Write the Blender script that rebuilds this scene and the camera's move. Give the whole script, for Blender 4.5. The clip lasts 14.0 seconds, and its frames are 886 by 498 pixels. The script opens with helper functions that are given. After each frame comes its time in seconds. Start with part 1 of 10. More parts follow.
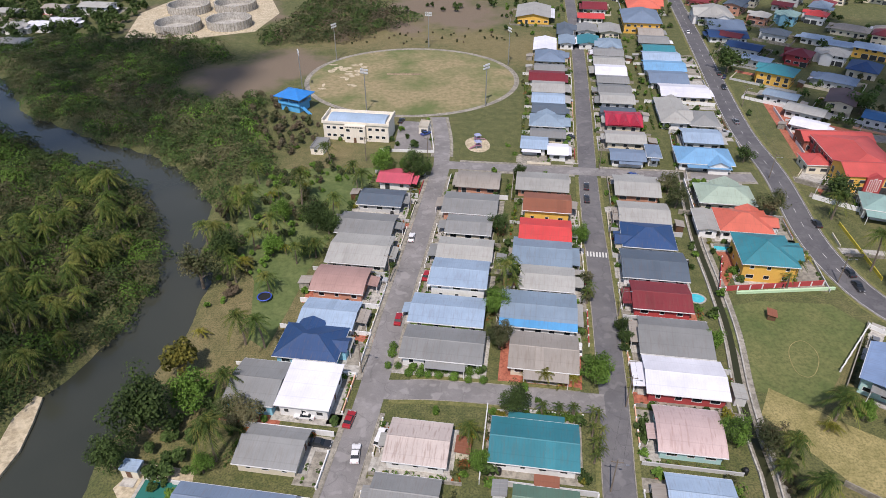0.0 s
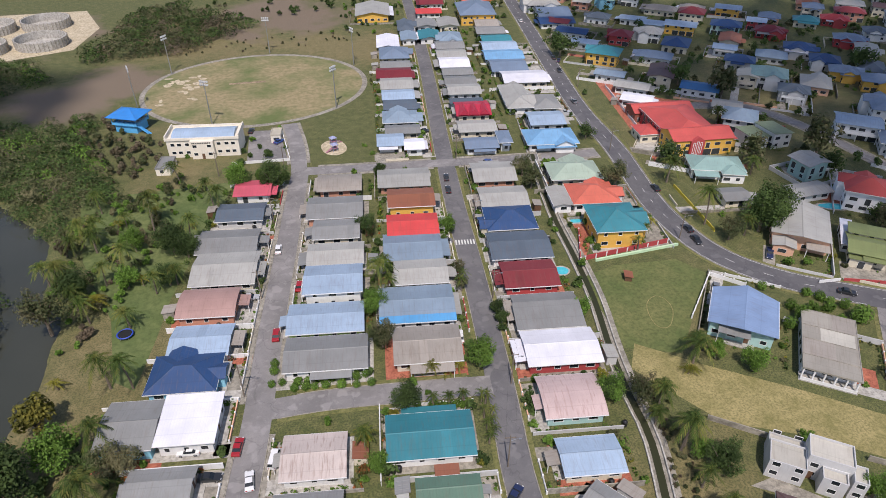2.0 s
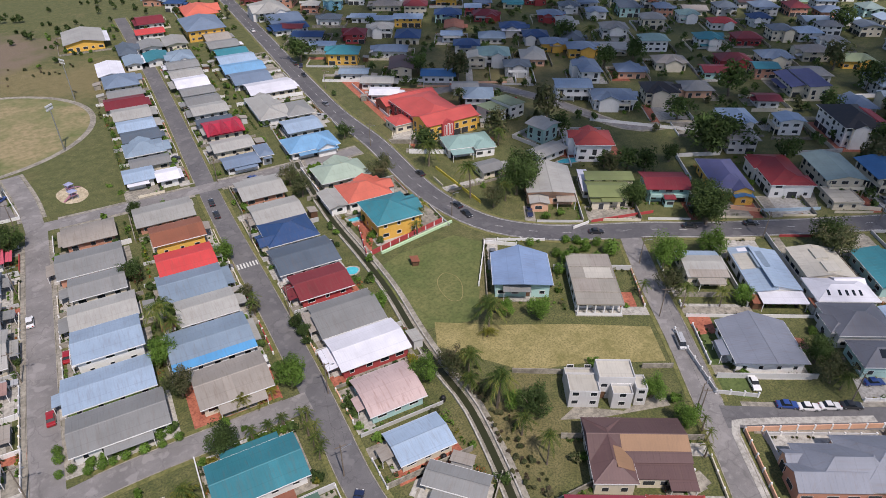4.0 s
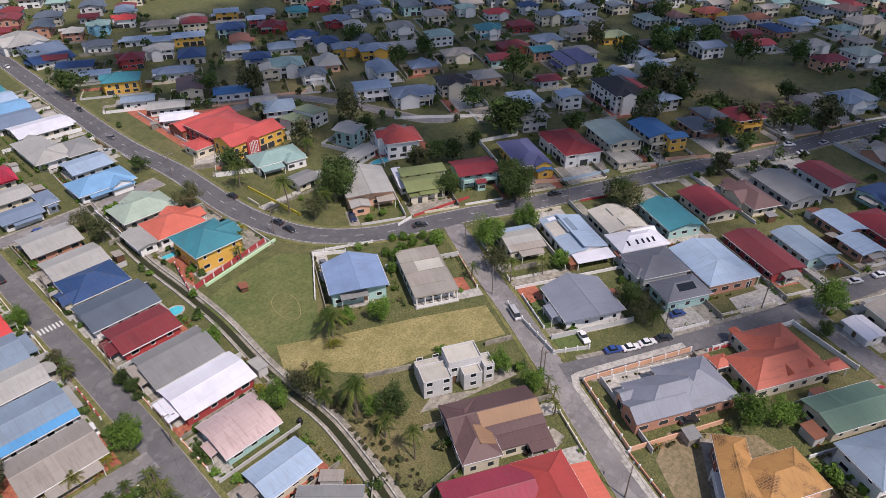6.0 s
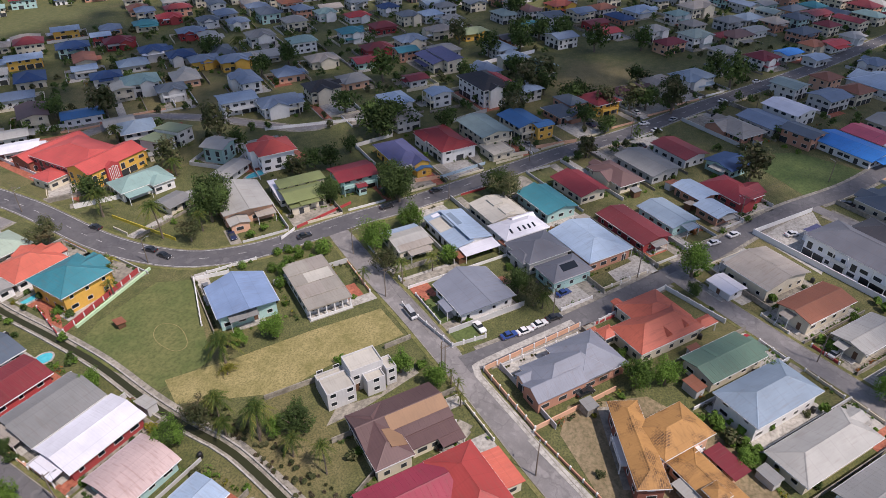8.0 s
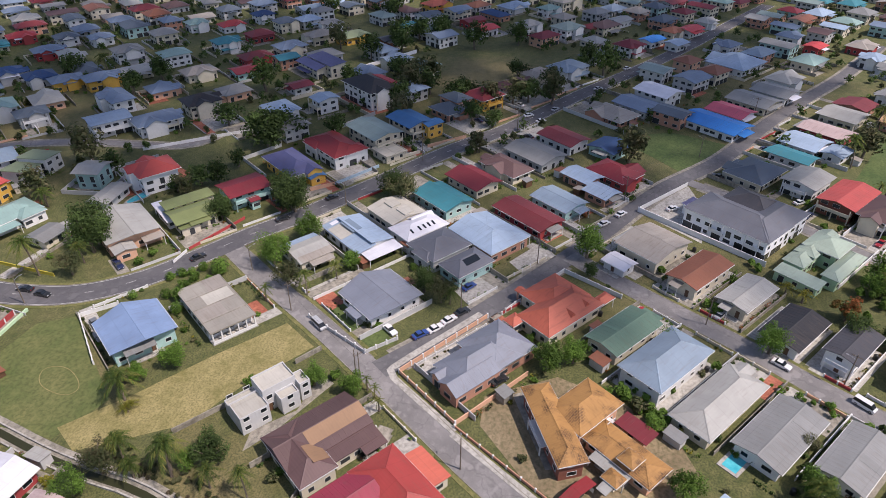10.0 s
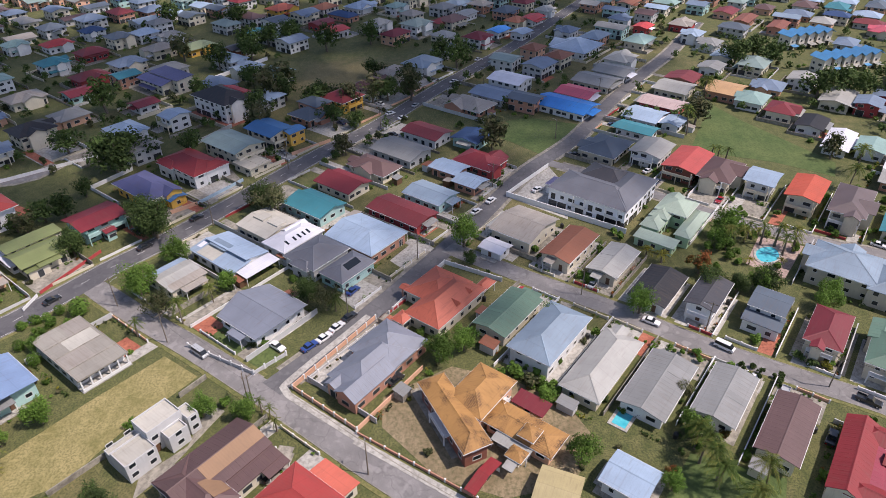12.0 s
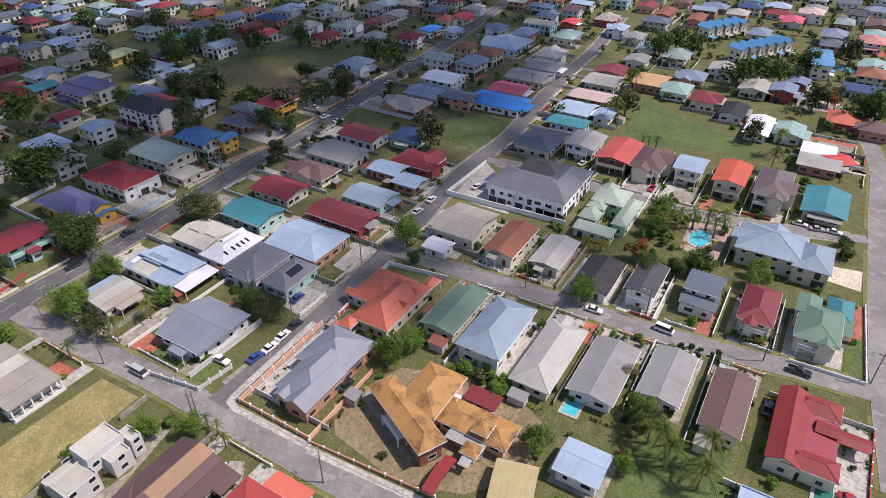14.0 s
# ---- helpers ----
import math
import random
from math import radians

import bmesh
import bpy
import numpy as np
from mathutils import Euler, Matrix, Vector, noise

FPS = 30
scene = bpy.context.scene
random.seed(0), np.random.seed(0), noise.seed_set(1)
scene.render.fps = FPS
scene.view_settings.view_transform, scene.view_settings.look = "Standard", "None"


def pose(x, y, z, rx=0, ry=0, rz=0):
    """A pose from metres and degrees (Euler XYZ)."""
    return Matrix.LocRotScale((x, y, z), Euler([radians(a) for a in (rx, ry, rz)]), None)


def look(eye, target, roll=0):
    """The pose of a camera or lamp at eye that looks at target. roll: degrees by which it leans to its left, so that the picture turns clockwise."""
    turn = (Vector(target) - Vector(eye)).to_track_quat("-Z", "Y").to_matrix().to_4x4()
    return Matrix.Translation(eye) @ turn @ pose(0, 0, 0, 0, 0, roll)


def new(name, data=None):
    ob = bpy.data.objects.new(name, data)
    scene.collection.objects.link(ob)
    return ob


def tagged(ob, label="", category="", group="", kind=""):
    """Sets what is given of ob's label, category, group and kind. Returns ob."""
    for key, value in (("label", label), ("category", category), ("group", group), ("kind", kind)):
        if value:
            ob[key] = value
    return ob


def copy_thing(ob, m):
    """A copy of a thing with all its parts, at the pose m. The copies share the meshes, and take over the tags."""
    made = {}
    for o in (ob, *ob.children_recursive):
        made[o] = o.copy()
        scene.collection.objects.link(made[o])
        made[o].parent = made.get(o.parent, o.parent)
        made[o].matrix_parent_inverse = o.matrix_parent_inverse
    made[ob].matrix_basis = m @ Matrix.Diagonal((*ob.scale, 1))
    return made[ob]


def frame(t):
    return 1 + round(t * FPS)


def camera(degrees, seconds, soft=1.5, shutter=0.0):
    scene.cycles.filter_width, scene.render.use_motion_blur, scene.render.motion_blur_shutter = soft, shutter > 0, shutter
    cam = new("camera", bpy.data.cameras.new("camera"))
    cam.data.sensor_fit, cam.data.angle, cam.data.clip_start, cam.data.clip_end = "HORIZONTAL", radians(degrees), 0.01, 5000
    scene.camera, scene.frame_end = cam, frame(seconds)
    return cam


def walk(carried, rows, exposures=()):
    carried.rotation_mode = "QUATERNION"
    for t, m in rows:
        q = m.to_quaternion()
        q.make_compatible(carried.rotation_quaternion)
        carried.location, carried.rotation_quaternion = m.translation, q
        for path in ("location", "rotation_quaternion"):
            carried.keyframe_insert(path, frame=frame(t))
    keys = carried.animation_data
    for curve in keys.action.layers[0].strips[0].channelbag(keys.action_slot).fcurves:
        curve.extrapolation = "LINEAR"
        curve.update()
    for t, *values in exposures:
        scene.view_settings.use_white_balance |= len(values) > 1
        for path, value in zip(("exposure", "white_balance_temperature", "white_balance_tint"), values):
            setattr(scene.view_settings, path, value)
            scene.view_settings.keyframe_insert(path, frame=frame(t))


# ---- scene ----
cam = camera(68.98, 14.0, soft=0.7)
# the drone hovers in one place and turns to its right: seconds, turn, tilt, roll in degrees
EYE = (0.0, 0.0, 105.0)
ROWS = [
    (0, 0.020, -34.842, -0.180),
    (0.5, -1.067, -34.929, -0.095),
    (1, -3.607, -34.988, 0.037),
    (1.5, -8.131, -34.991, 0.064),
    (2, -13.924, -34.919, 0.102),
    (2.5, -19.205, -34.859, 0.116),
    (3, -24.352, -34.780, 0.198),
    (3.5, -30.443, -34.651, 0.212),
    (4, -36.836, -34.595, 0.163),
    (6.5, -58.118, -34.101, 0.058),
    (7, -60.940, -34.075, 0.143),
    (7.5, -63.959, -34.005, 0.049),
    (8, -66.977, -33.977, 0.086),
    (10.5, -81.281, -33.772, -0.088),
    (11, -85.618, -33.783, -0.246),
    (11.5, -87.926, -33.833, -0.239),
    (12, -90.240, -33.855, -0.230),
    (12.5, -92.758, -33.843, -0.090),
    (13, -94.148, -33.878, -0.073),
    (13.5, -95.507, -33.870, -0.109),
    (14, -96.277, -33.872, -0.058),
]
walk(cam, [(t, pose(*EYE, 90 + tilt, 0, turn) @ pose(0, 0, 0, 0, 0, roll)) for t, turn, tilt, roll in ROWS],
     exposures=[(0.0, 0.05, 6560, 18), (4.0, -0.08, 6620, 19), (6.5, -0.03, 6720, 22), (8.0, 0.0, 6720, 22), (11.0, 0.14, 6720, 22), (14.0, 0.20, 6720, 22)])

# ---- daylight: a high sun behind the first view, a blue sky with some clouds ----
SUN_ELEV, SUN_AZ = 57.0, 78.0  # height of the sun; direction in which shadows fall, from +x
world = bpy.data.worlds.new("sky")
scene.world = world
world.use_nodes = True
nt = world.node_tree
sky = nt.nodes.new("ShaderNodeTexSky")
sky.sky_type = "NISHITA"
sky.sun_disc = False
sky.sun_elevation = radians(SUN_ELEV)
sky.sun_rotation = radians(90 - (SUN_AZ + 180))
nt.links.new(sky.outputs[0], nt.nodes["Background"].inputs[0])
nt.nodes["Background"].inputs[1].default_value = 0.125
sun = new("sun", bpy.data.lights.new("sun", "SUN"))
sun.data.energy, sun.data.angle, sun.data.color = 3.95, radians(0.53), (1.0, 0.955, 0.89)
SUN_WAY = Vector((math.cos(radians(SUN_AZ)) * math.cos(radians(SUN_ELEV)), math.sin(radians(SUN_AZ)) * math.cos(radians(SUN_ELEV)), -math.sin(radians(SUN_ELEV))))
sun.matrix_world = look((0, 0, 300), Vector((0, 0, 300)) + SUN_WAY)

# ---- materials ----
def shader(name, rough=0.8, metal=0.0):
    m = bpy.data.materials.new(name)
    m.use_nodes = True
    b = m.node_tree.nodes["Principled BSDF"]
    b.inputs["Roughness"].default_value, b.inputs["Metallic"].default_value = rough, metal
    return m, m.node_tree, b


def coords(t, kind="Object", scale=(1, 1, 1)):
    c, mp = t.nodes.new("ShaderNodeTexCoord"), t.nodes.new("ShaderNodeMapping")
    mp.inputs["Scale"].default_value = scale
    t.links.new(c.outputs[kind], mp.inputs[0])
    return mp.outputs[0]


def world_coords(t, scale=(1, 1, 1)):
    g, mp = t.nodes.new("ShaderNodeNewGeometry"), t.nodes.new("ShaderNodeMapping")
    mp.inputs["Scale"].default_value = scale
    t.links.new(g.outputs["Position"], mp.inputs[0])
    return mp.outputs[0]


def noise_tex(t, vec, scale, detail=4.0, rough=0.55):
    n = t.nodes.new("ShaderNodeTexNoise")
    n.inputs["Scale"].default_value, n.inputs["Detail"].default_value, n.inputs["Roughness"].default_value = scale, detail, rough
    t.links.new(vec, n.inputs["Vector"])
    return n.outputs["Fac"]


def ramp(t, fac, stops):
    r = t.nodes.new("ShaderNodeValToRGB")
    el = r.color_ramp.elements
    while len(el) < len(stops):
        el.new(0.5)
    for e, (p, c) in zip(el, stops):
        e.position, e.color = p, (*c, 1) if len(c) == 3 else c
    t.links.new(fac, r.inputs[0])
    return r.outputs[0]


def mixed(t, fac, a, b, mode="MIX"):
    n = t.nodes.new("ShaderNodeMix")
    n.data_type, n.blend_type = "RGBA", mode
    for socket, value in ((n.inputs[0], fac), (n.inputs[6], a), (n.inputs[7], b)):
        if isinstance(value, (int, float)):
            socket.default_value = value
        elif isinstance(value, tuple):
            socket.default_value = (*value, 1)
        else:
            t.links.new(value, socket)
    return n.outputs[2]


def relief(t, b, height, strength, dist=0.05):
    n = t.nodes.new("ShaderNodeBump")
    n.inputs["Strength"].default_value, n.inputs["Distance"].default_value = strength, dist
    t.links.new(height, n.inputs["Height"])
    t.links.new(n.outputs[0], b.inputs["Normal"])


def shade(c, k):
    return tuple(min(1.0, v * k) for v in c)


def own_tint(t, col, spread=0.16):
    """Each object a little lighter or darker than the next."""
    o, m = t.nodes.new("ShaderNodeObjectInfo"), t.nodes.new("ShaderNodeMapRange")
    m.inputs["To Min"].default_value, m.inputs["To Max"].default_value = 1 - spread, 1 + spread
    t.links.new(o.outputs["Random"], m.inputs["Value"])
    n = t.nodes.new("ShaderNodeVectorMath")
    n.operation = "SCALE"
    t.links.new(col, n.inputs[0])
    t.links.new(m.outputs[0], n.inputs["Scale"])
    return n.outputs[0]


def roof_material(name, col, wear=0.45, rough=0.58, stain=(0.20, 0.13, 0.09), mottle=0.0):
    """Painted ribbed sheet metal: ribs run down the slope, with dirt streaks, faded patches and sheet joints."""
    m, t, b = shader("roof_" + name, rough)
    v = coords(t)
    big = noise_tex(t, v, 0.16, 3)
    streak = noise_tex(t, coords(t, scale=(2.2, 0.22, 1)), 1.0, 4)
    fine = noise_tex(t, v, 3.5, 3)
    c = mixed(t, ramp(t, big, [(0.3, (0, 0, 0)), (0.75, (1, 1, 1))]), shade(col, 0.86), shade(col, 1.12))
    c = mixed(t, ramp(t, streak, [(0.52, (0, 0, 0)), (0.8, (wear, wear, wear))]), c, mixed(t, 0.55, shade(col, 0.6), stain))
    c = mixed(t, ramp(t, fine, [(0.45, (0, 0, 0)), (0.8, (0.25, 0.25, 0.25))]), c, shade(col, 0.7))
    w = t.nodes.new("ShaderNodeTexWave")
    w.bands_direction = "X"
    w.inputs["Scale"].default_value, w.inputs["Distortion"].default_value = 0.55, 0.0
    t.links.new(v, w.inputs["Vector"])
    c = mixed(t, ramp(t, w.outputs["Fac"], [(0.0, (0.07, 0.07, 0.07)), (0.2, (0, 0, 0))]), c, shade(col, 0.55))
    lap = t.nodes.new("ShaderNodeTexWave")
    lap.bands_direction = "Y"
    lap.inputs["Scale"].default_value, lap.inputs["Distortion"].default_value = 0.087, 0.0
    t.links.new(v, lap.inputs["Vector"])
    c = mixed(t, ramp(t, lap.outputs["Fac"], [(0.0, (0.22, 0.22, 0.22)), (0.012, (0, 0, 0))]), c, shade(col, 0.5))
    if mottle:
        # dark growth that gathers between the sheet laps
        rows = t.nodes.new("ShaderNodeTexBrick")
        rows.inputs["Scale"].default_value = 1.0
        rows.inputs["Mortar Size"].default_value, rows.inputs["Brick Width"].default_value, rows.inputs["Row Height"].default_value = 0.05, 0.9, 0.42
        for k, g in (("Color1", 1.0), ("Color2", 0.65), ("Mortar", 0.1)):
            rows.inputs[k].default_value = (g, g, g, 1)
        t.links.new(v, rows.inputs["Vector"])
        grown = mixed(t, ramp(t, noise_tex(t, v, 0.22, 5, 0.6), [(0.46, (0, 0, 0)), (0.58, (mottle, mottle, mottle))]), (0, 0, 0), rows.outputs["Color"])
        c = mixed(t, grown, c, stain)
    t.links.new(own_tint(t, c, 0.1), b.inputs["Base Color"])
    relief(t, b, w.outputs["Fac"], 0.13, 0.04)
    return m


def plaster(name, col, dirt=0.35, rough=0.85):
    m, t, b = shader("wall_" + name, rough)
    v = coords(t)
    c = mixed(t, ramp(t, noise_tex(t, v, 0.5, 4), [(0.35, (0, 0, 0)), (0.8, (dirt, dirt, dirt))]), col, shade(col, 0.62))
    c = mixed(t, ramp(t, noise_tex(t, coords(t, scale=(3, 3, 0.4)), 1.3, 3), [(0.55, (0, 0, 0)), (0.8, (dirt, dirt, dirt))]), c, shade(col, 0.5))
    t.links.new(own_tint(t, c, 0.08), b.inputs["Base Color"])
    relief(t, b, noise_tex(t, v, 9, 3), 0.2, 0.02)
    return m


def speckled(name, low, high, scale, rough=0.9, bump=0.3, dark=None, big=0.05, spot=0.8):
    """Loose or rough surfaces: two colours mixed by coarse and fine noise in world metres."""
    m, t, b = shader(name, rough)
    v = world_coords(t)
    c = mixed(t, ramp(t, noise_tex(t, v, big, 5, 0.6), [(0.35, (0, 0, 0)), (0.65, (1, 1, 1))]), low, high)
    f = noise_tex(t, v, scale, 5, 0.65)
    c = mixed(t, ramp(t, f, [(0.42, (0, 0, 0)), (0.62, (spot, spot, spot))]), c, dark or shade(low, 0.6))
    c = mixed(t, ramp(t, noise_tex(t, v, scale * 0.31, 3), [(0.5, (0, 0, 0)), (0.75, (0.45, 0.45, 0.45))]), c, shade(high, 1.25))
    t.links.new(c, b.inputs["Base Color"])
    relief(t, b, f, bump, 0.1)
    return m


ROOF_COLOURS = dict(
    grey=(0.29, 0.295, 0.285), ltgrey=(0.44, 0.435, 0.40), white=(0.86, 0.86, 0.92), ltblue=(0.38, 0.50, 0.64), blue=(0.06, 0.22, 0.47),
    bluebright=(0.03, 0.27, 0.75), navy=(0.025, 0.075, 0.20), slate=(0.115, 0.15, 0.19), slateblue=(0.20, 0.27, 0.37), greyblue=(0.27, 0.36, 0.45),
    slategrey=(0.17, 0.18, 0.21), teal=(0.04, 0.25, 0.30), green=(0.14, 0.25, 0.18), mint=(0.40, 0.50, 0.40), seafoam=(0.30, 0.46, 0.42),
    seafoamgrey=(0.26, 0.35, 0.33), olive=(0.22, 0.26, 0.10), olivegreen=(0.30, 0.36, 0.20), red=(0.70, 0.075, 0.07), crimson=(0.24, 0.026, 0.035),
    crimsonred=(0.31, 0.028, 0.030), crimsonpink=(0.70, 0.12, 0.17), maroon=(0.24, 0.035, 0.04), coral=(0.72, 0.17, 0.11), orange=(0.55, 0.135, 0.08),
    redorange=(0.58, 0.10, 0.05), amber=(0.52, 0.27, 0.085), tan=(0.40, 0.36, 0.31), tanblue=(0.44, 0.46, 0.46), pinktan=(0.66, 0.50, 0.47),
    pinkroof=(0.65, 0.28, 0.27), salmon=(0.48, 0.30, 0.26), brown=(0.15, 0.085, 0.08), rust=(0.30, 0.11, 0.06), rustbrown=(0.30, 0.10, 0.06),
    maroonbrown=(0.10, 0.035, 0.04), brownslate=(0.16, 0.12, 0.12), dark=(0.022, 0.022, 0.026), darkgrey=(0.065, 0.065, 0.075), darkred=(0.40, 0.03, 0.04),
    purpleblue=(0.125, 0.13, 0.27), cream=(0.62, 0.57, 0.46), concrete=(0.42, 0.39, 0.33), rustamber=(0.36, 0.215, 0.12), coralred=(0.60, 0.10, 0.085), bandblue=(0.10, 0.36, 0.66), straw=(0.52, 0.43, 0.22), azure=(0.20, 0.42, 0.66), cerise=(0.56, 0.035, 0.075), ribbed=(0.62, 0.53, 0.48), apricot=(0.66, 0.40, 0.20),
    pewter=(0.25, 0.275, 0.33), cornflower=(0.25, 0.36, 0.56), raspberry=(0.36, 0.045, 0.075), brickred=(0.46, 0.065, 0.055), bone=(0.60, 0.57, 0.49))
ROOF_COLOURS = {k: tuple(0.80 * v for v in c) for k, c in ROOF_COLOURS.items()}
ROOF = {k: roof_material(k, c) for k, c in ROOF_COLOURS.items()}
ROOF["white"] = roof_material("white", ROOF_COLOURS["white"], wear=0.1)
ROOF["pinktan"] = roof_material("pinktan", ROOF_COLOURS["pinktan"], wear=0.8, stain=(0.30, 0.14, 0.10))
ROOF["ribbed"] = roof_material("ribbed", ROOF_COLOURS["ribbed"], wear=0.95, stain=(0.20, 0.09, 0.05))
ROOF["tan"] = roof_material("tan", ROOF_COLOURS["tan"], wear=0.7, stain=(0.22, 0.15, 0.10))
ROOF["amber"] = roof_material("amber", ROOF_COLOURS["amber"], wear=0.5, rough=0.75, stain=(0.085, 0.042, 0.02), mottle=0.95)
ROOF["orange"] = roof_material("orange", ROOF_COLOURS["orange"], wear=0.7, rough=0.6, stain=(0.08, 0.03, 0.02))
WALL_COLOURS = dict(
    white=(0.74, 0.74, 0.72), cream=(0.66, 0.60, 0.47), ltgrey=(0.52, 0.52, 0.51), brick=(0.50, 0.25, 0.17), skyblue=(0.25, 0.55, 0.68), lime=(0.50, 0.66, 0.16),
    amberw=(0.72, 0.42, 0.08), redw=(0.42, 0.06, 0.06), seaw=(0.38, 0.58, 0.55), mintw=(0.48, 0.66, 0.42), ltblue=(0.42, 0.56, 0.66), rustw=(0.25, 0.09, 0.06),
    sand=(0.80, 0.74, 0.62), brightwhite=(0.90, 0.90, 0.90), peach=(0.72, 0.42, 0.28))
WALL = {k: plaster(k, c, 0.08 if k == "brightwhite" else 0.35) for k, c in WALL_COLOURS.items()}

TRIM, _t, _b = shader("white_trim", 0.5)
_b.inputs["Base Color"].default_value = (0.72, 0.72, 0.70, 1)
FAR_GLASS_SHADE, _t, _b = shader("louvre_glass_and_shade", 0.25)
_b.inputs["Base Color"].default_value = (0.045, 0.05, 0.055, 1)
GLASS, _t, _b = shader("window_glass", 0.08)
_b.inputs["Base Color"].default_value = (0.015, 0.02, 0.025, 1)
TIMBER, _t, _b = shader("dark_timber", 0.6)
_t.links.new(ramp(_t, noise_tex(_t, coords(_t, scale=(1, 1, 8)), 2, 4), [(0.3, (0.09, 0.045, 0.025)), (0.7, (0.17, 0.09, 0.05))]), _b.inputs["Base Color"])
RUBBER, _t, _b = shader("black_rubber", 0.8)
_b.inputs["Base Color"].default_value = (0.012, 0.012, 0.013, 1)
PLASTIC, _t, _b = shader("black_plastic", 0.45)
_b.inputs["Base Color"].default_value = (0.015, 0.015, 0.016, 1)
STEEL, _t, _b = shader("galvanised_steel", 0.45, 0.8)
_b.inputs["Base Color"].default_value = (0.45, 0.46, 0.47, 1)
POLE, _t, _b = shader("weathered_pole_timber", 0.9)
_t.links.new(ramp(_t, noise_tex(_t, coords(_t, scale=(6, 6, 0.5)), 2, 4), [(0.3, (0.11, 0.085, 0.06)), (0.7, (0.24, 0.20, 0.16))]), _b.inputs["Base Color"])
CONCRETE = speckled("concrete", (0.38, 0.36, 0.32), (0.50, 0.48, 0.43), 1.2, 0.9, 0.2, big=0.25)
OLD_CONCRETE = speckled("old_concrete", (0.24, 0.22, 0.18), (0.38, 0.35, 0.29), 1.0, 0.95, 0.3, big=0.2)
TERRACOTTA = speckled("terracotta_paving", (0.34, 0.10, 0.06), (0.48, 0.17, 0.10), 1.6, 0.85, 0.2, big=0.3)
SOIL = speckled("bare_soil", (0.26, 0.19, 0.12), (0.40, 0.30, 0.19), 0.9, 0.95, 0.5, big=0.12)
SAND = speckled("pale_sand", (0.46, 0.38, 0.25), (0.60, 0.52, 0.37), 1.0, 0.95, 0.3, big=0.2)
LAWN = speckled("mown_lawn", (0.135, 0.142, 0.042), (0.215, 0.195, 0.075), 1.5, 0.95, 0.4, dark=(0.075, 0.087, 0.024), big=0.12)
GREEN_LAWN = speckled("fresh_lawn", (0.062, 0.105, 0.026), (0.115, 0.150, 0.045), 1.3, 0.95, 0.4, dark=(0.045, 0.072, 0.018), big=0.08)
MEADOW = speckled("meadow_grass", (0.080, 0.122, 0.032), (0.145, 0.170, 0.058), 0.9, 0.95, 0.5, dark=(0.055, 0.080, 0.022), big=0.07, spot=0.6)
FIELD_LAWN = speckled("field_lawn", (0.092, 0.124, 0.034), (0.165, 0.168, 0.058), 1.2, 0.95, 0.4, dark=(0.063, 0.080, 0.022), big=0.09, spot=0.7)
TRODDEN = speckled("trodden_earth", (0.20, 0.150, 0.085), (0.31, 0.24, 0.145), 1.2, 0.95, 0.7, dark=(0.115, 0.105, 0.05), big=0.12, spot=0.8)
DRY_GRASS = speckled("dry_grass", (0.225, 0.196, 0.070), (0.36, 0.295, 0.130), 2.0, 0.95, 0.8, dark=(0.145, 0.138, 0.046), big=0.14, spot=0.8)


def asphalt(name, low, high):
    m, t, b = shader(name, 0.88)
    v = world_coords(t)
    c = mixed(t, ramp(t, noise_tex(t, v, 0.09, 5, 0.65), [(0.36, (0, 0, 0)), (0.66, (1, 1, 1))]), low, high)
    c = mixed(t, ramp(t, noise_tex(t, v, 0.55, 4), [(0.55, (0, 0, 0)), (0.72, (0.5, 0.5, 0.5))]), c, shade(high, 1.3))
    c = mixed(t, ramp(t, noise_tex(t, v, 6, 3), [(0.4, (0, 0, 0)), (0.8, (0.4, 0.4, 0.4))]), c, shade(low, 0.7))
    crack = t.nodes.new("ShaderNodeTexVoronoi")
    crack.feature = "DISTANCE_TO_EDGE"
    crack.inputs["Scale"].default_value = 0.13
    bent = t.nodes.new("ShaderNodeVectorMath")
    bent.operation = "MULTIPLY_ADD"
    wob = t.nodes.new("ShaderNodeTexNoise")
    wob.inputs["Scale"].default_value = 0.35
    t.links.new(v, wob.inputs["Vector"])
    t.links.new(wob.outputs["Color"], bent.inputs[0])
    bent.inputs[1].default_value = (5, 5, 0)
    t.links.new(v, bent.inputs[2])
    t.links.new(bent.outputs[0], crack.inputs["Vector"])
    c = mixed(t, ramp(t, crack.outputs["Distance"], [(0.0, (0.38, 0.38, 0.38)), (0.022, (0, 0, 0))]), c, shade(low, 0.5))
    c = mixed(t, ramp(t, noise_tex(t, v, 0.22, 2), [(0.60, (0, 0, 0)), (0.64, (0.5, 0.5, 0.5))]), c, shade(high, 1.2))
    t.links.new(c, b.inputs["Base Color"])
    relief(t, b, noise_tex(t, v, 12, 3), 0.3, 0.02)
    return m


ROAD_OLD = asphalt("worn_asphalt", (0.175, 0.166, 0.16), (0.27, 0.255, 0.245))
ROAD_MAIN = asphalt("main_road_asphalt", (0.090, 0.088, 0.094), (0.135, 0.130, 0.132))
ROAD_NEW = asphalt("dark_asphalt", (0.115, 0.112, 0.116), (0.170, 0.164, 0.162))

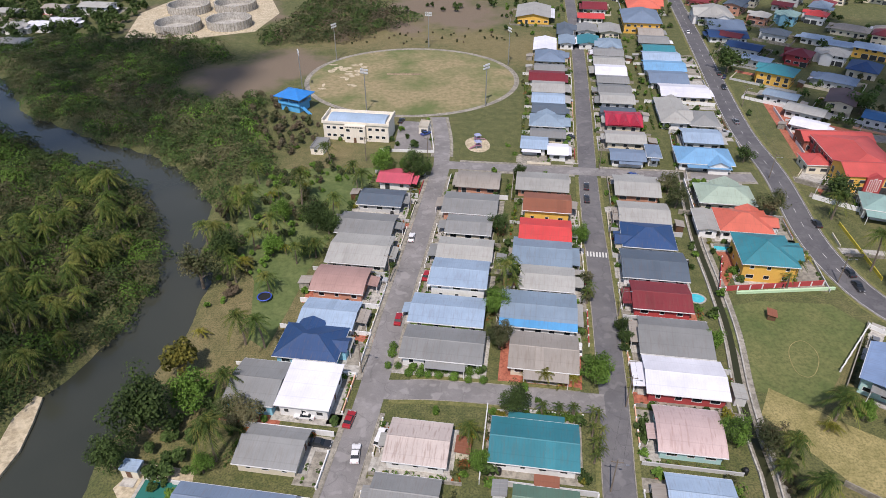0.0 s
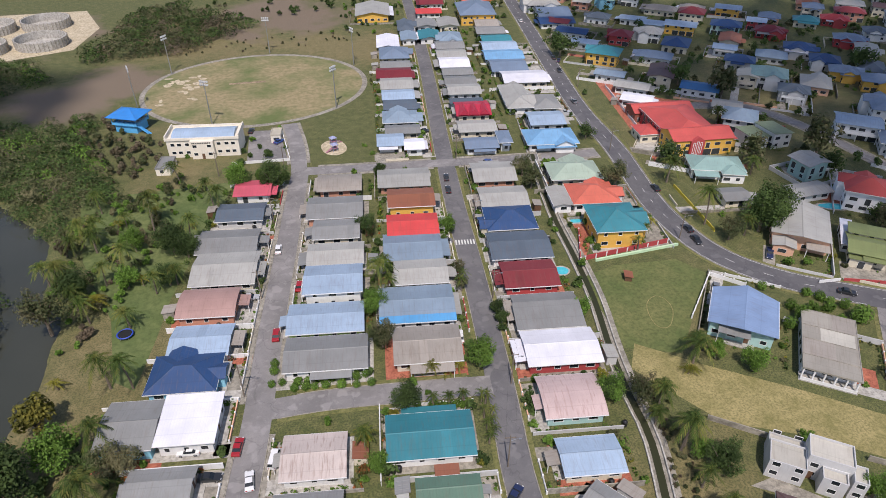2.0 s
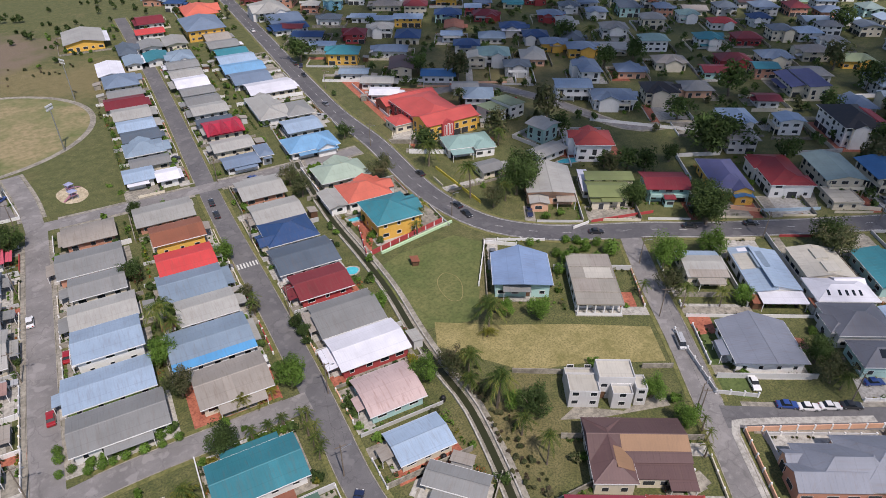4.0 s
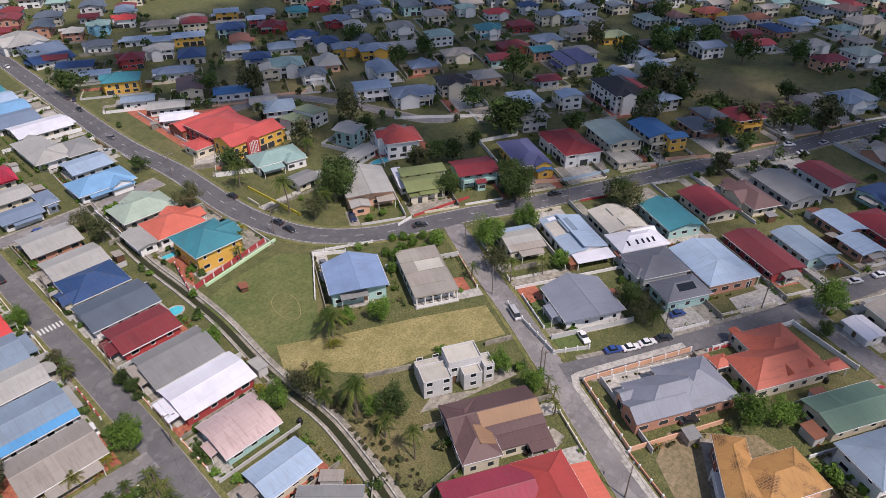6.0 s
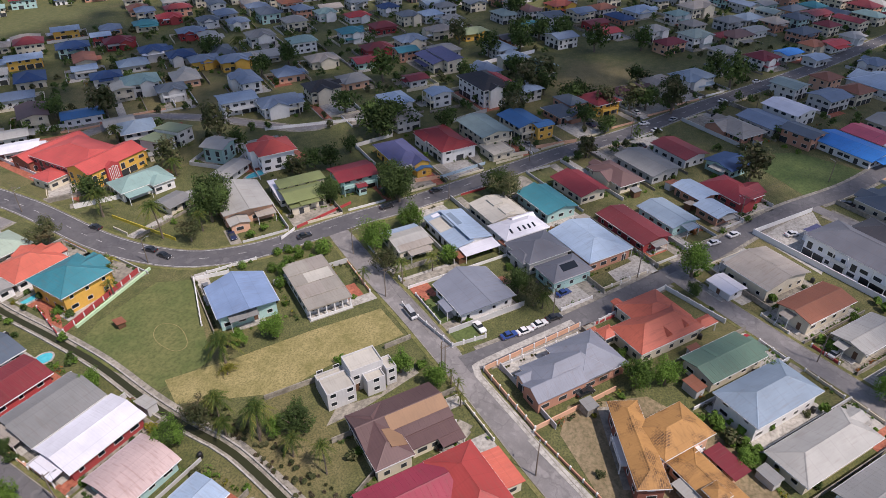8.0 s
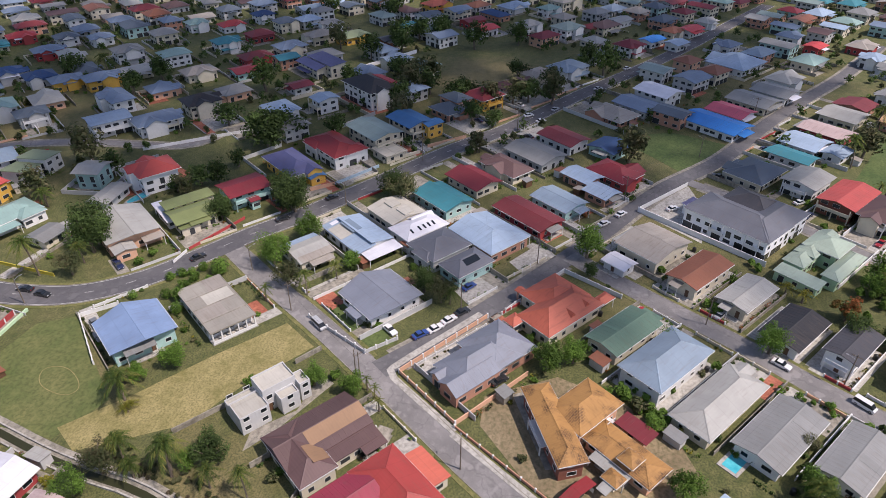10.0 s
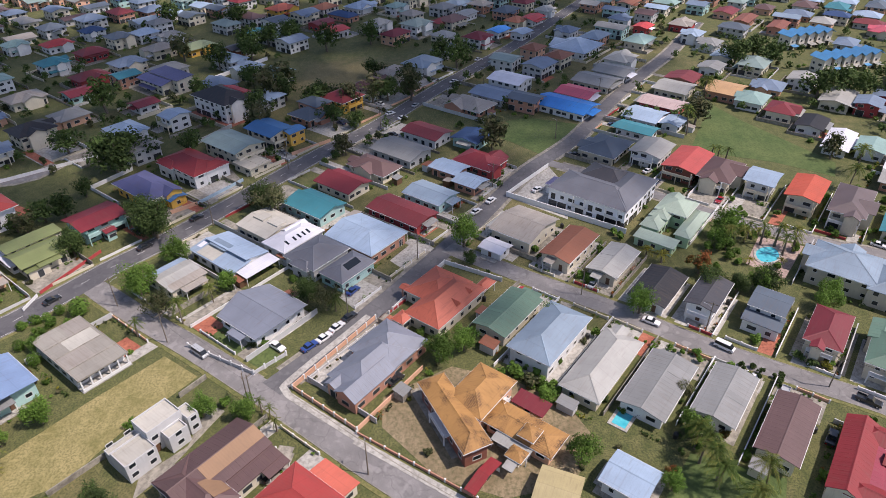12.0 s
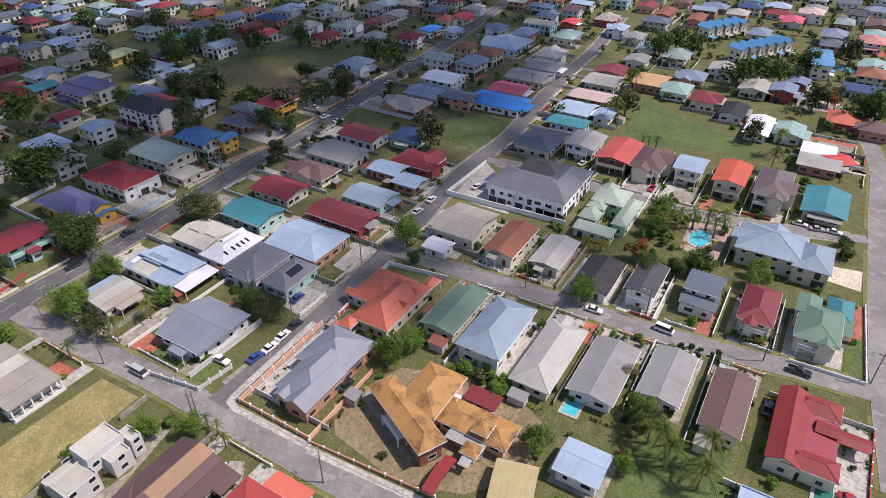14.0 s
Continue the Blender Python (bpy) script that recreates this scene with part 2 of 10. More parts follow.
WATER, _t, _b = shader("river_water", 0.12)
_v = world_coords(_t)
_t.links.new(ramp(_t, noise_tex(_t, _v, 0.02, 3), [(0.3, (0.034, 0.038, 0.028)), (0.7, (0.052, 0.054, 0.040))]), _b.inputs["Base Color"])
relief(_t, _b, noise_tex(_t, coords(_t, scale=(1, 1, 1)), 0.9, 4), 0.10, 0.1)
POOL, _t, _b = shader("pool_water", 0.06)
_t.links.new(ramp(_t, noise_tex(_t, world_coords(_t), 0.8, 3), [(0.3, (0.04, 0.42, 0.52)), (0.7, (0.10, 0.55, 0.62))]), _b.inputs["Base Color"])
DRAIN_WATER, _t, _b = shader("drain_water", 0.5)
_b.inputs["Base Color"].default_value = (0.035, 0.038, 0.018, 1)
_b.inputs["Specular IOR Level"].default_value = 0.2
POOL_GREEN, _t, _b = shader("green_pool_water", 0.06)
_b.inputs["Base Color"].default_value = (0.03, 0.16, 0.13, 1)


def leaf_material(name, dark, light, yellow=None):
    m, t, b = shader("leaves_" + name, 0.75)
    thin, both = t.nodes.new("ShaderNodeBsdfTranslucent"), t.nodes.new("ShaderNodeMixShader")
    both.inputs[0].default_value = 0.28
    t.links.new(b.outputs[0], both.inputs[1])
    t.links.new(thin.outputs[0], both.inputs[2])
    t.links.new(both.outputs[0], t.nodes["Material Output"].inputs["Surface"])
    b.inputs["Specular IOR Level"].default_value = 0.25
    g = t.nodes.new("ShaderNodeNewGeometry")
    c = ramp(t, g.outputs["Random Per Island"], [(0.0, dark), (0.7, light), (1.0, yellow or shade(light, 1.35))])
    patch = noise_tex(t, world_coords(t), 0.16, 2)
    c = mixed(t, ramp(t, patch, [(0.38, (0.6, 0.6, 0.6)), (0.5, (0, 0, 0))]), c, shade(dark, 0.95))
    c = mixed(t, ramp(t, patch, [(0.52, (0, 0, 0)), (0.66, (0.65, 0.65, 0.65))]), c, shade(yellow or light, 1.15))
    c = own_tint(t, c, 0.25)
    t.links.new(c, b.inputs["Base Color"])
    t.links.new(c, thin.inputs["Color"])
    return m


LEAF = dict(
    mango=leaf_material("mango", (0.030, 0.054, 0.014), (0.072, 0.115, 0.030)),
    bright=leaf_material("bright", (0.060, 0.118, 0.016), (0.125, 0.220, 0.036)),
    dry=leaf_material("dry", (0.080, 0.070, 0.040), (0.150, 0.128, 0.078), (0.18, 0.135, 0.09)),
    scrub=leaf_material("scrub", (0.045, 0.064, 0.022), (0.105, 0.118, 0.048), (0.16, 0.14, 0.075)),
    yellow=leaf_material("yellow", (0.10, 0.11, 0.014), (0.24, 0.22, 0.03)),
    flower=leaf_material("flower", (0.06, 0.09, 0.02), (0.30, 0.09, 0.03)),
    olive=leaf_material("olive", (0.06, 0.065, 0.012), (0.15, 0.135, 0.025)),
    palm=leaf_material("palm", (0.036, 0.068, 0.012), (0.098, 0.142, 0.026), (0.19, 0.185, 0.045)))
BARK, _t, _b = shader("grey_bark", 0.9)
_t.links.new(ramp(_t, noise_tex(_t, coords(_t, scale=(4, 4, 1)), 2, 4), [(0.3, (0.10, 0.075, 0.05)), (0.7, (0.22, 0.18, 0.14))]), _b.inputs["Base Color"])

# ---- mesh helpers ----
class Shape:
    """Collects boxes, prisms and strips, with a material number for each face."""

    def __init__(self):
        self.v, self.f, self.m = [], [], []

    def add(self, verts, faces, mat=0):
        n = len(self.v)
        self.v += [tuple(p) for p in verts]
        self.f += [tuple(i + n for i in q) for q in faces]
        self.m += [mat] * len(faces)
        return self

    def box(self, x0, x1, y0, y1, z0, z1, mat=0):
        return self.add([(x0, y0, z0), (x1, y0, z0), (x1, y1, z0), (x0, y1, z0), (x0, y0, z1), (x1, y0, z1), (x1, y1, z1), (x0, y1, z1)],
                        [(3, 2, 1, 0), (4, 5, 6, 7), (0, 1, 5, 4), (1, 2, 6, 5), (2, 3, 7, 6), (3, 0, 4, 7)], mat)

    def prism(self, profile, x0, x1, mat=0):
        """A y-z profile, counter-clockwise as seen from +x, drawn out from x0 to x1."""
        n = len(profile)
        v = [(x0, y, z) for y, z in profile] + [(x1, y, z) for y, z in profile]
        return self.add(v, [tuple(range(n))[::-1], tuple(range(n, 2 * n))] + [(i, (i + 1) % n, n + (i + 1) % n, n + i) for i in range(n)], mat)

    def loft(self, under, over, x0, x1, pitch, high=0.02, wide=0.03, mat=0):
        """A sheet between the lines under and over (y, z), from x0 to x1, with ribs of its own metal at every pitch metres."""
        n = max(2, round((x1 - x0) / pitch))
        xs = [(x0, 0.0)]
        for i in range(1, n):
            x = x0 + (x1 - x0) * i / n
            xs += [(x - 1.6 * wide, 0.0), (x - 0.6 * wide, high), (x + 0.6 * wide, high), (x + 1.6 * wide, 0.0)]
        xs.append((x1, 0.0))
        k = len(under) + len(over)
        v = []
        for x, h in xs:
            v += [(x, y, z) for y, z in under] + [(x, y, z + h) for y, z in over[::-1]]
        f = [tuple(range(k))[::-1], tuple((len(xs) - 1) * k + i for i in range(k))]
        f += [(j * k + i, j * k + (i + 1) % k, (j + 1) * k + (i + 1) % k, (j + 1) * k + i) for j in range(len(xs) - 1) for i in range(k)]
        return self.add(v, f, mat)

    def ring(self, x0, x1, y0, y1, t, z0, z1, mat=0):
        """A closed rectangular band, t thick."""
        o, i_ = [(x0, y0), (x1, y0), (x1, y1), (x0, y1)], [(x0 + t, y0 + t), (x1 - t, y0 + t), (x1 - t, y1 - t), (x0 + t, y1 - t)]
        v = [(*p, z0) for p in o] + [(*p, z1) for p in o] + [(*p, z1) for p in i_] + [(*p, z0) for p in i_]
        return self.add(v, [(a * 4 + k, a * 4 + (k + 1) % 4, ((a + 1) % 4) * 4 + (k + 1) % 4, ((a + 1) % 4) * 4 + k) for a in range(4) for k in range(4)], mat)

    def column(self, outline, z0, z1, mat=0):
        """An x-y outline, counter-clockwise from above, from z0 up to z1."""
        n = len(outline)
        v = [(x, y, z0) for x, y in outline] + [(x, y, z1) for x, y in outline]
        return self.add(v, [tuple(range(n))[::-1], tuple(range(n, 2 * n))] + [(i, (i + 1) % n, n + (i + 1) % n, n + i) for i in range(n)], mat)

    def tube(self, points, radii, sides=7, mat=0):
        rings = []
        for k, (p, r) in enumerate(zip(points, radii)):
            p = Vector(p)
            a = (Vector(points[min(k + 1, len(points) - 1)]) - Vector(points[max(k - 1, 0)])).normalized()
            s = a.orthogonal().normalized()
            t = a.cross(s)
            rings.append([p + r * (math.cos(math.tau * i / sides) * s + math.sin(math.tau * i / sides) * t) for i in range(sides)])
        v = [q for ring in rings for q in ring]
        f = [(k * sides + i, k * sides + (i + 1) % sides, (k + 1) * sides + (i + 1) % sides, (k + 1) * sides + i) for k in range(len(points) - 1) for i in range(sides)]
        f += [tuple(range(sides))[::-1], tuple((len(points) - 1) * sides + i for i in range(sides))]
        return self.add(v, f, mat)

    def bar(self, p, q, half, tall, mat=0):
        """A low ridge from p to q, half as wide on each side, standing tall over the line."""
        p, q = Vector(p), Vector(q)
        s = (q - p).cross(Vector((0, 0, 1))).normalized() * half
        u = Vector((0, 0, tall))
        d = Vector((0, 0, -0.03))
        return self.add([p - s + d, p + s + d, p + u, q - s + d, q + s + d, q + u], [(0, 1, 2), (5, 4, 3), (0, 3, 4, 1), (1, 4, 5, 2), (2, 5, 3, 0)], mat)

    def moved(self, m):
        self.v = [m @ Vector(q) for q in self.v]
        return self

    def mesh(self, name, mats, smooth=False):
        me = bpy.data.meshes.new(name)
        me.from_pydata(self.v, [], self.f)
        for m in mats:
            me.materials.append(m)
        if len(mats) > 1:
            me.polygons.foreach_set("material_index", self.m)
        if smooth:
            me.polygons.foreach_set("use_smooth", [True] * len(me.polygons))
        me.update()
        return me


def part(name, shape, mats, parent, label="", at=None):
    me = shape if isinstance(shape, bpy.types.Mesh) else shape.mesh(name, mats if isinstance(mats, (list, tuple)) else [mats])
    ob = new(name, me)
    ob.parent = parent
    if at is not None:
        ob.matrix_basis = at
    return tagged(ob, label)


def thing(name, m, label, category, group="", kind=""):
    ob = new(name)
    ob.empty_display_size = 0.5
    ob.matrix_basis = m
    return tagged(ob, label, category, group, kind)


def solid(name, shape, mats, m, label, category, group="", kind=""):
    ob = new(name, shape if isinstance(shape, bpy.types.Mesh) else shape.mesh(name, mats if isinstance(mats, (list, tuple)) else [mats]))
    ob.matrix_basis = m
    return tagged(ob, label, category, group, kind)


# ---- houses ----
def band_xz(w, h, t, y0, y1):
    """A rectangular frame in the x-z plane."""
    o, i_ = [(-w / 2, -h / 2), (w / 2, -h / 2), (w / 2, h / 2), (-w / 2, h / 2)], [(-w / 2 + t, -h / 2 + t), (w / 2 - t, -h / 2 + t), (w / 2 - t, h / 2 - t), (-w / 2 + t, h / 2 - t)]
    v = [(x, y0, z) for x, z in o] + [(x, y1, z) for x, z in o] + [(x, y1, z) for x, z in i_] + [(x, y0, z) for x, z in i_]
    return Shape().add(v, [(a * 4 + k, ((a + 1) % 4) * 4 + k, ((a + 1) % 4) * 4 + (k + 1) % 4, a * 4 + (k + 1) % 4) for a in range(4) for k in range(4)])


def window_mesh(w, h):
    return band_xz(w, h, 0.09, -0.06, 0.03).mesh("window", [TRIM]), Shape().box(-w / 2 + 0.08, w / 2 - 0.08, -0.02, 0.02, -h / 2 + 0.08, h / 2 - 0.08).mesh("pane", [GLASS])


def plain_window(w, h, t=0.1):
    """Frame and set-back pane in one mesh, for windows far off."""
    s = band_xz(w, h, t, -0.06, 0.03)
    s.f.append((12, 13, 14, 15))
    s.m.append(1)
    s.v[12:16] = [(x, -0.02, z) for x, _, z in s.v[12:16]]
    return s.mesh("window", [TRIM, GLASS])


WINDOWS = [window_mesh(1.5, 1.15), window_mesh(1.1, 1.15), window_mesh(2.1, 1.2)]
FAR_WINDOWS = [plain_window(1.5, 1.15), plain_window(1.1, 1.15), plain_window(2.0, 1.2)]
DOOR = Shape().box(-0.5, 0.5, -0.06, 0.03, -1.02, 1.02).mesh("door", [TIMBER])
DOOR_FRAME = Shape().box(-0.6, -0.5, -0.08, 0.03, -1.02, 1.12).box(0.5, 0.6, -0.08, 0.03, -1.02, 1.12).box(-0.5, 0.5, -0.08, 0.03, 1.02, 1.12).mesh("door_frame", [TRIM])
WORDS = dict(
    grey="weathered grey", ltgrey="pale grey", white="bright white", ltblue="light blue", blue="mid blue", bluebright="bright blue", navy="dark navy blue", slate="slate grey",
    slateblue="slate blue", greyblue="grey-blue", slategrey="dark slate grey", teal="teal", green="muted green", mint="pale mint green", seafoam="seafoam green",
    seafoamgrey="grey-green", olive="olive green", olivegreen="light olive", red="bright red", crimson="crimson", crimsonred="deep red", crimsonpink="pinkish red", maroon="maroon",
    coral="coral", orange="stained orange", redorange="red-orange", amber="stained amber", tan="faded tan", tanblue="patchy tan and blue", pinktan="rust-streaked pink",
    pinkroof="pink", salmon="faded salmon", brown="dark brown", rust="rusty brown", rustbrown="red-brown", maroonbrown="dark maroon-brown", brownslate="brown-grey", dark="black",
    darkgrey="charcoal", darkred="dark red", purpleblue="purple-blue", cream="cream", concrete="bare concrete", bandblue="sky blue", coralred="coral red", rustamber="dull amber", straw="straw yellow", azure="sky blue", cerise="bright cerise", ribbed="rusty pale corrugated", apricot="pale apricot",
    pewter="blue-grey", cornflower="cornflower blue", raspberry="raspberry red", brickred="brick red", bone="pale bone-coloured")
WALL_WORDS = dict(white="white", cream="cream", ltgrey="light grey", brick="terracotta", skyblue="sky-blue", lime="lime green", amberw="yellow", redw="dark red", seaw="sea-green", mintw="mint",
                  ltblue="pale blue", rustw="rust-red", sand="sand-coloured", brightwhite="bright white", peach="peach")


def hip_points(w, d, h, rise):
    a, b = w / 2, d / 2
    if w >= d:
        r0, r1 = Vector((-(a - b) - 0.01, 0, h + rise)), Vector((a - b + 0.01, 0, h + rise))
        near = [r0, r1, r1, r0]
    else:
        r0, r1 = Vector((0, -(b - a) - 0.01, h + rise)), Vector((0, b - a + 0.01, h + rise))
        near = [r0, r0, r1, r1]
    return [Vector((-a, -b, h)), Vector((a, -b, h)), Vector((a, b, h)), Vector((-a, b, h))], r0, r1, near


def roof_shape(kind, w, d, h, rise, seams):
    """The roof over a w x d rectangle with eaves at h. Returns the sheets, the wall profile under it, and the ridge caps."""
    s, caps = Shape(), Shape()
    a, b, th = w / 2, d / 2, 0.14
    pitch = 1.2 if seams else 60.0
    if kind in ("gable", "peaks"):
        s.loft([(-b, h - th), (0, h + rise - th), (b, h - th)], [(-b, h), (0, h + rise), (b, h)], -a, a, pitch)
        caps.bar((-a, 0, h + rise), (a, 0, h + rise), 0.22, 0.07)
        wall = [(-b, h - 0.12), (0, h + rise - 0.16), (b, h - 0.12)]
    elif kind == "prow":
        # a gable whose ridge runs out past the eaves at both ends
        e = 1.7
        v = [(-a, -b, h), (a, -b, h), (a + e, 0, h + rise), (-a - e, 0, h + rise), (a, b, h), (-a, b, h)]
        n = len(v)
        s.add(v + [(x, y, z - th) for x, y, z in v], [(0, 1, 2, 3), (3, 2, 4, 5), (n, n + 3, n + 2, n + 1), (n + 3, n + 5, n + 4, n + 2), (0, n, n + 1, 1), (4, n + 4, n + 5, 5),
                                                     (1, n + 1, n + 2, 2), (2, n + 2, n + 4, 4), (5, n + 5, n + 3, 3), (3, n + 3, n, 0)])
        caps.bar((-a - e, 0, h + rise), (a + e, 0, h + rise), 0.22, 0.07)
        wall = [(-b, h - 0.12), (0, h + rise - 0.16), (b, h - 0.12)]
    elif kind == "step":
        c = 0.12 * d
        s.loft([(-b, h - th), (c, h + rise + 0.35 - th)], [(-b, h), (c, h + rise + 0.35)], -a, a, pitch)
        s.loft([(c - 0.3, h + rise - 0.1 - th), (b, h - th)], [(c - 0.3, h + rise - 0.1), (b, h)], -a * 0.94, a, pitch)
        wall = [(-b, h - 0.12), (c - 0.2, h + rise + 0.1), (c - 0.2, h + rise - 0.3), (b, h - 0.12)]
    elif kind == "shed":
        s.loft([(-b, h - th), (b, h + rise - th)], [(-b, h), (b, h + rise)], -a, a, pitch)
        wall = [(-b, h - 0.12), (b, h + rise - 0.2)]
    elif kind == "barrel":
        arc = [(b * t, h + rise * (1 - t * t)) for t in (-1, -0.75, -0.5, -0.25, 0, 0.25, 0.5, 0.75, 1)]
        s.loft([(y, z - th) for y, z in arc], arc, -a, a, pitch)
        wall = [(y, z - 0.16) for y, z in arc]
    elif kind == "flat":
        s.box(-a, a, -b, b, h - 0.2, h)
        s.ring(-a, a, -b, b, 0.2, h, h + 0.35)
        for x in (-a / 3, a / 3):
            s.box(x - 0.12, x + 0.12, -b + 0.2, b - 0.2, h, h + 0.07)
        s.box(-a + 0.2, a - 0.2, -0.12, 0.12, h, h + 0.075)
        wall = [(-b, h - 0.2), (b, h - 0.2)]
    else:
        e, r0, r1, near = hip_points(w, d, h, rise)
        low = [p - Vector((0, 0, th)) for p in e]
        v = e + low + [r0, r1]
        f = [(0, 1, 9, 8), (1, 2, 9), (2, 3, 8, 9), (3, 0, 8)] if w >= d else [(0, 1, 8), (1, 2, 9, 8), (2, 3, 9), (3, 0, 8, 9)]
        s.add(v, f + [(4, 7, 6, 5), (0, 4, 5, 1), (1, 5, 6, 2), (2, 6, 7, 3), (3, 7, 4, 0)])
        caps = [Shape().bar(p, q, 0.2, 0.07) for p, q in zip(e, near)] + [Shape().bar(r0, r1, 0.2, 0.07)]
        wall = [(-b, h - 0.1), (b, h - 0.1)]
    if kind == "peaks":
        for x in (-w * 0.3, 0, w * 0.3):
            t = w * 0.14
            z0 = h + rise * 0.25
            s.add([(x - t, -b - 0.3, z0), (x + t, -b - 0.3, z0), (x, -b - 0.3, z0 + 2.2), (x, 0, z0 + 2.2), (x - t, -b * 0.2, z0), (x + t, -b * 0.2, z0)],
                  [(0, 1, 2), (1, 5, 3, 2), (0, 2, 3, 4), (3, 5, 4)])
    return s, wall, [c for c in (caps if isinstance(caps, list) else [caps]) if c.v]


def wall_shape(kind, w, d, h, wall, inset):
    """The walls under a roof: a body whose ends rise to the roof, on a low plinth."""
    s = Shape()
    b = d / 2 - inset
    if kind in ("hip", "flat") or len(wall) < 2:
        s.box(-w / 2 + inset, w / 2 - inset, -b, b, 0, wall[0][1])
    else:
        prof = []
        for (y0, z0), (y1, z1) in zip(wall[:-1], wall[1:]):
            for t in (0, 0.25, 0.5, 0.75, 1):
                y, z = y0 + (y1 - y0) * t, z0 + (z1 - z0) * t
                if -b <= y <= b and (not prof or prof[-1] != (y, z)):
                    prof.append((y, z))
        prof = [(-b, min(prof[0][1], wall[0][1] + 0.02))] + prof[1:-1] + [(b, min(prof[-1][1], wall[-1][1] + 0.02))]
        s.prism([(-b, 0)] + [(b, 0)] + prof[::-1], -w / 2 + inset, w / 2 - inset)
    return s


def far_panes(s, w, d, h, inset):
    """White-framed dark windows and sliding doors, and dark panels for the shade of car ports, in the walls of a house
    seen from far off.
    """
    rnd = random.Random(int(w * 100 + d * 10 + h))
    for ang, length, off in ((0, w, d), (180, w, d), (90, d, w), (-90, d, w)):
        m = Matrix.Rotation(radians(ang), 4, "Z")
        y = -off / 2 + inset
        span = length - 2 * inset
        n = max(1, int(span / 3.2))
        for floor_no in range(1 if h < 4.9 else 2 if h < 8 else 3):
            for i in range(n):
                q = (i + 0.5) / n * span - span / 2 + rnd.uniform(-0.4, 0.4)
                pick = rnd.random()
                hw, z0, z1 = (0.6, 1.0, 2.1) if pick < 0.4 else (1.05, 1.0, 2.1) if pick < 0.8 else (0.75, 0.05, 2.15)
                # a wide flat dark panel stands for the shade in a car port
                if floor_no == 0 and h >= 4.9 and pick > 0.62:
                    hw, z0, z1 = min(1.5, span / 2 - 0.2), 0.05, 2.3
                lift = floor_no * 2.75 - (0.1 if floor_no else 0)
                if lift + z1 > h - 0.25:
                    continue
                for e, out, k in ((0.07, 0.03, 2), (0.0, 0.06, 1)):
                    s.add([m @ Vector(g) for g in ((q - hw - e, y - out, lift + z0 - e / 2), (q + hw + e, y - out, lift + z0 - e / 2), (q + hw + e, y - out, lift + z1 + e), (q - hw - e, y - out, lift + z1 + e))], [(0, 1, 2, 3)], k)


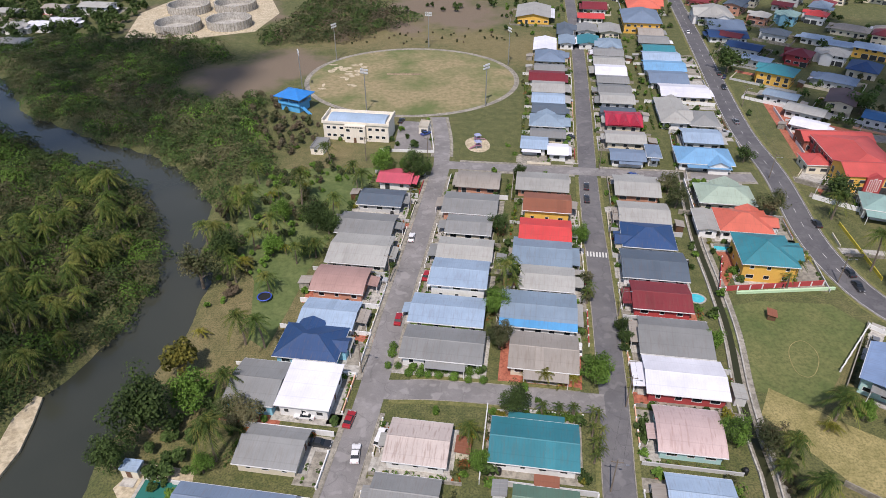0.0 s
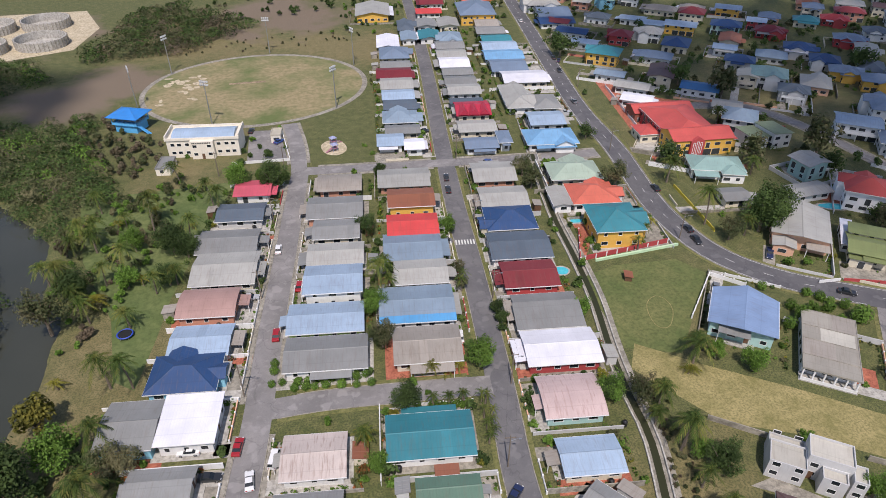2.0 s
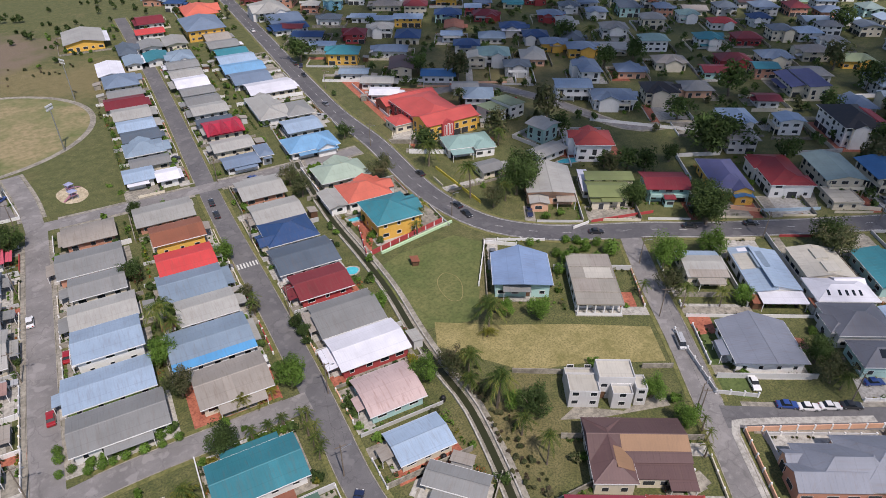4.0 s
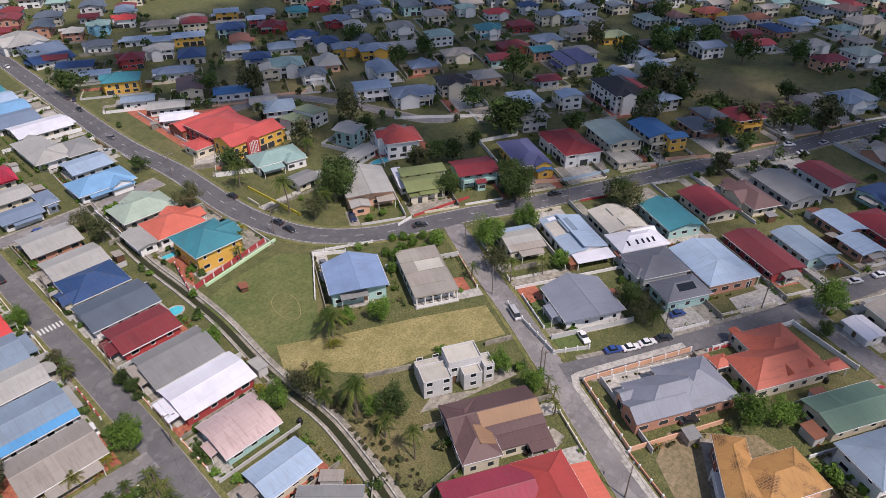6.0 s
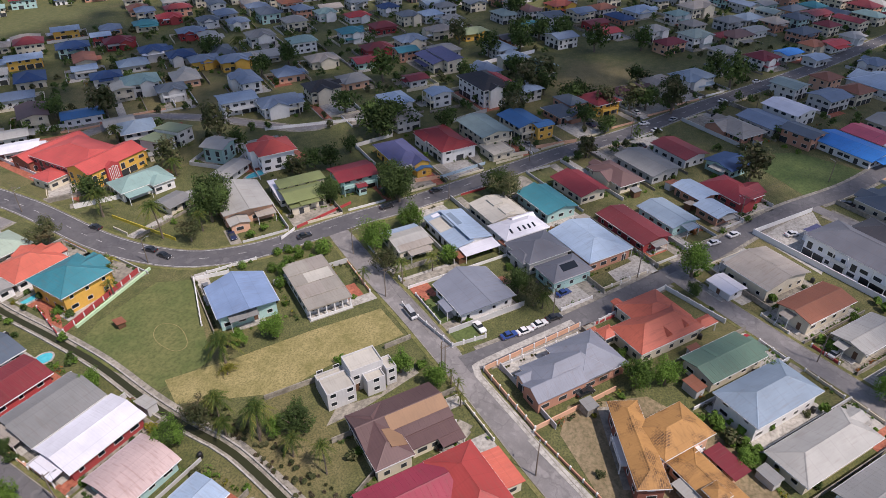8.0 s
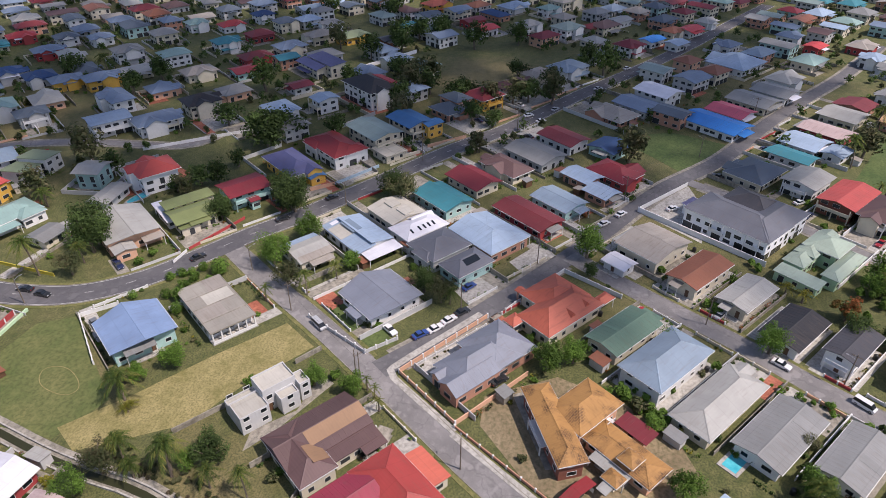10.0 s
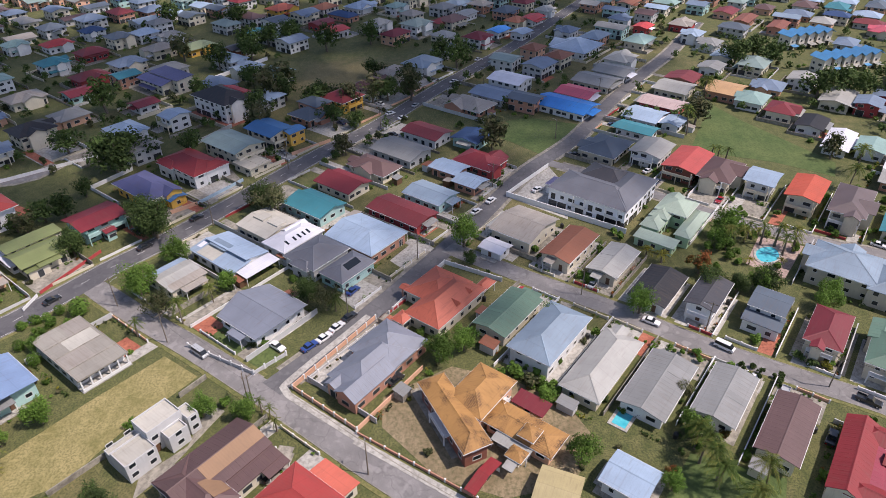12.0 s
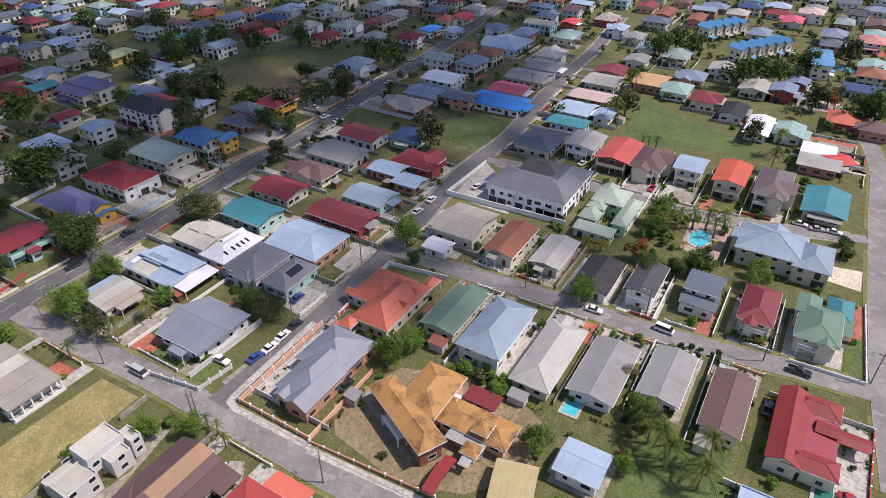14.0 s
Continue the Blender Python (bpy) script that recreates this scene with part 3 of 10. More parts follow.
def house(x, y, turn, w, d, h, kind, roof, wall, front="s", detail=2, group="village houses", slope=None, base=0.0, bands=(), wing=True):
    """A house with its eaves over a w x d rectangle, ridge along its own x axis. front: the side (s, n, e, w) with the door."""
    rnd = random.Random(int(x * 7 + y * 13))
    k = slope or {"gable": 0.20, "hip": 0.40, "step": 0.2, "shed": 0.10, "barrel": 0.22, "flat": 0, "peaks": 0.22, "prow": 0.2}[kind]
    rise = (min(w, d) if kind == "hip" else d) / 2 * k if kind not in ("shed",) else d * 0.07
    storeys = 2 if h >= 4.9 else 1
    shapes = dict(gable="gabled", hip="hipped", step="stepped", shed="sloping", barrel="curved", flat="flat", peaks="many-peaked", prow="wide gabled")
    label = f"{'two-storey' if storeys == 2 else 'single-storey'} {WALL_WORDS[wall]} house under a {WORDS[roof]} {shapes[kind]} roof"
    home = thing("house", pose(x, y, base, 0, 0, turn), label, "house", group)
    s, prof, caps = roof_shape(kind, w, d, h, rise, detail > 0)
    inset = (0.75 if detail > 1 else 1.05) if kind != "flat" else 0.12
    ws = wall_shape(kind, w, d, h, prof, inset)
    wings = []
    if kind == "hip" and not bands and wing and min(w, d) > 8 and rnd.random() < 0.85:
        # a gabled wing that runs out of the main roof towards the front, and often one at the side
        for face in (front, {"s": "e", "n": "w", "e": "n", "w": "s"}[front])[: 1 + (rnd.random() < 0.45)]:
            ang, off, across = {"s": (0, d, w), "n": (180, d, w), "e": (90, w, d), "w": (-90, w, d)}[face]
            ww, out, sh = across * rnd.uniform(0.36, 0.55), rnd.uniform(1.0, 2.2), rnd.uniform(-0.22, 0.22) * across
            wr = min(rise * 0.85, ww / 2 * 0.45)
            m = pose(0, 0, 0, 0, 0, ang) @ pose(sh, -off / 2 - out, 0, 0, 0, 90)
            deep = out + off * 0.35
            q = Shape().prism([(-ww / 2 + 0.5, 0), (ww / 2 - 0.5, 0), (ww / 2 - 0.5, h - 0.1), (0, h + wr - 0.16), (-ww / 2 + 0.5, h - 0.1)], 0.5, deep)
            ws.add([m @ Vector(g) for g in q.v], q.f)
            q = Shape().loft([(-ww / 2, h - 0.12), (0, h + wr - 0.12), (ww / 2, h - 0.12)], [(-ww / 2, h + 0.02), (0, h + wr + 0.02), (ww / 2, h + 0.02)], 0, deep, 1.2 if detail > 1 else 60)
            wings.append(q.moved(m))
    if detail < 2:
        far_panes(ws, w, d, h, inset)
    part("wall", ws, [WALL[wall], FAR_GLASS_SHADE, TRIM], home)
    top = part("roof", s, ROOF[roof], home)
    for q in wings:
        part("wing_roof", q, ROOF[roof], top)
    if -1 < detail < 2 and storeys == 2 and kind != "flat" and math.hypot(x, y) < 310:
        # an upper gallery on columns along the front, with the car standing under it
        ang, off, across = {"s": (0, d, w), "n": (180, d, w), "e": (90, w, d), "w": (-90, w, d)}[front]
        half, y1 = across * rnd.uniform(0.28, 0.42), -off / 2 + inset
        q = Shape().box(-half, half, y1 - 1.9, y1, 2.55, 2.75).box(-half, half, y1 - 1.9, y1 - 1.8, 2.75, 3.6).box(-half, -half + 0.1, y1 - 1.8, y1, 2.75, 3.6).box(half - 0.1, half, y1 - 1.8, y1, 2.75, 3.6)
        for px in (-half + 0.15, 0, half - 0.15):
            q.box(px - 0.14, px + 0.14, y1 - 1.88, y1 - 1.6, 0, h - 0.15 if px else 2.55)
        part("balcony", q.moved(pose(0, 0, 0, 0, 0, ang)), WALL[rnd.choice([wall, "white", "cream"])], home, "balcony on columns")
    elif -1 < detail < 2 and kind != "flat" and rnd.random() < 0.75:
        # a low tin roof on posts along the front, over the porch or the car
        ang, off, across = {"s": (0, d, w), "n": (180, d, w), "e": (90, w, d), "w": (-90, w, d)}[front]
        aw, out, sh, z = across * rnd.uniform(0.4, 0.8), rnd.uniform(2.0, 3.6), rnd.uniform(-0.1, 0.1) * across, 2.75 if storeys == 2 else h - 0.4
        q = Shape().loft([(-off / 2 + inset - out, z - 0.4), (-off / 2 + inset, z)], [(-off / 2 + inset - out, z - 0.28), (-off / 2 + inset, z + 0.12)], sh - aw / 2, sh + aw / 2, 60)
        part("porch_roof", q.moved(pose(0, 0, 0, 0, 0, ang)), ROOF[rnd.choice([roof, roof, "ltgrey", "white", "grey"])], home)
    for c in caps if detail > 1 else ():
        part("ridge_cap", c, ROOF[roof], top)
    if kind == "hip" and detail > 0:
        part("fascia", Shape().ring(-w / 2 - 0.06, w / 2 + 0.06, -d / 2 - 0.06, d / 2 + 0.06, 0.1, h - 0.28, h - 0.06), TRIM, top, "white fascia board")
    elif kind != "flat" and detail > 1:
        for sy in (-1,) if kind == "shed" else (-1, 1):
            y0, y1 = sorted((sy * d / 2 - 0.02 * sy, sy * d / 2 + 0.1 * sy))
            part("fascia", Shape().box(-w / 2, w / 2, y0, y1, h - 0.26, h - 0.05), TRIM, top, "white fascia board")
    for y0, y1, x0, x1, colour in bands:
        lo, hi = sorted((y0 * d, y1 * d))
        zz = [h + rise * (1 - 2 * abs(q) / d) for q in (lo, hi)] if kind != "shed" else [h + rise * (q / d + 0.5) for q in (lo, hi)]
        part("roof_panel", Shape().prism([(lo, zz[0] - 0.02), (hi, zz[1] - 0.02), (hi, zz[1] + 0.05), (lo, zz[0] + 0.05)], x0 * w, x1 * w), ROOF[colour], top, f"{WORDS[colour]} roof panel")
    if not bands and kind in ("gable", "step") and detail > 1 and rnd.random() < 0.5:
        # a few sheets replaced at another time
        n = rnd.randint(1, 3)
        x0 = rnd.uniform(-0.4, 0.3) * w
        q0, q1 = (-d / 2, -0.03 * d) if rnd.random() < 0.6 else (0.03 * d, d / 2)
        zz = [h + rise * (1 - 2 * abs(q) / d) for q in (q0, q1)]
        if kind == "gable":
            part("roof_sheet", Shape().prism([(q0, zz[0] - 0.02), (q1, zz[1] - 0.02), (q1, zz[1] + 0.045), (q0, zz[0] + 0.045)], x0, x0 + 0.95 * n), ROOF[roof], top)
    if detail > 1 and rnd.random() < 0.7:
        q = pose(x, y, 0, 0, 0, turn)
        e = [rnd.uniform(0.2, 2.2) for _ in range(4)]
        slab("yard_paving", [tuple((q @ Vector((u, v, 0))).xy) for u, v in ((-w / 2 - e[0], -d / 2 - e[1]), (w / 2 + e[2], -d / 2 - e[1]), (w / 2 + e[2], d / 2 + e[3]), (-w / 2 - e[0], d / 2 + e[3]))], 0.027, 0.1,
             rnd.choice([CONCRETE, OLD_CONCRETE, OLD_CONCRETE, CONCRETE, OLD_CONCRETE, CONCRETE, TERRACOTTA]), "worn paving round a house", "paving")
    a, b = w / 2 - inset, d / 2 - inset
    sides = {"s": (0, (0, -b), 2 * a), "n": (180, (0, b), 2 * a), "e": (90, (a, 0), 2 * b), "w": (-90, (-a, 0), 2 * b)}
    lift = h / storeys
    for side, (ang, (cx, cy), length) in sides.items() if detail > 1 else ():
        n = max(1, int(length / (3.4 if detail > 1 else 5.0 if detail else 7.5)))
        for floor_no in range(storeys):
            for i in range(n):
                off = (i + 0.5) / n * length - length / 2 + rnd.uniform(-0.25, 0.25)
                p = Matrix.Rotation(radians(ang), 3, "Z") @ Vector((off, 0, 0))
                z = floor_no * lift + min(1.65, lift - 1.0)
                if side == front and floor_no == 0 and i == n // 2:
                    m = pose(cx + p.x, cy + p.y, 1.3, 0, 0, ang)
                    leaf = part("door", DOOR, None, home, at=m)
                    if detail > 2:
                        part("door_frame", DOOR_FRAME, None, leaf)
                    continue
                m = pose(cx + p.x, cy + p.y, z, 0, 0, ang)
                if detail > 2:
                    wm, pm = WINDOWS[rnd.randrange(3)]
                    part("pane", pm, None, part("window", wm, None, home, at=m))
                else:
                    part("window", FAR_WINDOWS[rnd.randrange(3)], None, home, at=m)
        if side == front and detail > 0:
            m = pose(cx, cy, 0, 0, 0, ang)
            if storeys == 1 and rnd.random() < 0.75 and kind != "flat":
                # a lean-to roof on posts over the front
                aw, out, shift = length * rnd.uniform(0.35, 0.75), rnd.uniform(2.2, 3.4), rnd.uniform(-0.12, 0.12) * length
                tone = rnd.choice([roof, roof, roof, "tan", "ltgrey", "grey"])
                lean = part("lean_to_roof", Shape().loft([(-out, h - 0.75), (0.0, h - 0.42)], [(-out, h - 0.65), (0.0, h - 0.32)], shift - aw / 2, shift + aw / 2, 1.2), ROOF[tone], home, at=m)
                for q in (shift - aw / 2 + 0.2, shift + aw / 2 - 0.2):
                    part("post", Shape().box(q - 0.07, q + 0.07, -out + 0.15, -out + 0.29, 0, h - 0.72), TRIM, lean)
            p = Shape()
            span = min(length * 0.8, 7.0)
            if storeys == 2:
                p.box(-span / 2, span / 2, -1.5, -0.01, lift - 0.12, lift + 0.06)
                for q in np.linspace(-span / 2 + 0.06, span / 2 - 0.06, 8):
                    p.box(q - 0.04, q + 0.04, -1.46, -1.38, lift + 0.06, lift + 0.95)
                p.box(-span / 2, span / 2, -1.48, -1.36, lift + 0.95, lift + 1.05)
                for q in (-span / 2 + 0.15, span / 2 - 0.15):
                    p.box(q - 0.13, q + 0.13, -1.45, -1.2, 0, lift - 0.12)
                part("balcony", p, TRIM, home, "white railed balcony", at=m)
            else:
                p.box(-span / 2, span / 2, -1.9, -0.09, 0, 0.22)
                part("porch", p, CONCRETE, home, "low concrete porch", at=m)
    return home


def range_(home, x, y, turn, w, d, h, kind, roof, wall, slope=None):
    """A further range of a house, with walls and a roof of its own, given in world metres."""
    m = home.matrix_basis.inverted() @ pose(x, y, 0, 0, 0, turn)
    k = slope or {"gable": 0.24, "hip": 0.42, "step": 0.2, "shed": 0.14, "barrel": 0.22, "flat": 0, "peaks": 0.22}[kind]
    rise = d * 0.07 if kind == "shed" else (min(w, d) if kind == "hip" else d) / 2 * k
    s, prof, caps = roof_shape(kind, w, d, h, rise, True)
    ws = wall_shape(kind, w, d, h, prof, 0.5)
    far_panes(ws, w, d, h, 0.5)
    body = part("wall", ws, [WALL[wall], FAR_GLASS_SHADE, TRIM], home, at=m)
    top = part("roof", s, ROOF[roof], home, at=m)
    for c in caps:
        part("ridge_cap", c, ROOF[roof], top)
    return body


def compound(x, y, turn, label, ranges, group="village houses"):
    """A house of several ranges, each (u, v, angle, width, depth, eaves, kind, rise, roof, wall) in the house's own metres; no wall: posts."""
    home = thing("house", pose(x, y, 0, 0, 0, turn), label, "house", group)
    for u, v, ang, w, d, h, kind, rise, roof, wall in ranges:
        m = pose(u, v, 0, 0, 0, ang)
        s, prof, caps = roof_shape(kind, w, d, h, rise, True)
        if wall:
            ws = wall_shape(kind, w, d, h, prof, 0.5)
            far_panes(ws, w, d, h, 0.5)
            part("wall", ws, [WALL[wall], FAR_GLASS_SHADE, TRIM], home, at=m)
        top = part("roof", s, ROOF[roof], home, at=m)
        if not wall:
            for px in (-w / 2 + 0.3, w / 2 - 0.3):
                for py in (-d / 2 + 0.3, d / 2 - 0.3):
                    part("post", Shape().box(px - 0.08, px + 0.08, py - 0.08, py + 0.08, 0, h - 0.05), TRIM, top)
        for c in caps:
            part("ridge_cap", c, ROOF[roof], top)
        if kind == "hip":
            part("fascia", Shape().ring(-w / 2 - 0.06, w / 2 + 0.06, -d / 2 - 0.06, d / 2 + 0.06, 0.1, h - 0.28, h - 0.06), TRIM, top, "white fascia board")
    return home


def on_roof(home, name, u, v, ang, half, y0, y1, z0, z1, material, label, lift=0.06):
    """A flat piece lying on a slope: half its width along u, from (y0, z0) down or up the slope to (y1, z1)."""
    part(name, Shape().prism([(y0, z0 - 0.05), (y1, z1 - 0.05), (y1, z1 + lift), (y0, z0 + lift)], -half, half), material, home, label, at=pose(u, v, 0, 0, 0, ang))


def slab(name, outline, z, thick, material, label, category="paving", kind="structure"):
    return solid(name, Shape().column(outline, z - thick, z), [material], Matrix(), label, category, kind=kind)


# ---- walls round the plots, drives ----
PILLAR = [Shape().column([(-0.17, -0.17), (0.17, -0.17), (0.17, 0.17), (-0.17, 0.17)], 0, t).mesh("pillar", [TRIM]) for t in (1.0, 1.5)]


def plot_wall(x0, y0, x1, y1, tall, paint, label, posts=True, thick=0.15):
    length = math.hypot(x1 - x0, y1 - y0)
    if length < 1:
        return None
    m = pose(x0, y0, 0, 0, 0, math.degrees(math.atan2(y1 - y0, x1 - x0)))
    near = posts and math.hypot(x0 + x1, y0 + y1) / 2 < 162
    wall = thing("garden_wall", m, label, "wall", "plot walls") if near else None
    panel = Shape().prism([(-thick / 2, 0), (thick / 2, 0), (thick / 2, tall), (thick / 2 + 0.04, tall), (thick / 2 + 0.04, tall + 0.06), (-thick / 2 - 0.04, tall + 0.06),
                           (-thick / 2 - 0.04, tall), (-thick / 2, tall)], 0, length)
    if not near:
        return solid("garden_wall", panel, [paint], m, label, "wall", "plot walls")
    part("panel", panel, paint, wall)
    if near:
        n = max(1, round(length / 3.4))
        for i in range(n + 1):
            part("pillar", PILLAR[tall > 0.8], None, wall, at=pose(length * i / n, 0, 0))
    return wall


def garden_shed(x, y, turn, rnd):
    """A low tin-roofed shed or lean-to behind a house."""
    w, d, h = rnd.uniform(2.4, 4.2), rnd.uniform(2.0, 2.8), rnd.uniform(2.0, 2.5)
    ob = thing("garden_shed", pose(x, y, 0, 0, 0, turn), "small weathered shed with a tin roof behind a house", "shed", "garden sheds")
    part("wall", Shape().prism([(-d / 2, 0), (d / 2, 0), (d / 2, h), (-d / 2, h + 0.3)], -w / 2, w / 2), rnd.choice([TIMBER, WALL["ltgrey"], WALL["cream"], OLD_CONCRETE]), ob)
    part("roof", Shape().loft([(-d / 2 - 0.3, h + 0.32), (d / 2 + 0.3, h - 0.02)], [(-d / 2 - 0.3, h + 0.4), (d / 2 + 0.3, h + 0.06)], -w / 2 - 0.25, w / 2 + 0.25, 0.9), ROOF[rnd.choice(["grey", "tan", "rust", "ltgrey"])], ob)
    return ob


BORDER = []


def border(m, u0, v0, u1, v1, rnd, tall=1.0):
    """Plants along a line of a plot: places for the planted borders made further down."""
    n = int(math.hypot(u1 - u0, v1 - v0) / 0.9)
    k = rnd.choice(["bright", "mango", "scrub", "bright", "mango"])
    for i in range(n):
        if rnd.random() < 0.62:
            t = (i + rnd.random()) / n
            q = m @ Vector((u0 + (u1 - u0) * t, v0 + (v1 - v0) * t, 0))
            BORDER.append((q.x, q.y, tall * rnd.choice([0.3, 0.4, 0.5, 0.6, 0.9]), k if rnd.random() < 0.75 else rnd.choice(["yellow", "bright", "flower"])))


def plot(x, y, turn, w, d, gap, seed):
    """A walled plot round a house far off: low wall on three sides and a paved apron."""
    rnd = random.Random(seed)
    m = pose(x, y, 0, 0, 0, turn)
    a, b, t = w / 2 + gap, d / 2 + gap, 0.1
    tall = rnd.choice([0.9, 1.2, 1.5])
    solid("garden_wall", Shape().column([(-a, -b), (-a + 2 * t, -b), (-a + 2 * t, b - 2 * t), (a - 2 * t, b - 2 * t), (a - 2 * t, -b), (a, -b), (a, b), (-a, b)], 0, tall),
          [rnd.choice([WALL["ltgrey"], WALL["cream"], OLD_CONCRETE, OLD_CONCRETE])], m, "low weathered wall round the back of a plot", "wall", "plot walls")
    if rnd.random() < 0.7:
        s = rnd.choice([-1, 1])
        lo, hi = sorted((s * (a - 0.3), s * rnd.uniform(-0.3, 0.3) * a))
        slab("yard_paving", [tuple((m @ Vector((u, v, 0))).xy) for u, v in ((lo, -b), (hi, -b), (hi, rnd.uniform(-0.2, 0.9) * b), (lo, 0.9 * b))], 0.03, 0.1,
             rnd.choice([CONCRETE, OLD_CONCRETE, OLD_CONCRETE, TERRACOTTA]), "worn paving beside a house", "paving")
    for u0, v0, u1, v1 in ((-a + 0.8, b - 0.8, a - 0.8, b - 0.8), (-a + 0.8, -b, -a + 0.8, b - 1), (a - 0.8, -b, a - 0.8, b - 1)):
        if rnd.random() < 0.7:
            border(m, u0, v0, u1, v1, rnd, 1.7)


def yard(x, y, turn, gap, half, rear, seed):
    """The plot of a house: local -y runs to the street, gap metres off; half: half its width; rear: metres to the back."""
    rnd = random.Random(seed)
    m = pose(x, y, 0, 0, 0, turn)

    def at(u, v):
        q = m @ Vector((u, v, 0))
        return q.x, q.y
    style = rnd.choice(["cream", "ltgrey", "cream", "ltgrey", "cream", "peach", "redw", "white"])
    label = f"low {WALL_WORDS[style]} garden wall between house plots"
    plot_wall(*at(half, -gap), *at(half, rear), rnd.choice([0.9, 1.2, 1.5]), rnd.choice([WALL["ltgrey"], WALL["white"], OLD_CONCRETE]), "weathered block wall between two house plots", posts=False)
    side = rnd.choice([-1, 1])
    u0 = side * (half - 2.4)
    lo, hi = sorted((u0 - 1.6, u0 + 1.6))
    if gap > 1.5:
        surface = rnd.choice([CONCRETE, CONCRETE, CONCRETE, OLD_CONCRETE, OLD_CONCRETE, OLD_CONCRETE, TERRACOTTA])
        slab("driveway", [at(lo, -gap - 1.2), at(hi, -gap - 1.2), at(hi, 1.0), at(lo, 1.0)], 0.06, 0.1,
             surface, "terracotta paved drive" if surface is TERRACOTTA else "worn concrete drive in front of a house", "driveway")
        if rnd.random() < 0.45:
            slab("yard_paving", [at(-half + 0.3, -gap + 0.3), at(half - 0.3, -gap + 0.3), at(half - 0.3, 1.0), at(-half + 0.3, 1.0)], 0.052, 0.1,
                 rnd.choice([CONCRETE, OLD_CONCRETE, OLD_CONCRETE]), "stained concrete front yard", "paving")
    if gap > 3.0 and rnd.random() < 0.3:
        cx, cy = at(u0, -gap * 0.45)
        car(cx, cy, turn + rnd.choice([90, -90]), rnd.choice(["saloon", "saloon", "saloon", "pickup"]), rnd.choice(["white", "silver", "dark", "grey", "red", "navy"]))
    border(m, half - 0.7, -gap + 0.6, half - 0.7, rear - 1, rnd)
    if rnd.random() < 0.7:
        border(m, -half + 0.7, rear - 0.7, half - 0.7, rear - 0.7, rnd, 1.4)
    if gap > 2.2:
        border(m, -side * (half - 0.8), -gap + 0.7, -side * 0.5, -gap + 0.7, rnd, 0.8)
        border(m, -side * (half - 0.8), -0.7, -side * 0.5, -0.7, rnd, 0.8)
    if rear > 6 and rnd.random() < 0.4:
        sx, sy = at(rnd.uniform(-half + 2, half - 2), rear - 0.6)
        garden_shed(sx, sy, turn, rnd)
    if rnd.random() < 0.5:
        water_tank(*at(-side * (half - 0.9), rnd.uniform(1, max(2, rear - 4))))
    if gap > 2.0:
        if lo > -half + 1:
            plot_wall(*at(-half, -gap), *at(lo - 0.2, -gap), 0.75, WALL[style], label)
        if hi < half - 1:
            plot_wall(*at(hi + 0.2, -gap), *at(half, -gap), 0.75, WALL[style], label)


# ---- plants ----
def leaf_cloud(rng, centres, radii, n, size):
    """Small bent leaf cards round each clump centre. Returns vertices and faces."""
    k = len(centres)
    c = np.repeat(np.asarray(centres, float), n, 0)
    r = np.repeat(np.asarray(radii, float), n)
    v = rng.normal(size=(k * n, 3))
    v /= np.linalg.norm(v, axis=1, keepdims=True)
    pos = c + v * (r * rng.uniform(0.55, 1.05, k * n))[:, None]
    nrm = v + rng.normal(size=v.shape) * 0.38 + np.array([0, 0, 0.55])
    nrm /= np.linalg.norm(nrm, axis=1, keepdims=True)
    t = np.cross(nrm, rng.normal(size=v.shape))
    t /= np.linalg.norm(t, axis=1, keepdims=True)
    u = np.cross(nrm, t)
    s = (size * rng.uniform(0.6, 1.3, k * n))[:, None]
    quad = np.stack([pos - t * s, pos - u * s * 0.55, pos + t * s - nrm * s * 0.25, pos + u * s * 0.55], 1).reshape(-1, 3)
    return quad, np.arange(len(quad)).reshape(-1, 4)


def cloud_mesh(name, verts, faces, material):
    me = bpy.data.meshes.new(name)
    me.from_pydata(verts.tolist(), [], faces.tolist())
    me.materials.append(material)
    return me


def crown_points(rng, rad, tall, n):
    """Clump centres on and in an uneven dome."""
    pts = []
    while len(pts) < n:
        p = rng.uniform(-1, 1, 3)
        q = np.linalg.norm(p)
        if 0.35 < q < 1:
            p = p / q * (0.62 + 0.3 * rng.random()) * (0.8 + 0.35 * math.sin(3 * math.atan2(p[1], p[0]) + n))
            pts.append((p[0] * rad, p[1] * rad, p[2] * tall))
    return np.array(pts)


def tree_model(name, kind, rad, tall, trunk, seed, clumps=26, leaves=42, size=0.42):
    """Trunk with limbs, and a crown of leaf clumps with gaps."""
    rng = np.random.default_rng(seed)
    c = crown_points(rng, rad, tall, clumps) + np.array([0, 0, trunk + tall * 0.8])
    v, f = leaf_cloud(rng, c, rng.uniform(0.26, 0.42, clumps) * rad, leaves, size)
    t = Shape()
    bend = rng.normal(size=2) * 0.25
    t.tube([(0, 0, -0.2), (bend[0] * 0.5, bend[1] * 0.5, trunk * 0.6), (bend[0], bend[1], trunk)], [0.055 * rad + 0.12, 0.05 * rad + 0.08, 0.04 * rad + 0.07])
    for i in range(6):
        p = c[i * 3 % clumps]
        t.tube([(bend[0], bend[1], trunk * 0.85), tuple(p * 0.5 + np.array([bend[0], bend[1], trunk]) * 0.5), tuple(p)], [0.035 * rad + 0.04, 0.02 * rad + 0.03, 0.02], 5)
    return t.mesh("trunk", [BARK]), cloud_mesh("crown", v, f, LEAF[kind])


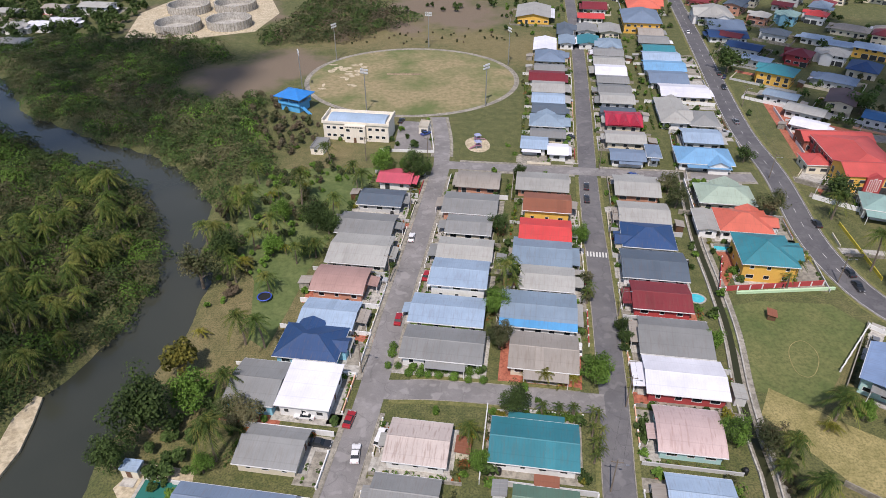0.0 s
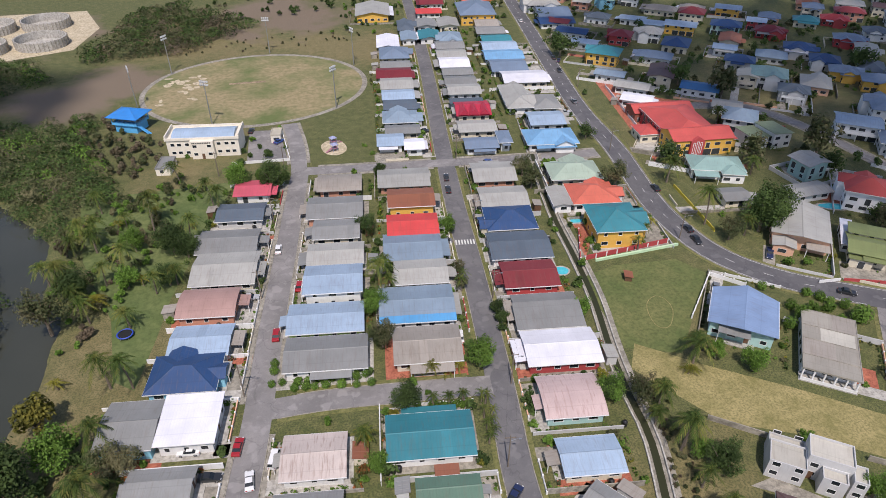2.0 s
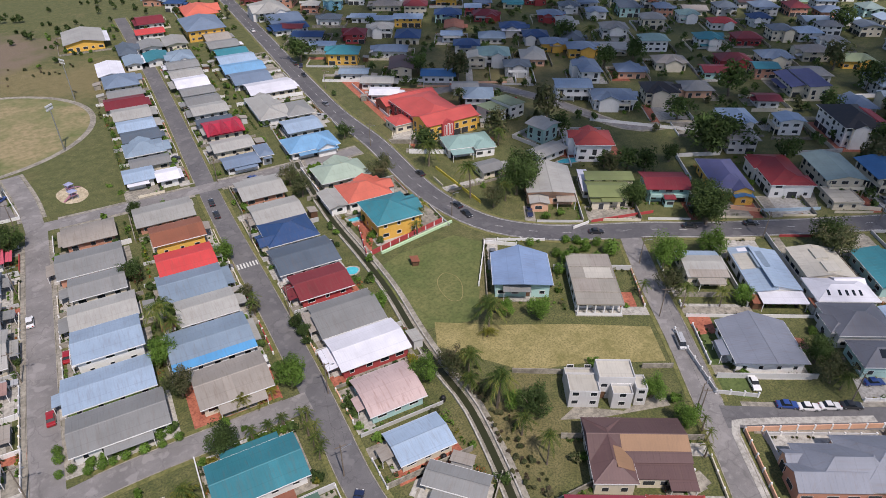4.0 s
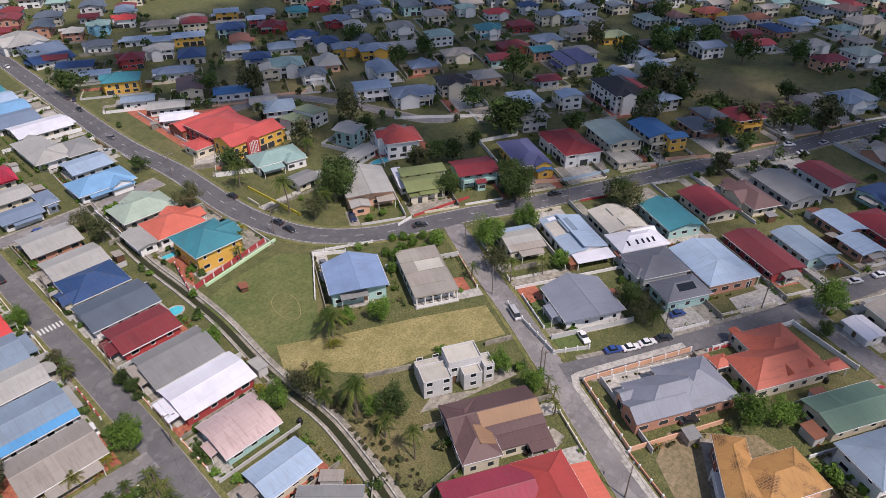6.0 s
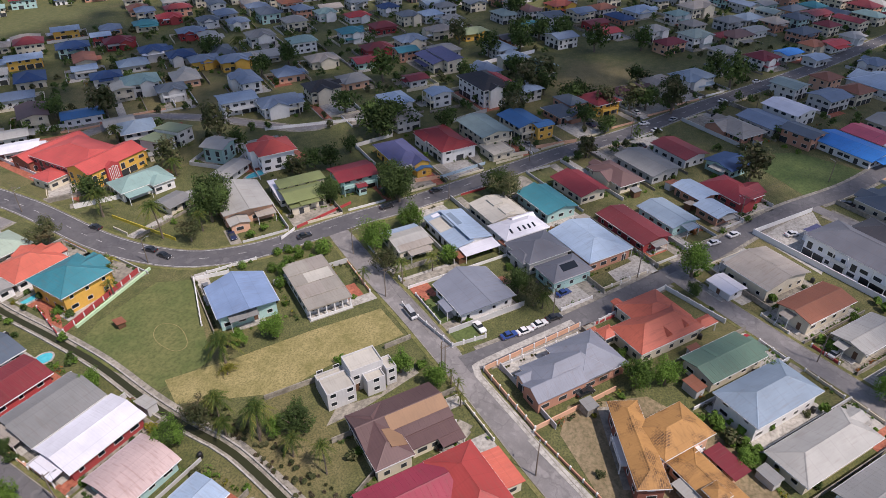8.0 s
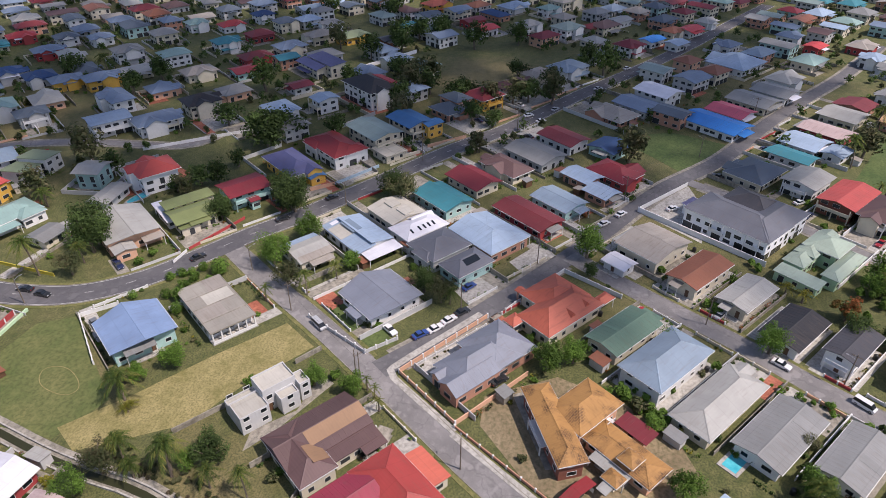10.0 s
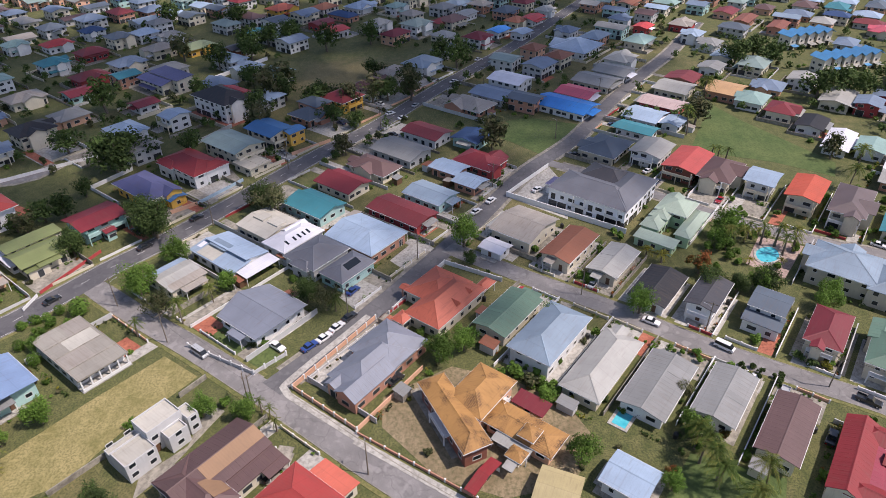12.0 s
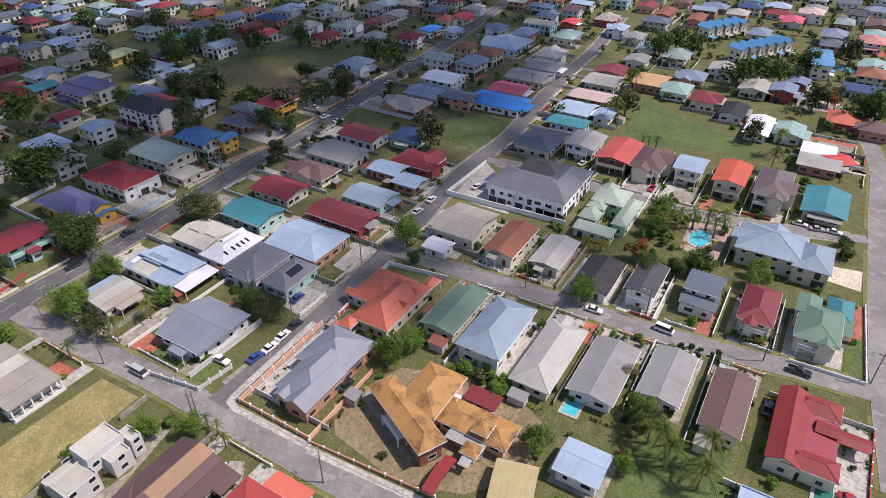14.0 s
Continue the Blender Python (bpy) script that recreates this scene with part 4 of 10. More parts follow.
def palm_model(seed, tall, fronds, reach, leaf="palm"):
    rng = np.random.default_rng(seed)
    t = Shape()
    lean = rng.normal(size=2) * 0.05 * tall
    pts = [(lean[0] * s * s, lean[1] * s * s, tall * s - 0.2) for s in (0, 0.25, 0.5, 0.75, 1.0)]
    t.tube(pts, [0.26, 0.19, 0.16, 0.14, 0.13])
    top = np.array(pts[-1])
    vs, fs, n = [], [], 0
    for i in range(fronds):
        az = i * 2.399 + rng.uniform(-0.2, 0.2)
        up = 1.35 - (1.75 if tall > 3 else 1.0) * i / fronds + rng.uniform(-0.12, 0.12)
        length = reach * rng.uniform(0.85, 1.12)
        out = np.array([math.cos(az), math.sin(az), 0])
        side = np.array([-math.sin(az), math.cos(az), 0])
        spine = [top + out * length * (s * math.cos(up) + 0.12 * s * s) + np.array([0, 0, length * (s * math.sin(up) - 0.72 * s ** 2.2)]) for s in np.linspace(0, 1, 11)]
        for j in range(10):
            a, b = spine[j], spine[j + 1]
            half = length * 0.15 * math.sin(math.pi * (0.10 + 0.84 * (j + 0.5) / 10)) ** 0.7
            for sgn in (-1, 1):
                drop = half * rng.uniform(0.45, 0.95)
                tip = sgn * side * half * rng.uniform(0.8, 1.1) + (b - a) * 1.1 + np.array([0, 0, -drop])
                vs += [a + (b - a) * 0.05, a + (b - a) * 0.78, a + (b - a) * 0.62 + tip, a + (b - a) * 0.3 + tip]
                fs.append((n, n + 1, n + 2, n + 3))
                n += 4
    return t.mesh("trunk", [BARK]), cloud_mesh("crown", np.array(vs), np.array(fs), LEAF[leaf])


def bush_model(kind, rad, tall, seed, clumps=9, leaves=36, size=0.19):
    rng = np.random.default_rng(seed)
    c = crown_points(rng, rad * 0.8, tall * 0.5, clumps) + np.array([0, 0, tall * 0.5])
    v, f = leaf_cloud(rng, c, rng.uniform(0.35, 0.5, clumps) * rad, leaves, size)
    v[:, 2] = np.maximum(v[:, 2], 0.0)
    return cloud_mesh("shrub", v, f, LEAF[kind])


TREES = dict(
    mango=[tree_model("tree", "mango", 4.0, 2.8, 2.4, s, 56, 80, 0.21) for s in (1, 2)],
    bright=[tree_model("tree", "bright", 3.0, 2.3, 1.8, s, 48, 70, 0.18) for s in (3, 4)],
    scrub=[tree_model("tree", "scrub", 3.4, 2.8, 2.2, s, 46, 60, 0.20) for s in (5, 6)],
    dry=[tree_model("tree", "dry", 3.0, 2.4, 2.0, s, 22, 34, 0.36) for s in (7, 8)],
    yellow=[tree_model("tree", "olive", 2.2, 1.8, 1.2, 9, 30, 56, 0.24)],
    flower=[tree_model("tree", "flower", 2.2, 1.7, 1.4, 10, 30, 56, 0.22)])
TREES_FAR = {k: [tree_model("tree", k, r, t, q, sd, 26, 30, 0.42) for sd in sds] for k, r, t, q, sds in (
    ("mango", 4.0, 2.8, 2.4, (71, 72)), ("bright", 3.0, 2.3, 1.8, (73, 74)), ("scrub", 3.4, 2.8, 2.2, (75, 76)))}
PALMS = [palm_model(s, h, 26, 3.0) for s, h in ((11, 7.0), (12, 5.5), (13, 8.5), (14, 6.2))]
PALMS_YOUNG = [palm_model(s, h, 15, 2.3, "yellow") for s, h in ((15, 1.6), (16, 2.4))]
PALMS_SLIM = [palm_model(s, 3.6, 13, 1.7) for s in (17, 18)]
BUSHES = {k: [bush_model(k, 1.0, 1.3, s) for s in (21, 22)] for k in ("mango", "bright", "scrub", "flower", "yellow")}
TREE_WORDS = dict(mango="dense dark green mango tree with a rounded crown", bright="leafy bright green tree with a spreading crown", scrub="scrubby olive green tree with an open crown",
                  dry="sparse brown tree with dry foliage", yellow="small yellow-green leafy tree", flower="small tree with orange-red blossom")


def plant(kind, x, y, r=1.0, turn=0.0, z=0.0):
    """A tree, palm or shrub at a place; r scales the model."""
    rnd = random.Random(int(x * 31 + y * 17))
    turn = turn or rnd.uniform(0, 360)
    m = pose(x, y, z, 0, 0, turn) @ Matrix.Diagonal((r, r, r * rnd.uniform(0.9, 1.15), 1))
    if kind.startswith("bush"):
        k = kind[5:] or "scrub"
        return solid("shrub", BUSHES[k][rnd.randrange(2)], [], m, f"rounded {'flowering' if k == 'flower' else 'yellow-green' if k == 'yellow' else 'green'} shrub in a garden", "shrub", "garden shrubs")
    if kind in ("palm", "palm_young", "palm_slim"):
        models = dict(palm=PALMS, palm_young=PALMS_YOUNG, palm_slim=PALMS_SLIM)[kind]
        words = dict(palm="tall coconut palm with drooping green fronds", palm_young="young palm with yellow-green fronds", palm_slim="slim ornamental palm beside the street")
        t, c = models[rnd.randrange(len(models))]
        ob = thing("palm_tree", m, words[kind], "palm", "palms")
    else:
        models = TREES_FAR[kind] if kind in TREES_FAR and math.hypot(x, y) > 205 else TREES[kind]
        t, c = models[rnd.randrange(len(models))]
        ob = thing("tree", m, TREE_WORDS[kind], "tree", "trees")
    part("trunk", t, None, ob)
    part("crown", c, None, ob)
    return ob


# ---- street things ----
PAINTS = {}


def paint(name, col, rough=0.3, metal=0.0):
    if name not in PAINTS:
        m, t, b = shader("paint_" + name, rough, metal)
        c = mixed(t, ramp(t, noise_tex(t, coords(t), 2.5, 3), [(0.4, (0, 0, 0)), (0.8, (0.3, 0.3, 0.3))]), col, shade(col, 0.75))
        t.links.new(c, b.inputs["Base Color"])
        b.inputs["Coat Weight"].default_value = 0.5 if rough < 0.4 else 0.0
        PAINTS[name] = m
    return PAINTS[name]


CAR_COLOURS = dict(white=(0.75, 0.75, 0.74), silver=(0.42, 0.43, 0.44), red=(0.35, 0.02, 0.025), dark=(0.025, 0.027, 0.03), blue=(0.03, 0.07, 0.25), navy=(0.02, 0.03, 0.08), grey=(0.16, 0.17, 0.18))
LAMP_GLASS = paint("headlamp_glass", (0.65, 0.66, 0.66), 0.15)
TAIL_RED = paint("tail_lamp_red", (0.35, 0.01, 0.01), 0.2)
WHEEL = Shape().tube([(0, -0.1, 0), (0, 0.1, 0)], [0.32, 0.32], 14).tube([(0, -0.112, 0), (0, 0.112, 0)], [0.19, 0.19], 10, 1).mesh("wheel", [RUBBER, STEEL])
CARS = {}


def car_model(style, colour):
    """Body with bonnet and boot, cabin with glass, wheels, lamps and bumpers. x runs forward."""
    p = paint("car_" + colour, CAR_COLOURS[colour])
    ln, wd = dict(saloon=(4.4, 1.72), van=(4.6, 1.7), pickup=(5.0, 1.8))[style]
    a, b = ln / 2, wd / 2
    word = dict(saloon="saloon car", van="van", pickup="pickup truck")[style]
    ob = thing("car", Matrix(), f"{colour if colour != 'dark' else 'black'} {word} standing on the street", "car", "cars")
    ob.name = dict(saloon="car", van="van", pickup="pickup_truck")[style]
    s = Shape()
    prof = dict(saloon=[(-a, 0.32), (a, 0.32), (a + 0.02, 0.62), (a - 0.25, 0.78), (0.75, 0.92), (-1.45, 0.95), (-a + 0.1, 0.90), (-a - 0.02, 0.7)],
                van=[(-a, 0.32), (a, 0.32), (a, 0.8), (a - 0.35, 1.02), (-a, 1.05)],
                pickup=[(-a, 0.42), (a, 0.42), (a, 0.85), (a - 0.3, 1.0), (0.9, 1.08), (-0.6, 1.08), (-0.62, 0.75), (-a, 0.75)])[style]
    n = len(prof)
    lower = [(x, -b + (0.05 if z > 0.85 else 0), z) for x, z in prof] + [(x, b - (0.05 if z > 0.85 else 0), z) for x, z in prof]
    s.add(lower, [tuple(range(n)), tuple(range(n, 2 * n))[::-1]] + [(i, n + i, n + (i + 1) % n, (i + 1) % n) for i in range(n)])
    if style == "pickup":
        s.box(-a, -0.65, -b, -b + 0.1, 0.75, 1.12).box(-a, -0.65, b - 0.1, b, 0.75, 1.12).box(-a, -a + 0.1, -b + 0.1, b - 0.1, 0.75, 1.12)
    part("body", s, p, ob)
    c0, c1, t0, t1, z0, z1 = dict(saloon=(-1.5, 0.85, -0.95, 0.15, 0.93, 1.42), van=(-a, a - 0.4, -a + 0.15, a - 1.1, 1.03, 1.85), pickup=(-0.6, 1.0, -0.5, 0.35, 1.06, 1.62))[style]
    bb, tb = b - 0.06, b - 0.22
    part("glass", Shape().add([(c0, -bb, z0), (c1, -bb, z0), (c1, bb, z0), (c0, bb, z0), (t0, -tb, z1), (t1, -tb, z1), (t1, tb, z1), (t0, tb, z1)],
                                [(3, 2, 1, 0), (4, 5, 6, 7), (0, 1, 5, 4), (1, 2, 6, 5), (2, 3, 7, 6), (3, 0, 4, 7)]), GLASS, ob, "dark tinted glass")
    part("cabin_roof", Shape().box(t0 - 0.05, t1 + 0.05, -tb - 0.03, tb + 0.03, z1 - 0.03, z1 + 0.05), p, ob)
    for sx in (-1, 1):
        for sy in (-1, 1):
            part("wheel", WHEEL, None, ob, at=pose(sx * (a - 0.8), sy * (b - 0.08), 0.32))
            part("headlight" if sx > 0 else "tail_light", Shape().box(sx * a - 0.06, sx * a + 0.06, sy * (b - 0.3) - 0.17, sy * (b - 0.3) + 0.17, 0.58, 0.74), LAMP_GLASS if sx > 0 else TAIL_RED, ob)
    return ob


def car(x, y, turn, style="saloon", colour="white"):
    m = pose(x, y, 0.07, 0, 0, turn)
    if (style, colour) not in CARS:
        CARS[style, colour] = car_model(style, colour)
        CARS[style, colour].matrix_basis = m
        return CARS[style, colour]
    return copy_thing(CARS[style, colour], m)


POLE_PARTS = (Shape().tube([(0, 0, -0.3), (0, 0, 4.5), (0, 0, 9.2)], [0.16, 0.13, 0.10], 8).mesh("pole", [POLE]),
              Shape().box(-1.1, 1.1, -0.06, 0.06, 8.5, 8.62).box(-0.99, -0.91, -0.04, 0.04, 8.62, 8.8).box(-0.04, 0.04, -0.04, 0.04, 8.62, 8.8).box(0.91, 0.99, -0.04, 0.04, 8.62, 8.8).mesh("crossarm", [POLE]),
              Shape().tube([(0.1, 0, 7.6), (1.0, 0, 8.0), (1.7, 0, 8.05)], [0.035, 0.03, 0.03], 5).mesh("lamp_arm", [STEEL]),
              Shape().box(1.55, 2.15, -0.12, 0.12, 7.96, 8.08).mesh("lamp_head", [STEEL]))


def utility_pole(x, y, turn):
    ob = thing("utility_pole", pose(x, y, 0, 0, 0, turn), "weathered timber utility pole with a crossarm and street lamp", "utility pole", "utility poles")
    part("pole", POLE_PARTS[0], None, ob)
    part("crossarm", POLE_PARTS[1], None, ob)
    lamp = part("lamp_arm", POLE_PARTS[2], None, ob)
    part("lamp_head", POLE_PARTS[3], None, lamp)
    return ob


def cable(p, q, sag=0.7, r=0.018):
    pts = [Vector(p).lerp(Vector(q), s) - Vector((0, 0, sag * 4 * s * (1 - s))) for s in np.linspace(0, 1, 9)]
    return solid("power_cable", Shape().tube(pts, [r] * 9, 4), [PLASTIC], Matrix(), "thin black cable strung between street poles", "cable", "cables")


def pole_line(points, turn):
    for x, y in points:
        utility_pole(x, y, turn)
    c, s = math.cos(radians(turn)), math.sin(radians(turn))
    for (x0, y0), (x1, y1) in zip(points[:-1], points[1:]):
        for q in (-0.95, 0.95):
            cable((x0 + c * q, y0 + s * q, 8.8), (x1 + c * q, y1 + s * q, 8.8))


TANK_PARTS = (Shape().tube([(0, 0, 0), (0, 0, 1.2), (0, 0, 1.4), (0, 0, 1.5)], [0.55, 0.55, 0.42, 0.22], 14).mesh("tank", [PLASTIC]), Shape().tube([(0, 0, 1.5), (0, 0, 1.58)], [0.2, 0.2], 10).mesh("lid", [PLASTIC]))


def water_tank(x, y, z=0.0):
    ob = thing("water_tank", pose(x, y, z), "black plastic water tank with a screw lid", "water tank", "water tanks")
    part("lid", TANK_PARTS[1], None, part("tank", TANK_PARTS[0], None, ob))
    return ob


# ---- roads ----
def offset_line(points, off):
    out = []
    for i, p in enumerate(points):
        a, b = Vector(points[max(i - 1, 0)]), Vector(points[min(i + 1, len(points) - 1)])
        t = (b - a).normalized()
        out.append((p[0] - t.y * off, p[1] + t.x * off))
    return out


def smooth_line(points, step=4.0):
    """A curve through the points."""
    p = [Vector(q) for q in points]
    p = [2 * p[0] - p[1]] + p + [2 * p[-1] - p[-2]]
    out = []
    for i in range(1, len(p) - 2):
        n = max(1, int((p[i + 1] - p[i]).length / step))
        for k in range(n):
            t = k / n
            out.append(tuple(0.5 * (2 * p[i] + (p[i + 1] - p[i - 1]) * t + (2 * p[i - 1] - 5 * p[i] + 4 * p[i + 1] - p[i + 2]) * t * t + (3 * p[i] - p[i - 1] - 3 * p[i + 1] + p[i + 2]) * t ** 3)))
    return out + [tuple(p[-2])]


def ribbon(name, line, half, z, thick, material, label, category, off=0.0, kind="structure"):
    l, r = offset_line(line, off + half), offset_line(line, off - half)
    s = Shape()
    n = len(line)
    s.add([(x, y, z) for x, y in l] + [(x, y, z) for x, y in r] + [(x, y, z - thick) for x, y in l] + [(x, y, z - thick) for x, y in r],
          [(i, n + i, n + i + 1, i + 1) for i in range(n - 1)] + [(i, i + 1, 2 * n + i + 1, 2 * n + i) for i in range(n - 1)] + [(n + i, 3 * n + i, 3 * n + i + 1, n + i + 1) for i in range(n - 1)]
          + [(0, 2 * n, 3 * n, n), (n - 1, 2 * n - 1, 4 * n - 1, 3 * n - 1)])
    return solid(name, s, [material], Matrix(), label, category, kind=kind)


def street(points, width, material, z, kerbs=True, smooth=True, label="worn grey asphalt street"):
    line = smooth_line(points) if smooth else points
    ribbon("road", line, width / 2, z, 0.2, material, label, "road")
    if kerbs:
        for sgn in (-1, 1):
            ribbon("kerb", line, 0.13, z + 0.07, 0.25, CONCRETE, "pale concrete kerb along the street", "kerb", off=sgn * (width / 2 + 0.13))
    return line

# ---- the land: one sheet with the river's channel in it ----
RIVER = [(-250, 330, 7), (-205, 282, 8), (-178, 246, 8), (-150, 227, 8.5), (-126, 213, 9), (-111, 206, 8.5), (-98, 195.5, 9), (-84, 178, 9), (-77, 160, 7.5), (-74, 146, 6.5), (-69.5, 135.5, 8), (-70, 124, 8.5),
         (-71.5, 113, 9.5), (-73.5, 104, 10), (-76.5, 94, 11), (-77.5, 84, 11.5), (-79, 71, 11.5), (-80, 40, 11), (-90, 0, 11), (-110, -60, 11)]


def river_gap(x, y):
    """Metres outside the river's edge (negative: inside), for arrays."""
    best = np.full(np.shape(x), 1e9)
    for (x0, y0, w0), (x1, y1, w1) in zip(RIVER[:-1], RIVER[1:]):
        ux, uy = x1 - x0, y1 - y0
        t = np.clip(((x - x0) * ux + (y - y0) * uy) / (ux * ux + uy * uy), 0, 1)
        best = np.minimum(best, np.hypot(x - x0 - t * ux, y - y0 - t * uy) - (w0 + (w1 - w0) * t))
    return best


def ground_sheet():
    def axis(lo, hi, step, far):
        mid = np.arange(lo, hi + 0.1, step)
        return np.concatenate([np.array(far[0]), mid, np.array(far[1])])
    xs = axis(-250, 450, 3.5, ([-2500, -1200, -600, -350], [520, 700, 1200, 2500]))
    ys = axis(-200, 480, 3.5, ([-2500, -1200, -600, -300], [560, 700, 1200, 2500]))
    gx, gy = np.meshgrid(xs, ys)
    gap = river_gap(gx, gy) + 1.2 * np.sin(gx * 0.31) * np.cos(gy * 0.27)
    z = -2.6 * np.clip((1.5 - gap) / 5.0, 0, 1)
    n, m = len(ys), len(xs)
    v = np.stack([gx, gy, z], -1).reshape(-1, 3)
    i = np.arange(n * m).reshape(n, m)
    f = np.stack([i[:-1, :-1], i[:-1, 1:], i[1:, 1:], i[1:, :-1]], -1).reshape(-1, 4)
    me = bpy.data.meshes.new("ground")
    me.from_pydata(v.tolist(), [], f.tolist())
    me.polygons.foreach_set("use_smooth", [True] * len(me.polygons))
    # land cover: how dry the grass is, and how bare the soil
    dry, bare = np.zeros(n * m), np.zeros(n * m)
    for cx, cy, r, k, what in DRY_SPOTS:
        w = np.clip(1.3 - np.hypot(v[:, 0] - cx, v[:, 1] - cy) / r, 0, 1) * k
        if what == "dry":
            dry = np.maximum(dry, w)
        else:
            bare = np.maximum(bare, w)
    for name, values in (("dry", dry), ("bare", bare)):
        me.attributes.new(name, "FLOAT", "POINT").data.foreach_set("value", values)
    me.materials.append(GROUND)
    return tagged(new("ground", me), "uneven green and dry brown grass with patches of bare soil", "ground", kind="structure")


GROUND, _t, _b = shader("grass_and_soil", 0.95)
_v = world_coords(_t)
_n1, _n2, _n3 = noise_tex(_t, _v, 0.045, 6, 0.65), noise_tex(_t, _v, 0.35, 5, 0.65), noise_tex(_t, _v, 2.4, 4, 0.6)
_green = mixed(_t, ramp(_t, _n2, [(0.35, (0, 0, 0)), (0.65, (1, 1, 1))]), (0.080, 0.096, 0.026), (0.165, 0.158, 0.058))
_green = mixed(_t, ramp(_t, _n3, [(0.42, (0, 0, 0)), (0.62, (0.85, 0.85, 0.85))]), _green, (0.045, 0.057, 0.019))
_dry = mixed(_t, ramp(_t, _n2, [(0.3, (0, 0, 0)), (0.7, (1, 1, 1))]), (0.15, 0.125, 0.05), (0.25, 0.20, 0.095))
_soil = mixed(_t, ramp(_t, _n3, [(0.3, (0, 0, 0)), (0.7, (1, 1, 1))]), (0.125, 0.095, 0.066), (0.215, 0.165, 0.112))


def cover(name, lo, hi):
    """A land-cover mask, its edge broken up by noise."""
    a, s = _t.nodes.new("ShaderNodeAttribute"), _t.nodes.new("ShaderNodeMath")
    a.attribute_name, s.operation = name, "ADD"
    _t.links.new(a.outputs["Fac"], s.inputs[0])
    _t.links.new(_n1, s.inputs[1])
    return ramp(_t, s.outputs[0], [(lo, (0, 0, 0)), (hi, (1, 1, 1))])


_dry = mixed(_t, ramp(_t, _n3, [(0.45, (0, 0, 0)), (0.62, (0.8, 0.8, 0.8))]), _dry, (0.085, 0.085, 0.032))
_c = mixed(_t, cover("dry", 0.56, 0.86), _green, _dry)
_c = mixed(_t, cover("bare", 0.66, 0.90), _c, _soil)
_t.links.new(_c, _b.inputs["Base Color"])
relief(_t, _b, _n3, 0.5, 0.15)
DRY_SPOTS = [(-60, 100, 25, 0.35, "dry"), (-45, 120, 22, 0.35, "dry"), (-74, 308, 26, 0.55, "bare"), (-96, 290, 24, 0.6, "bare"), (-86, 275, 16, 0.45, "bare"), (-20, 372, 22, 0.4, "bare"), (-5, 420, 26, 0.8, "bare"), (40, 330, 30, 0.5, "dry"), (20, 345, 30, 0.4, "dry"), (-30, 240, 30, 0.25, "dry"),
             (-30, 360, 60, 0.35, "dry"), (10, 395, 40, 0.5, "bare"), (-140, 395, 45, 0.75, "bare"), (90, 100, 14, 0.25, "dry"), (-40, 205, 20, 0.3, "dry"), (60, 62, 20, 0.3, "dry"),
             (240, 60, 40, 0.3, "dry"), (300, 40, 40, 0.4, "dry"), (210, 230, 60, 0.3, "dry"), (150, 200, 40, 0.25, "dry"), (180, -20, 60, 0.2, "dry"), (330, -60, 80, 0.2, "dry"), (-75, 122, 5, 0.2, "bare")]
ground_sheet()
solid("river", Shape().box(-400, -40, -200, 500, -1.35, -1.15), [WATER], Matrix(), "still grey-green river water", "river", kind="structure")
slab("sand_bank", [(-90, 97), (-86.5, 96), (-85, 89), (-84, 82), (-85, 74), (-92, 64), (-100, 84)], -0.5, 0.6, SAND, "pale sandy river bank", "sand bank")

def inside(poly, x, y):
    hit = False
    for (x0, y0), (x1, y1) in zip(poly, poly[1:] + poly[:1]):
        if (y0 > y) != (y1 > y) and x < (x1 - x0) * (y - y0) / (y1 - y0) + x0:
            hit = not hit
    return hit


# ---- streets ----
STREETS = []
STREETS.append(([(-21.5, 59.4), (-19.8, 71.0), (-15.7, 95.8), (-12.3, 121.7), (-6.1, 163.1), (-1.5, 194.3), (-0.6, 200.4)], 6.0, ROAD_OLD))  # left
STREETS.append(([(31.4, 58.2), (32.3, 70.8), (36.4, 95.6), (41.7, 135.2), (48.2, 186.9), (66.6, 310.2), (81.3, 429.4)], 6.0, ROAD_NEW))  # mid
STREETS.append(([(-2.8, 203.0), (22.8, 199.9), (49.8, 197.2), (79.8, 193.8), (105.1, 192.0)], 5.6, ROAD_OLD))  # cross
STREETS.append(([(-16.0, 97.5), (-3.1, 97.4), (10.3, 96.1), (34.1, 93.1)], 5.6, ROAD_OLD))  # loop
STREETS.append(([(-0.6, 200.4), (-0.2, 221.7), (-1.7, 243.8)], 5.5, ROAD_OLD))  # club
STREETS.append(([(139.7, 94.3), (126.8, 76.8), (114.1, 58.1), (102.4, 42.0), (92.2, 28.4), (79.7, 12.2), (71.0, -0.3)], 6.2, ROAD_OLD))  # van
STREETS.append(([(101.4, 37.7), (117.0, 25.4), (135.0, 12.5), (156.9, -1.7), (174.0, -12.2), (204.2, -29.8), (233.8, -53.1), (272.5, -75.6), (306.7, -97.7), (346.8, -124.9), (403.9, -157.7)], 6.0, ROAD_NEW))  # c
STREETS.append(([(157.5, -2.0), (145.6, -18.6), (136.1, -32.7), (127.3, -45.9), (118.0, -57.9), (110.4, -69.3), (101.9, -83.5), (96.6, -92.9), (87.9, -105.9)], 6.0, ROAD_OLD))  # d
STREETS.append(([(212.3, -39.7), (200.2, -57.6), (181.2, -79.9), (164.7, -101.8), (153.8, -123.8), (146.2, -143.4)], 4.6, ROAD_OLD))  # lane
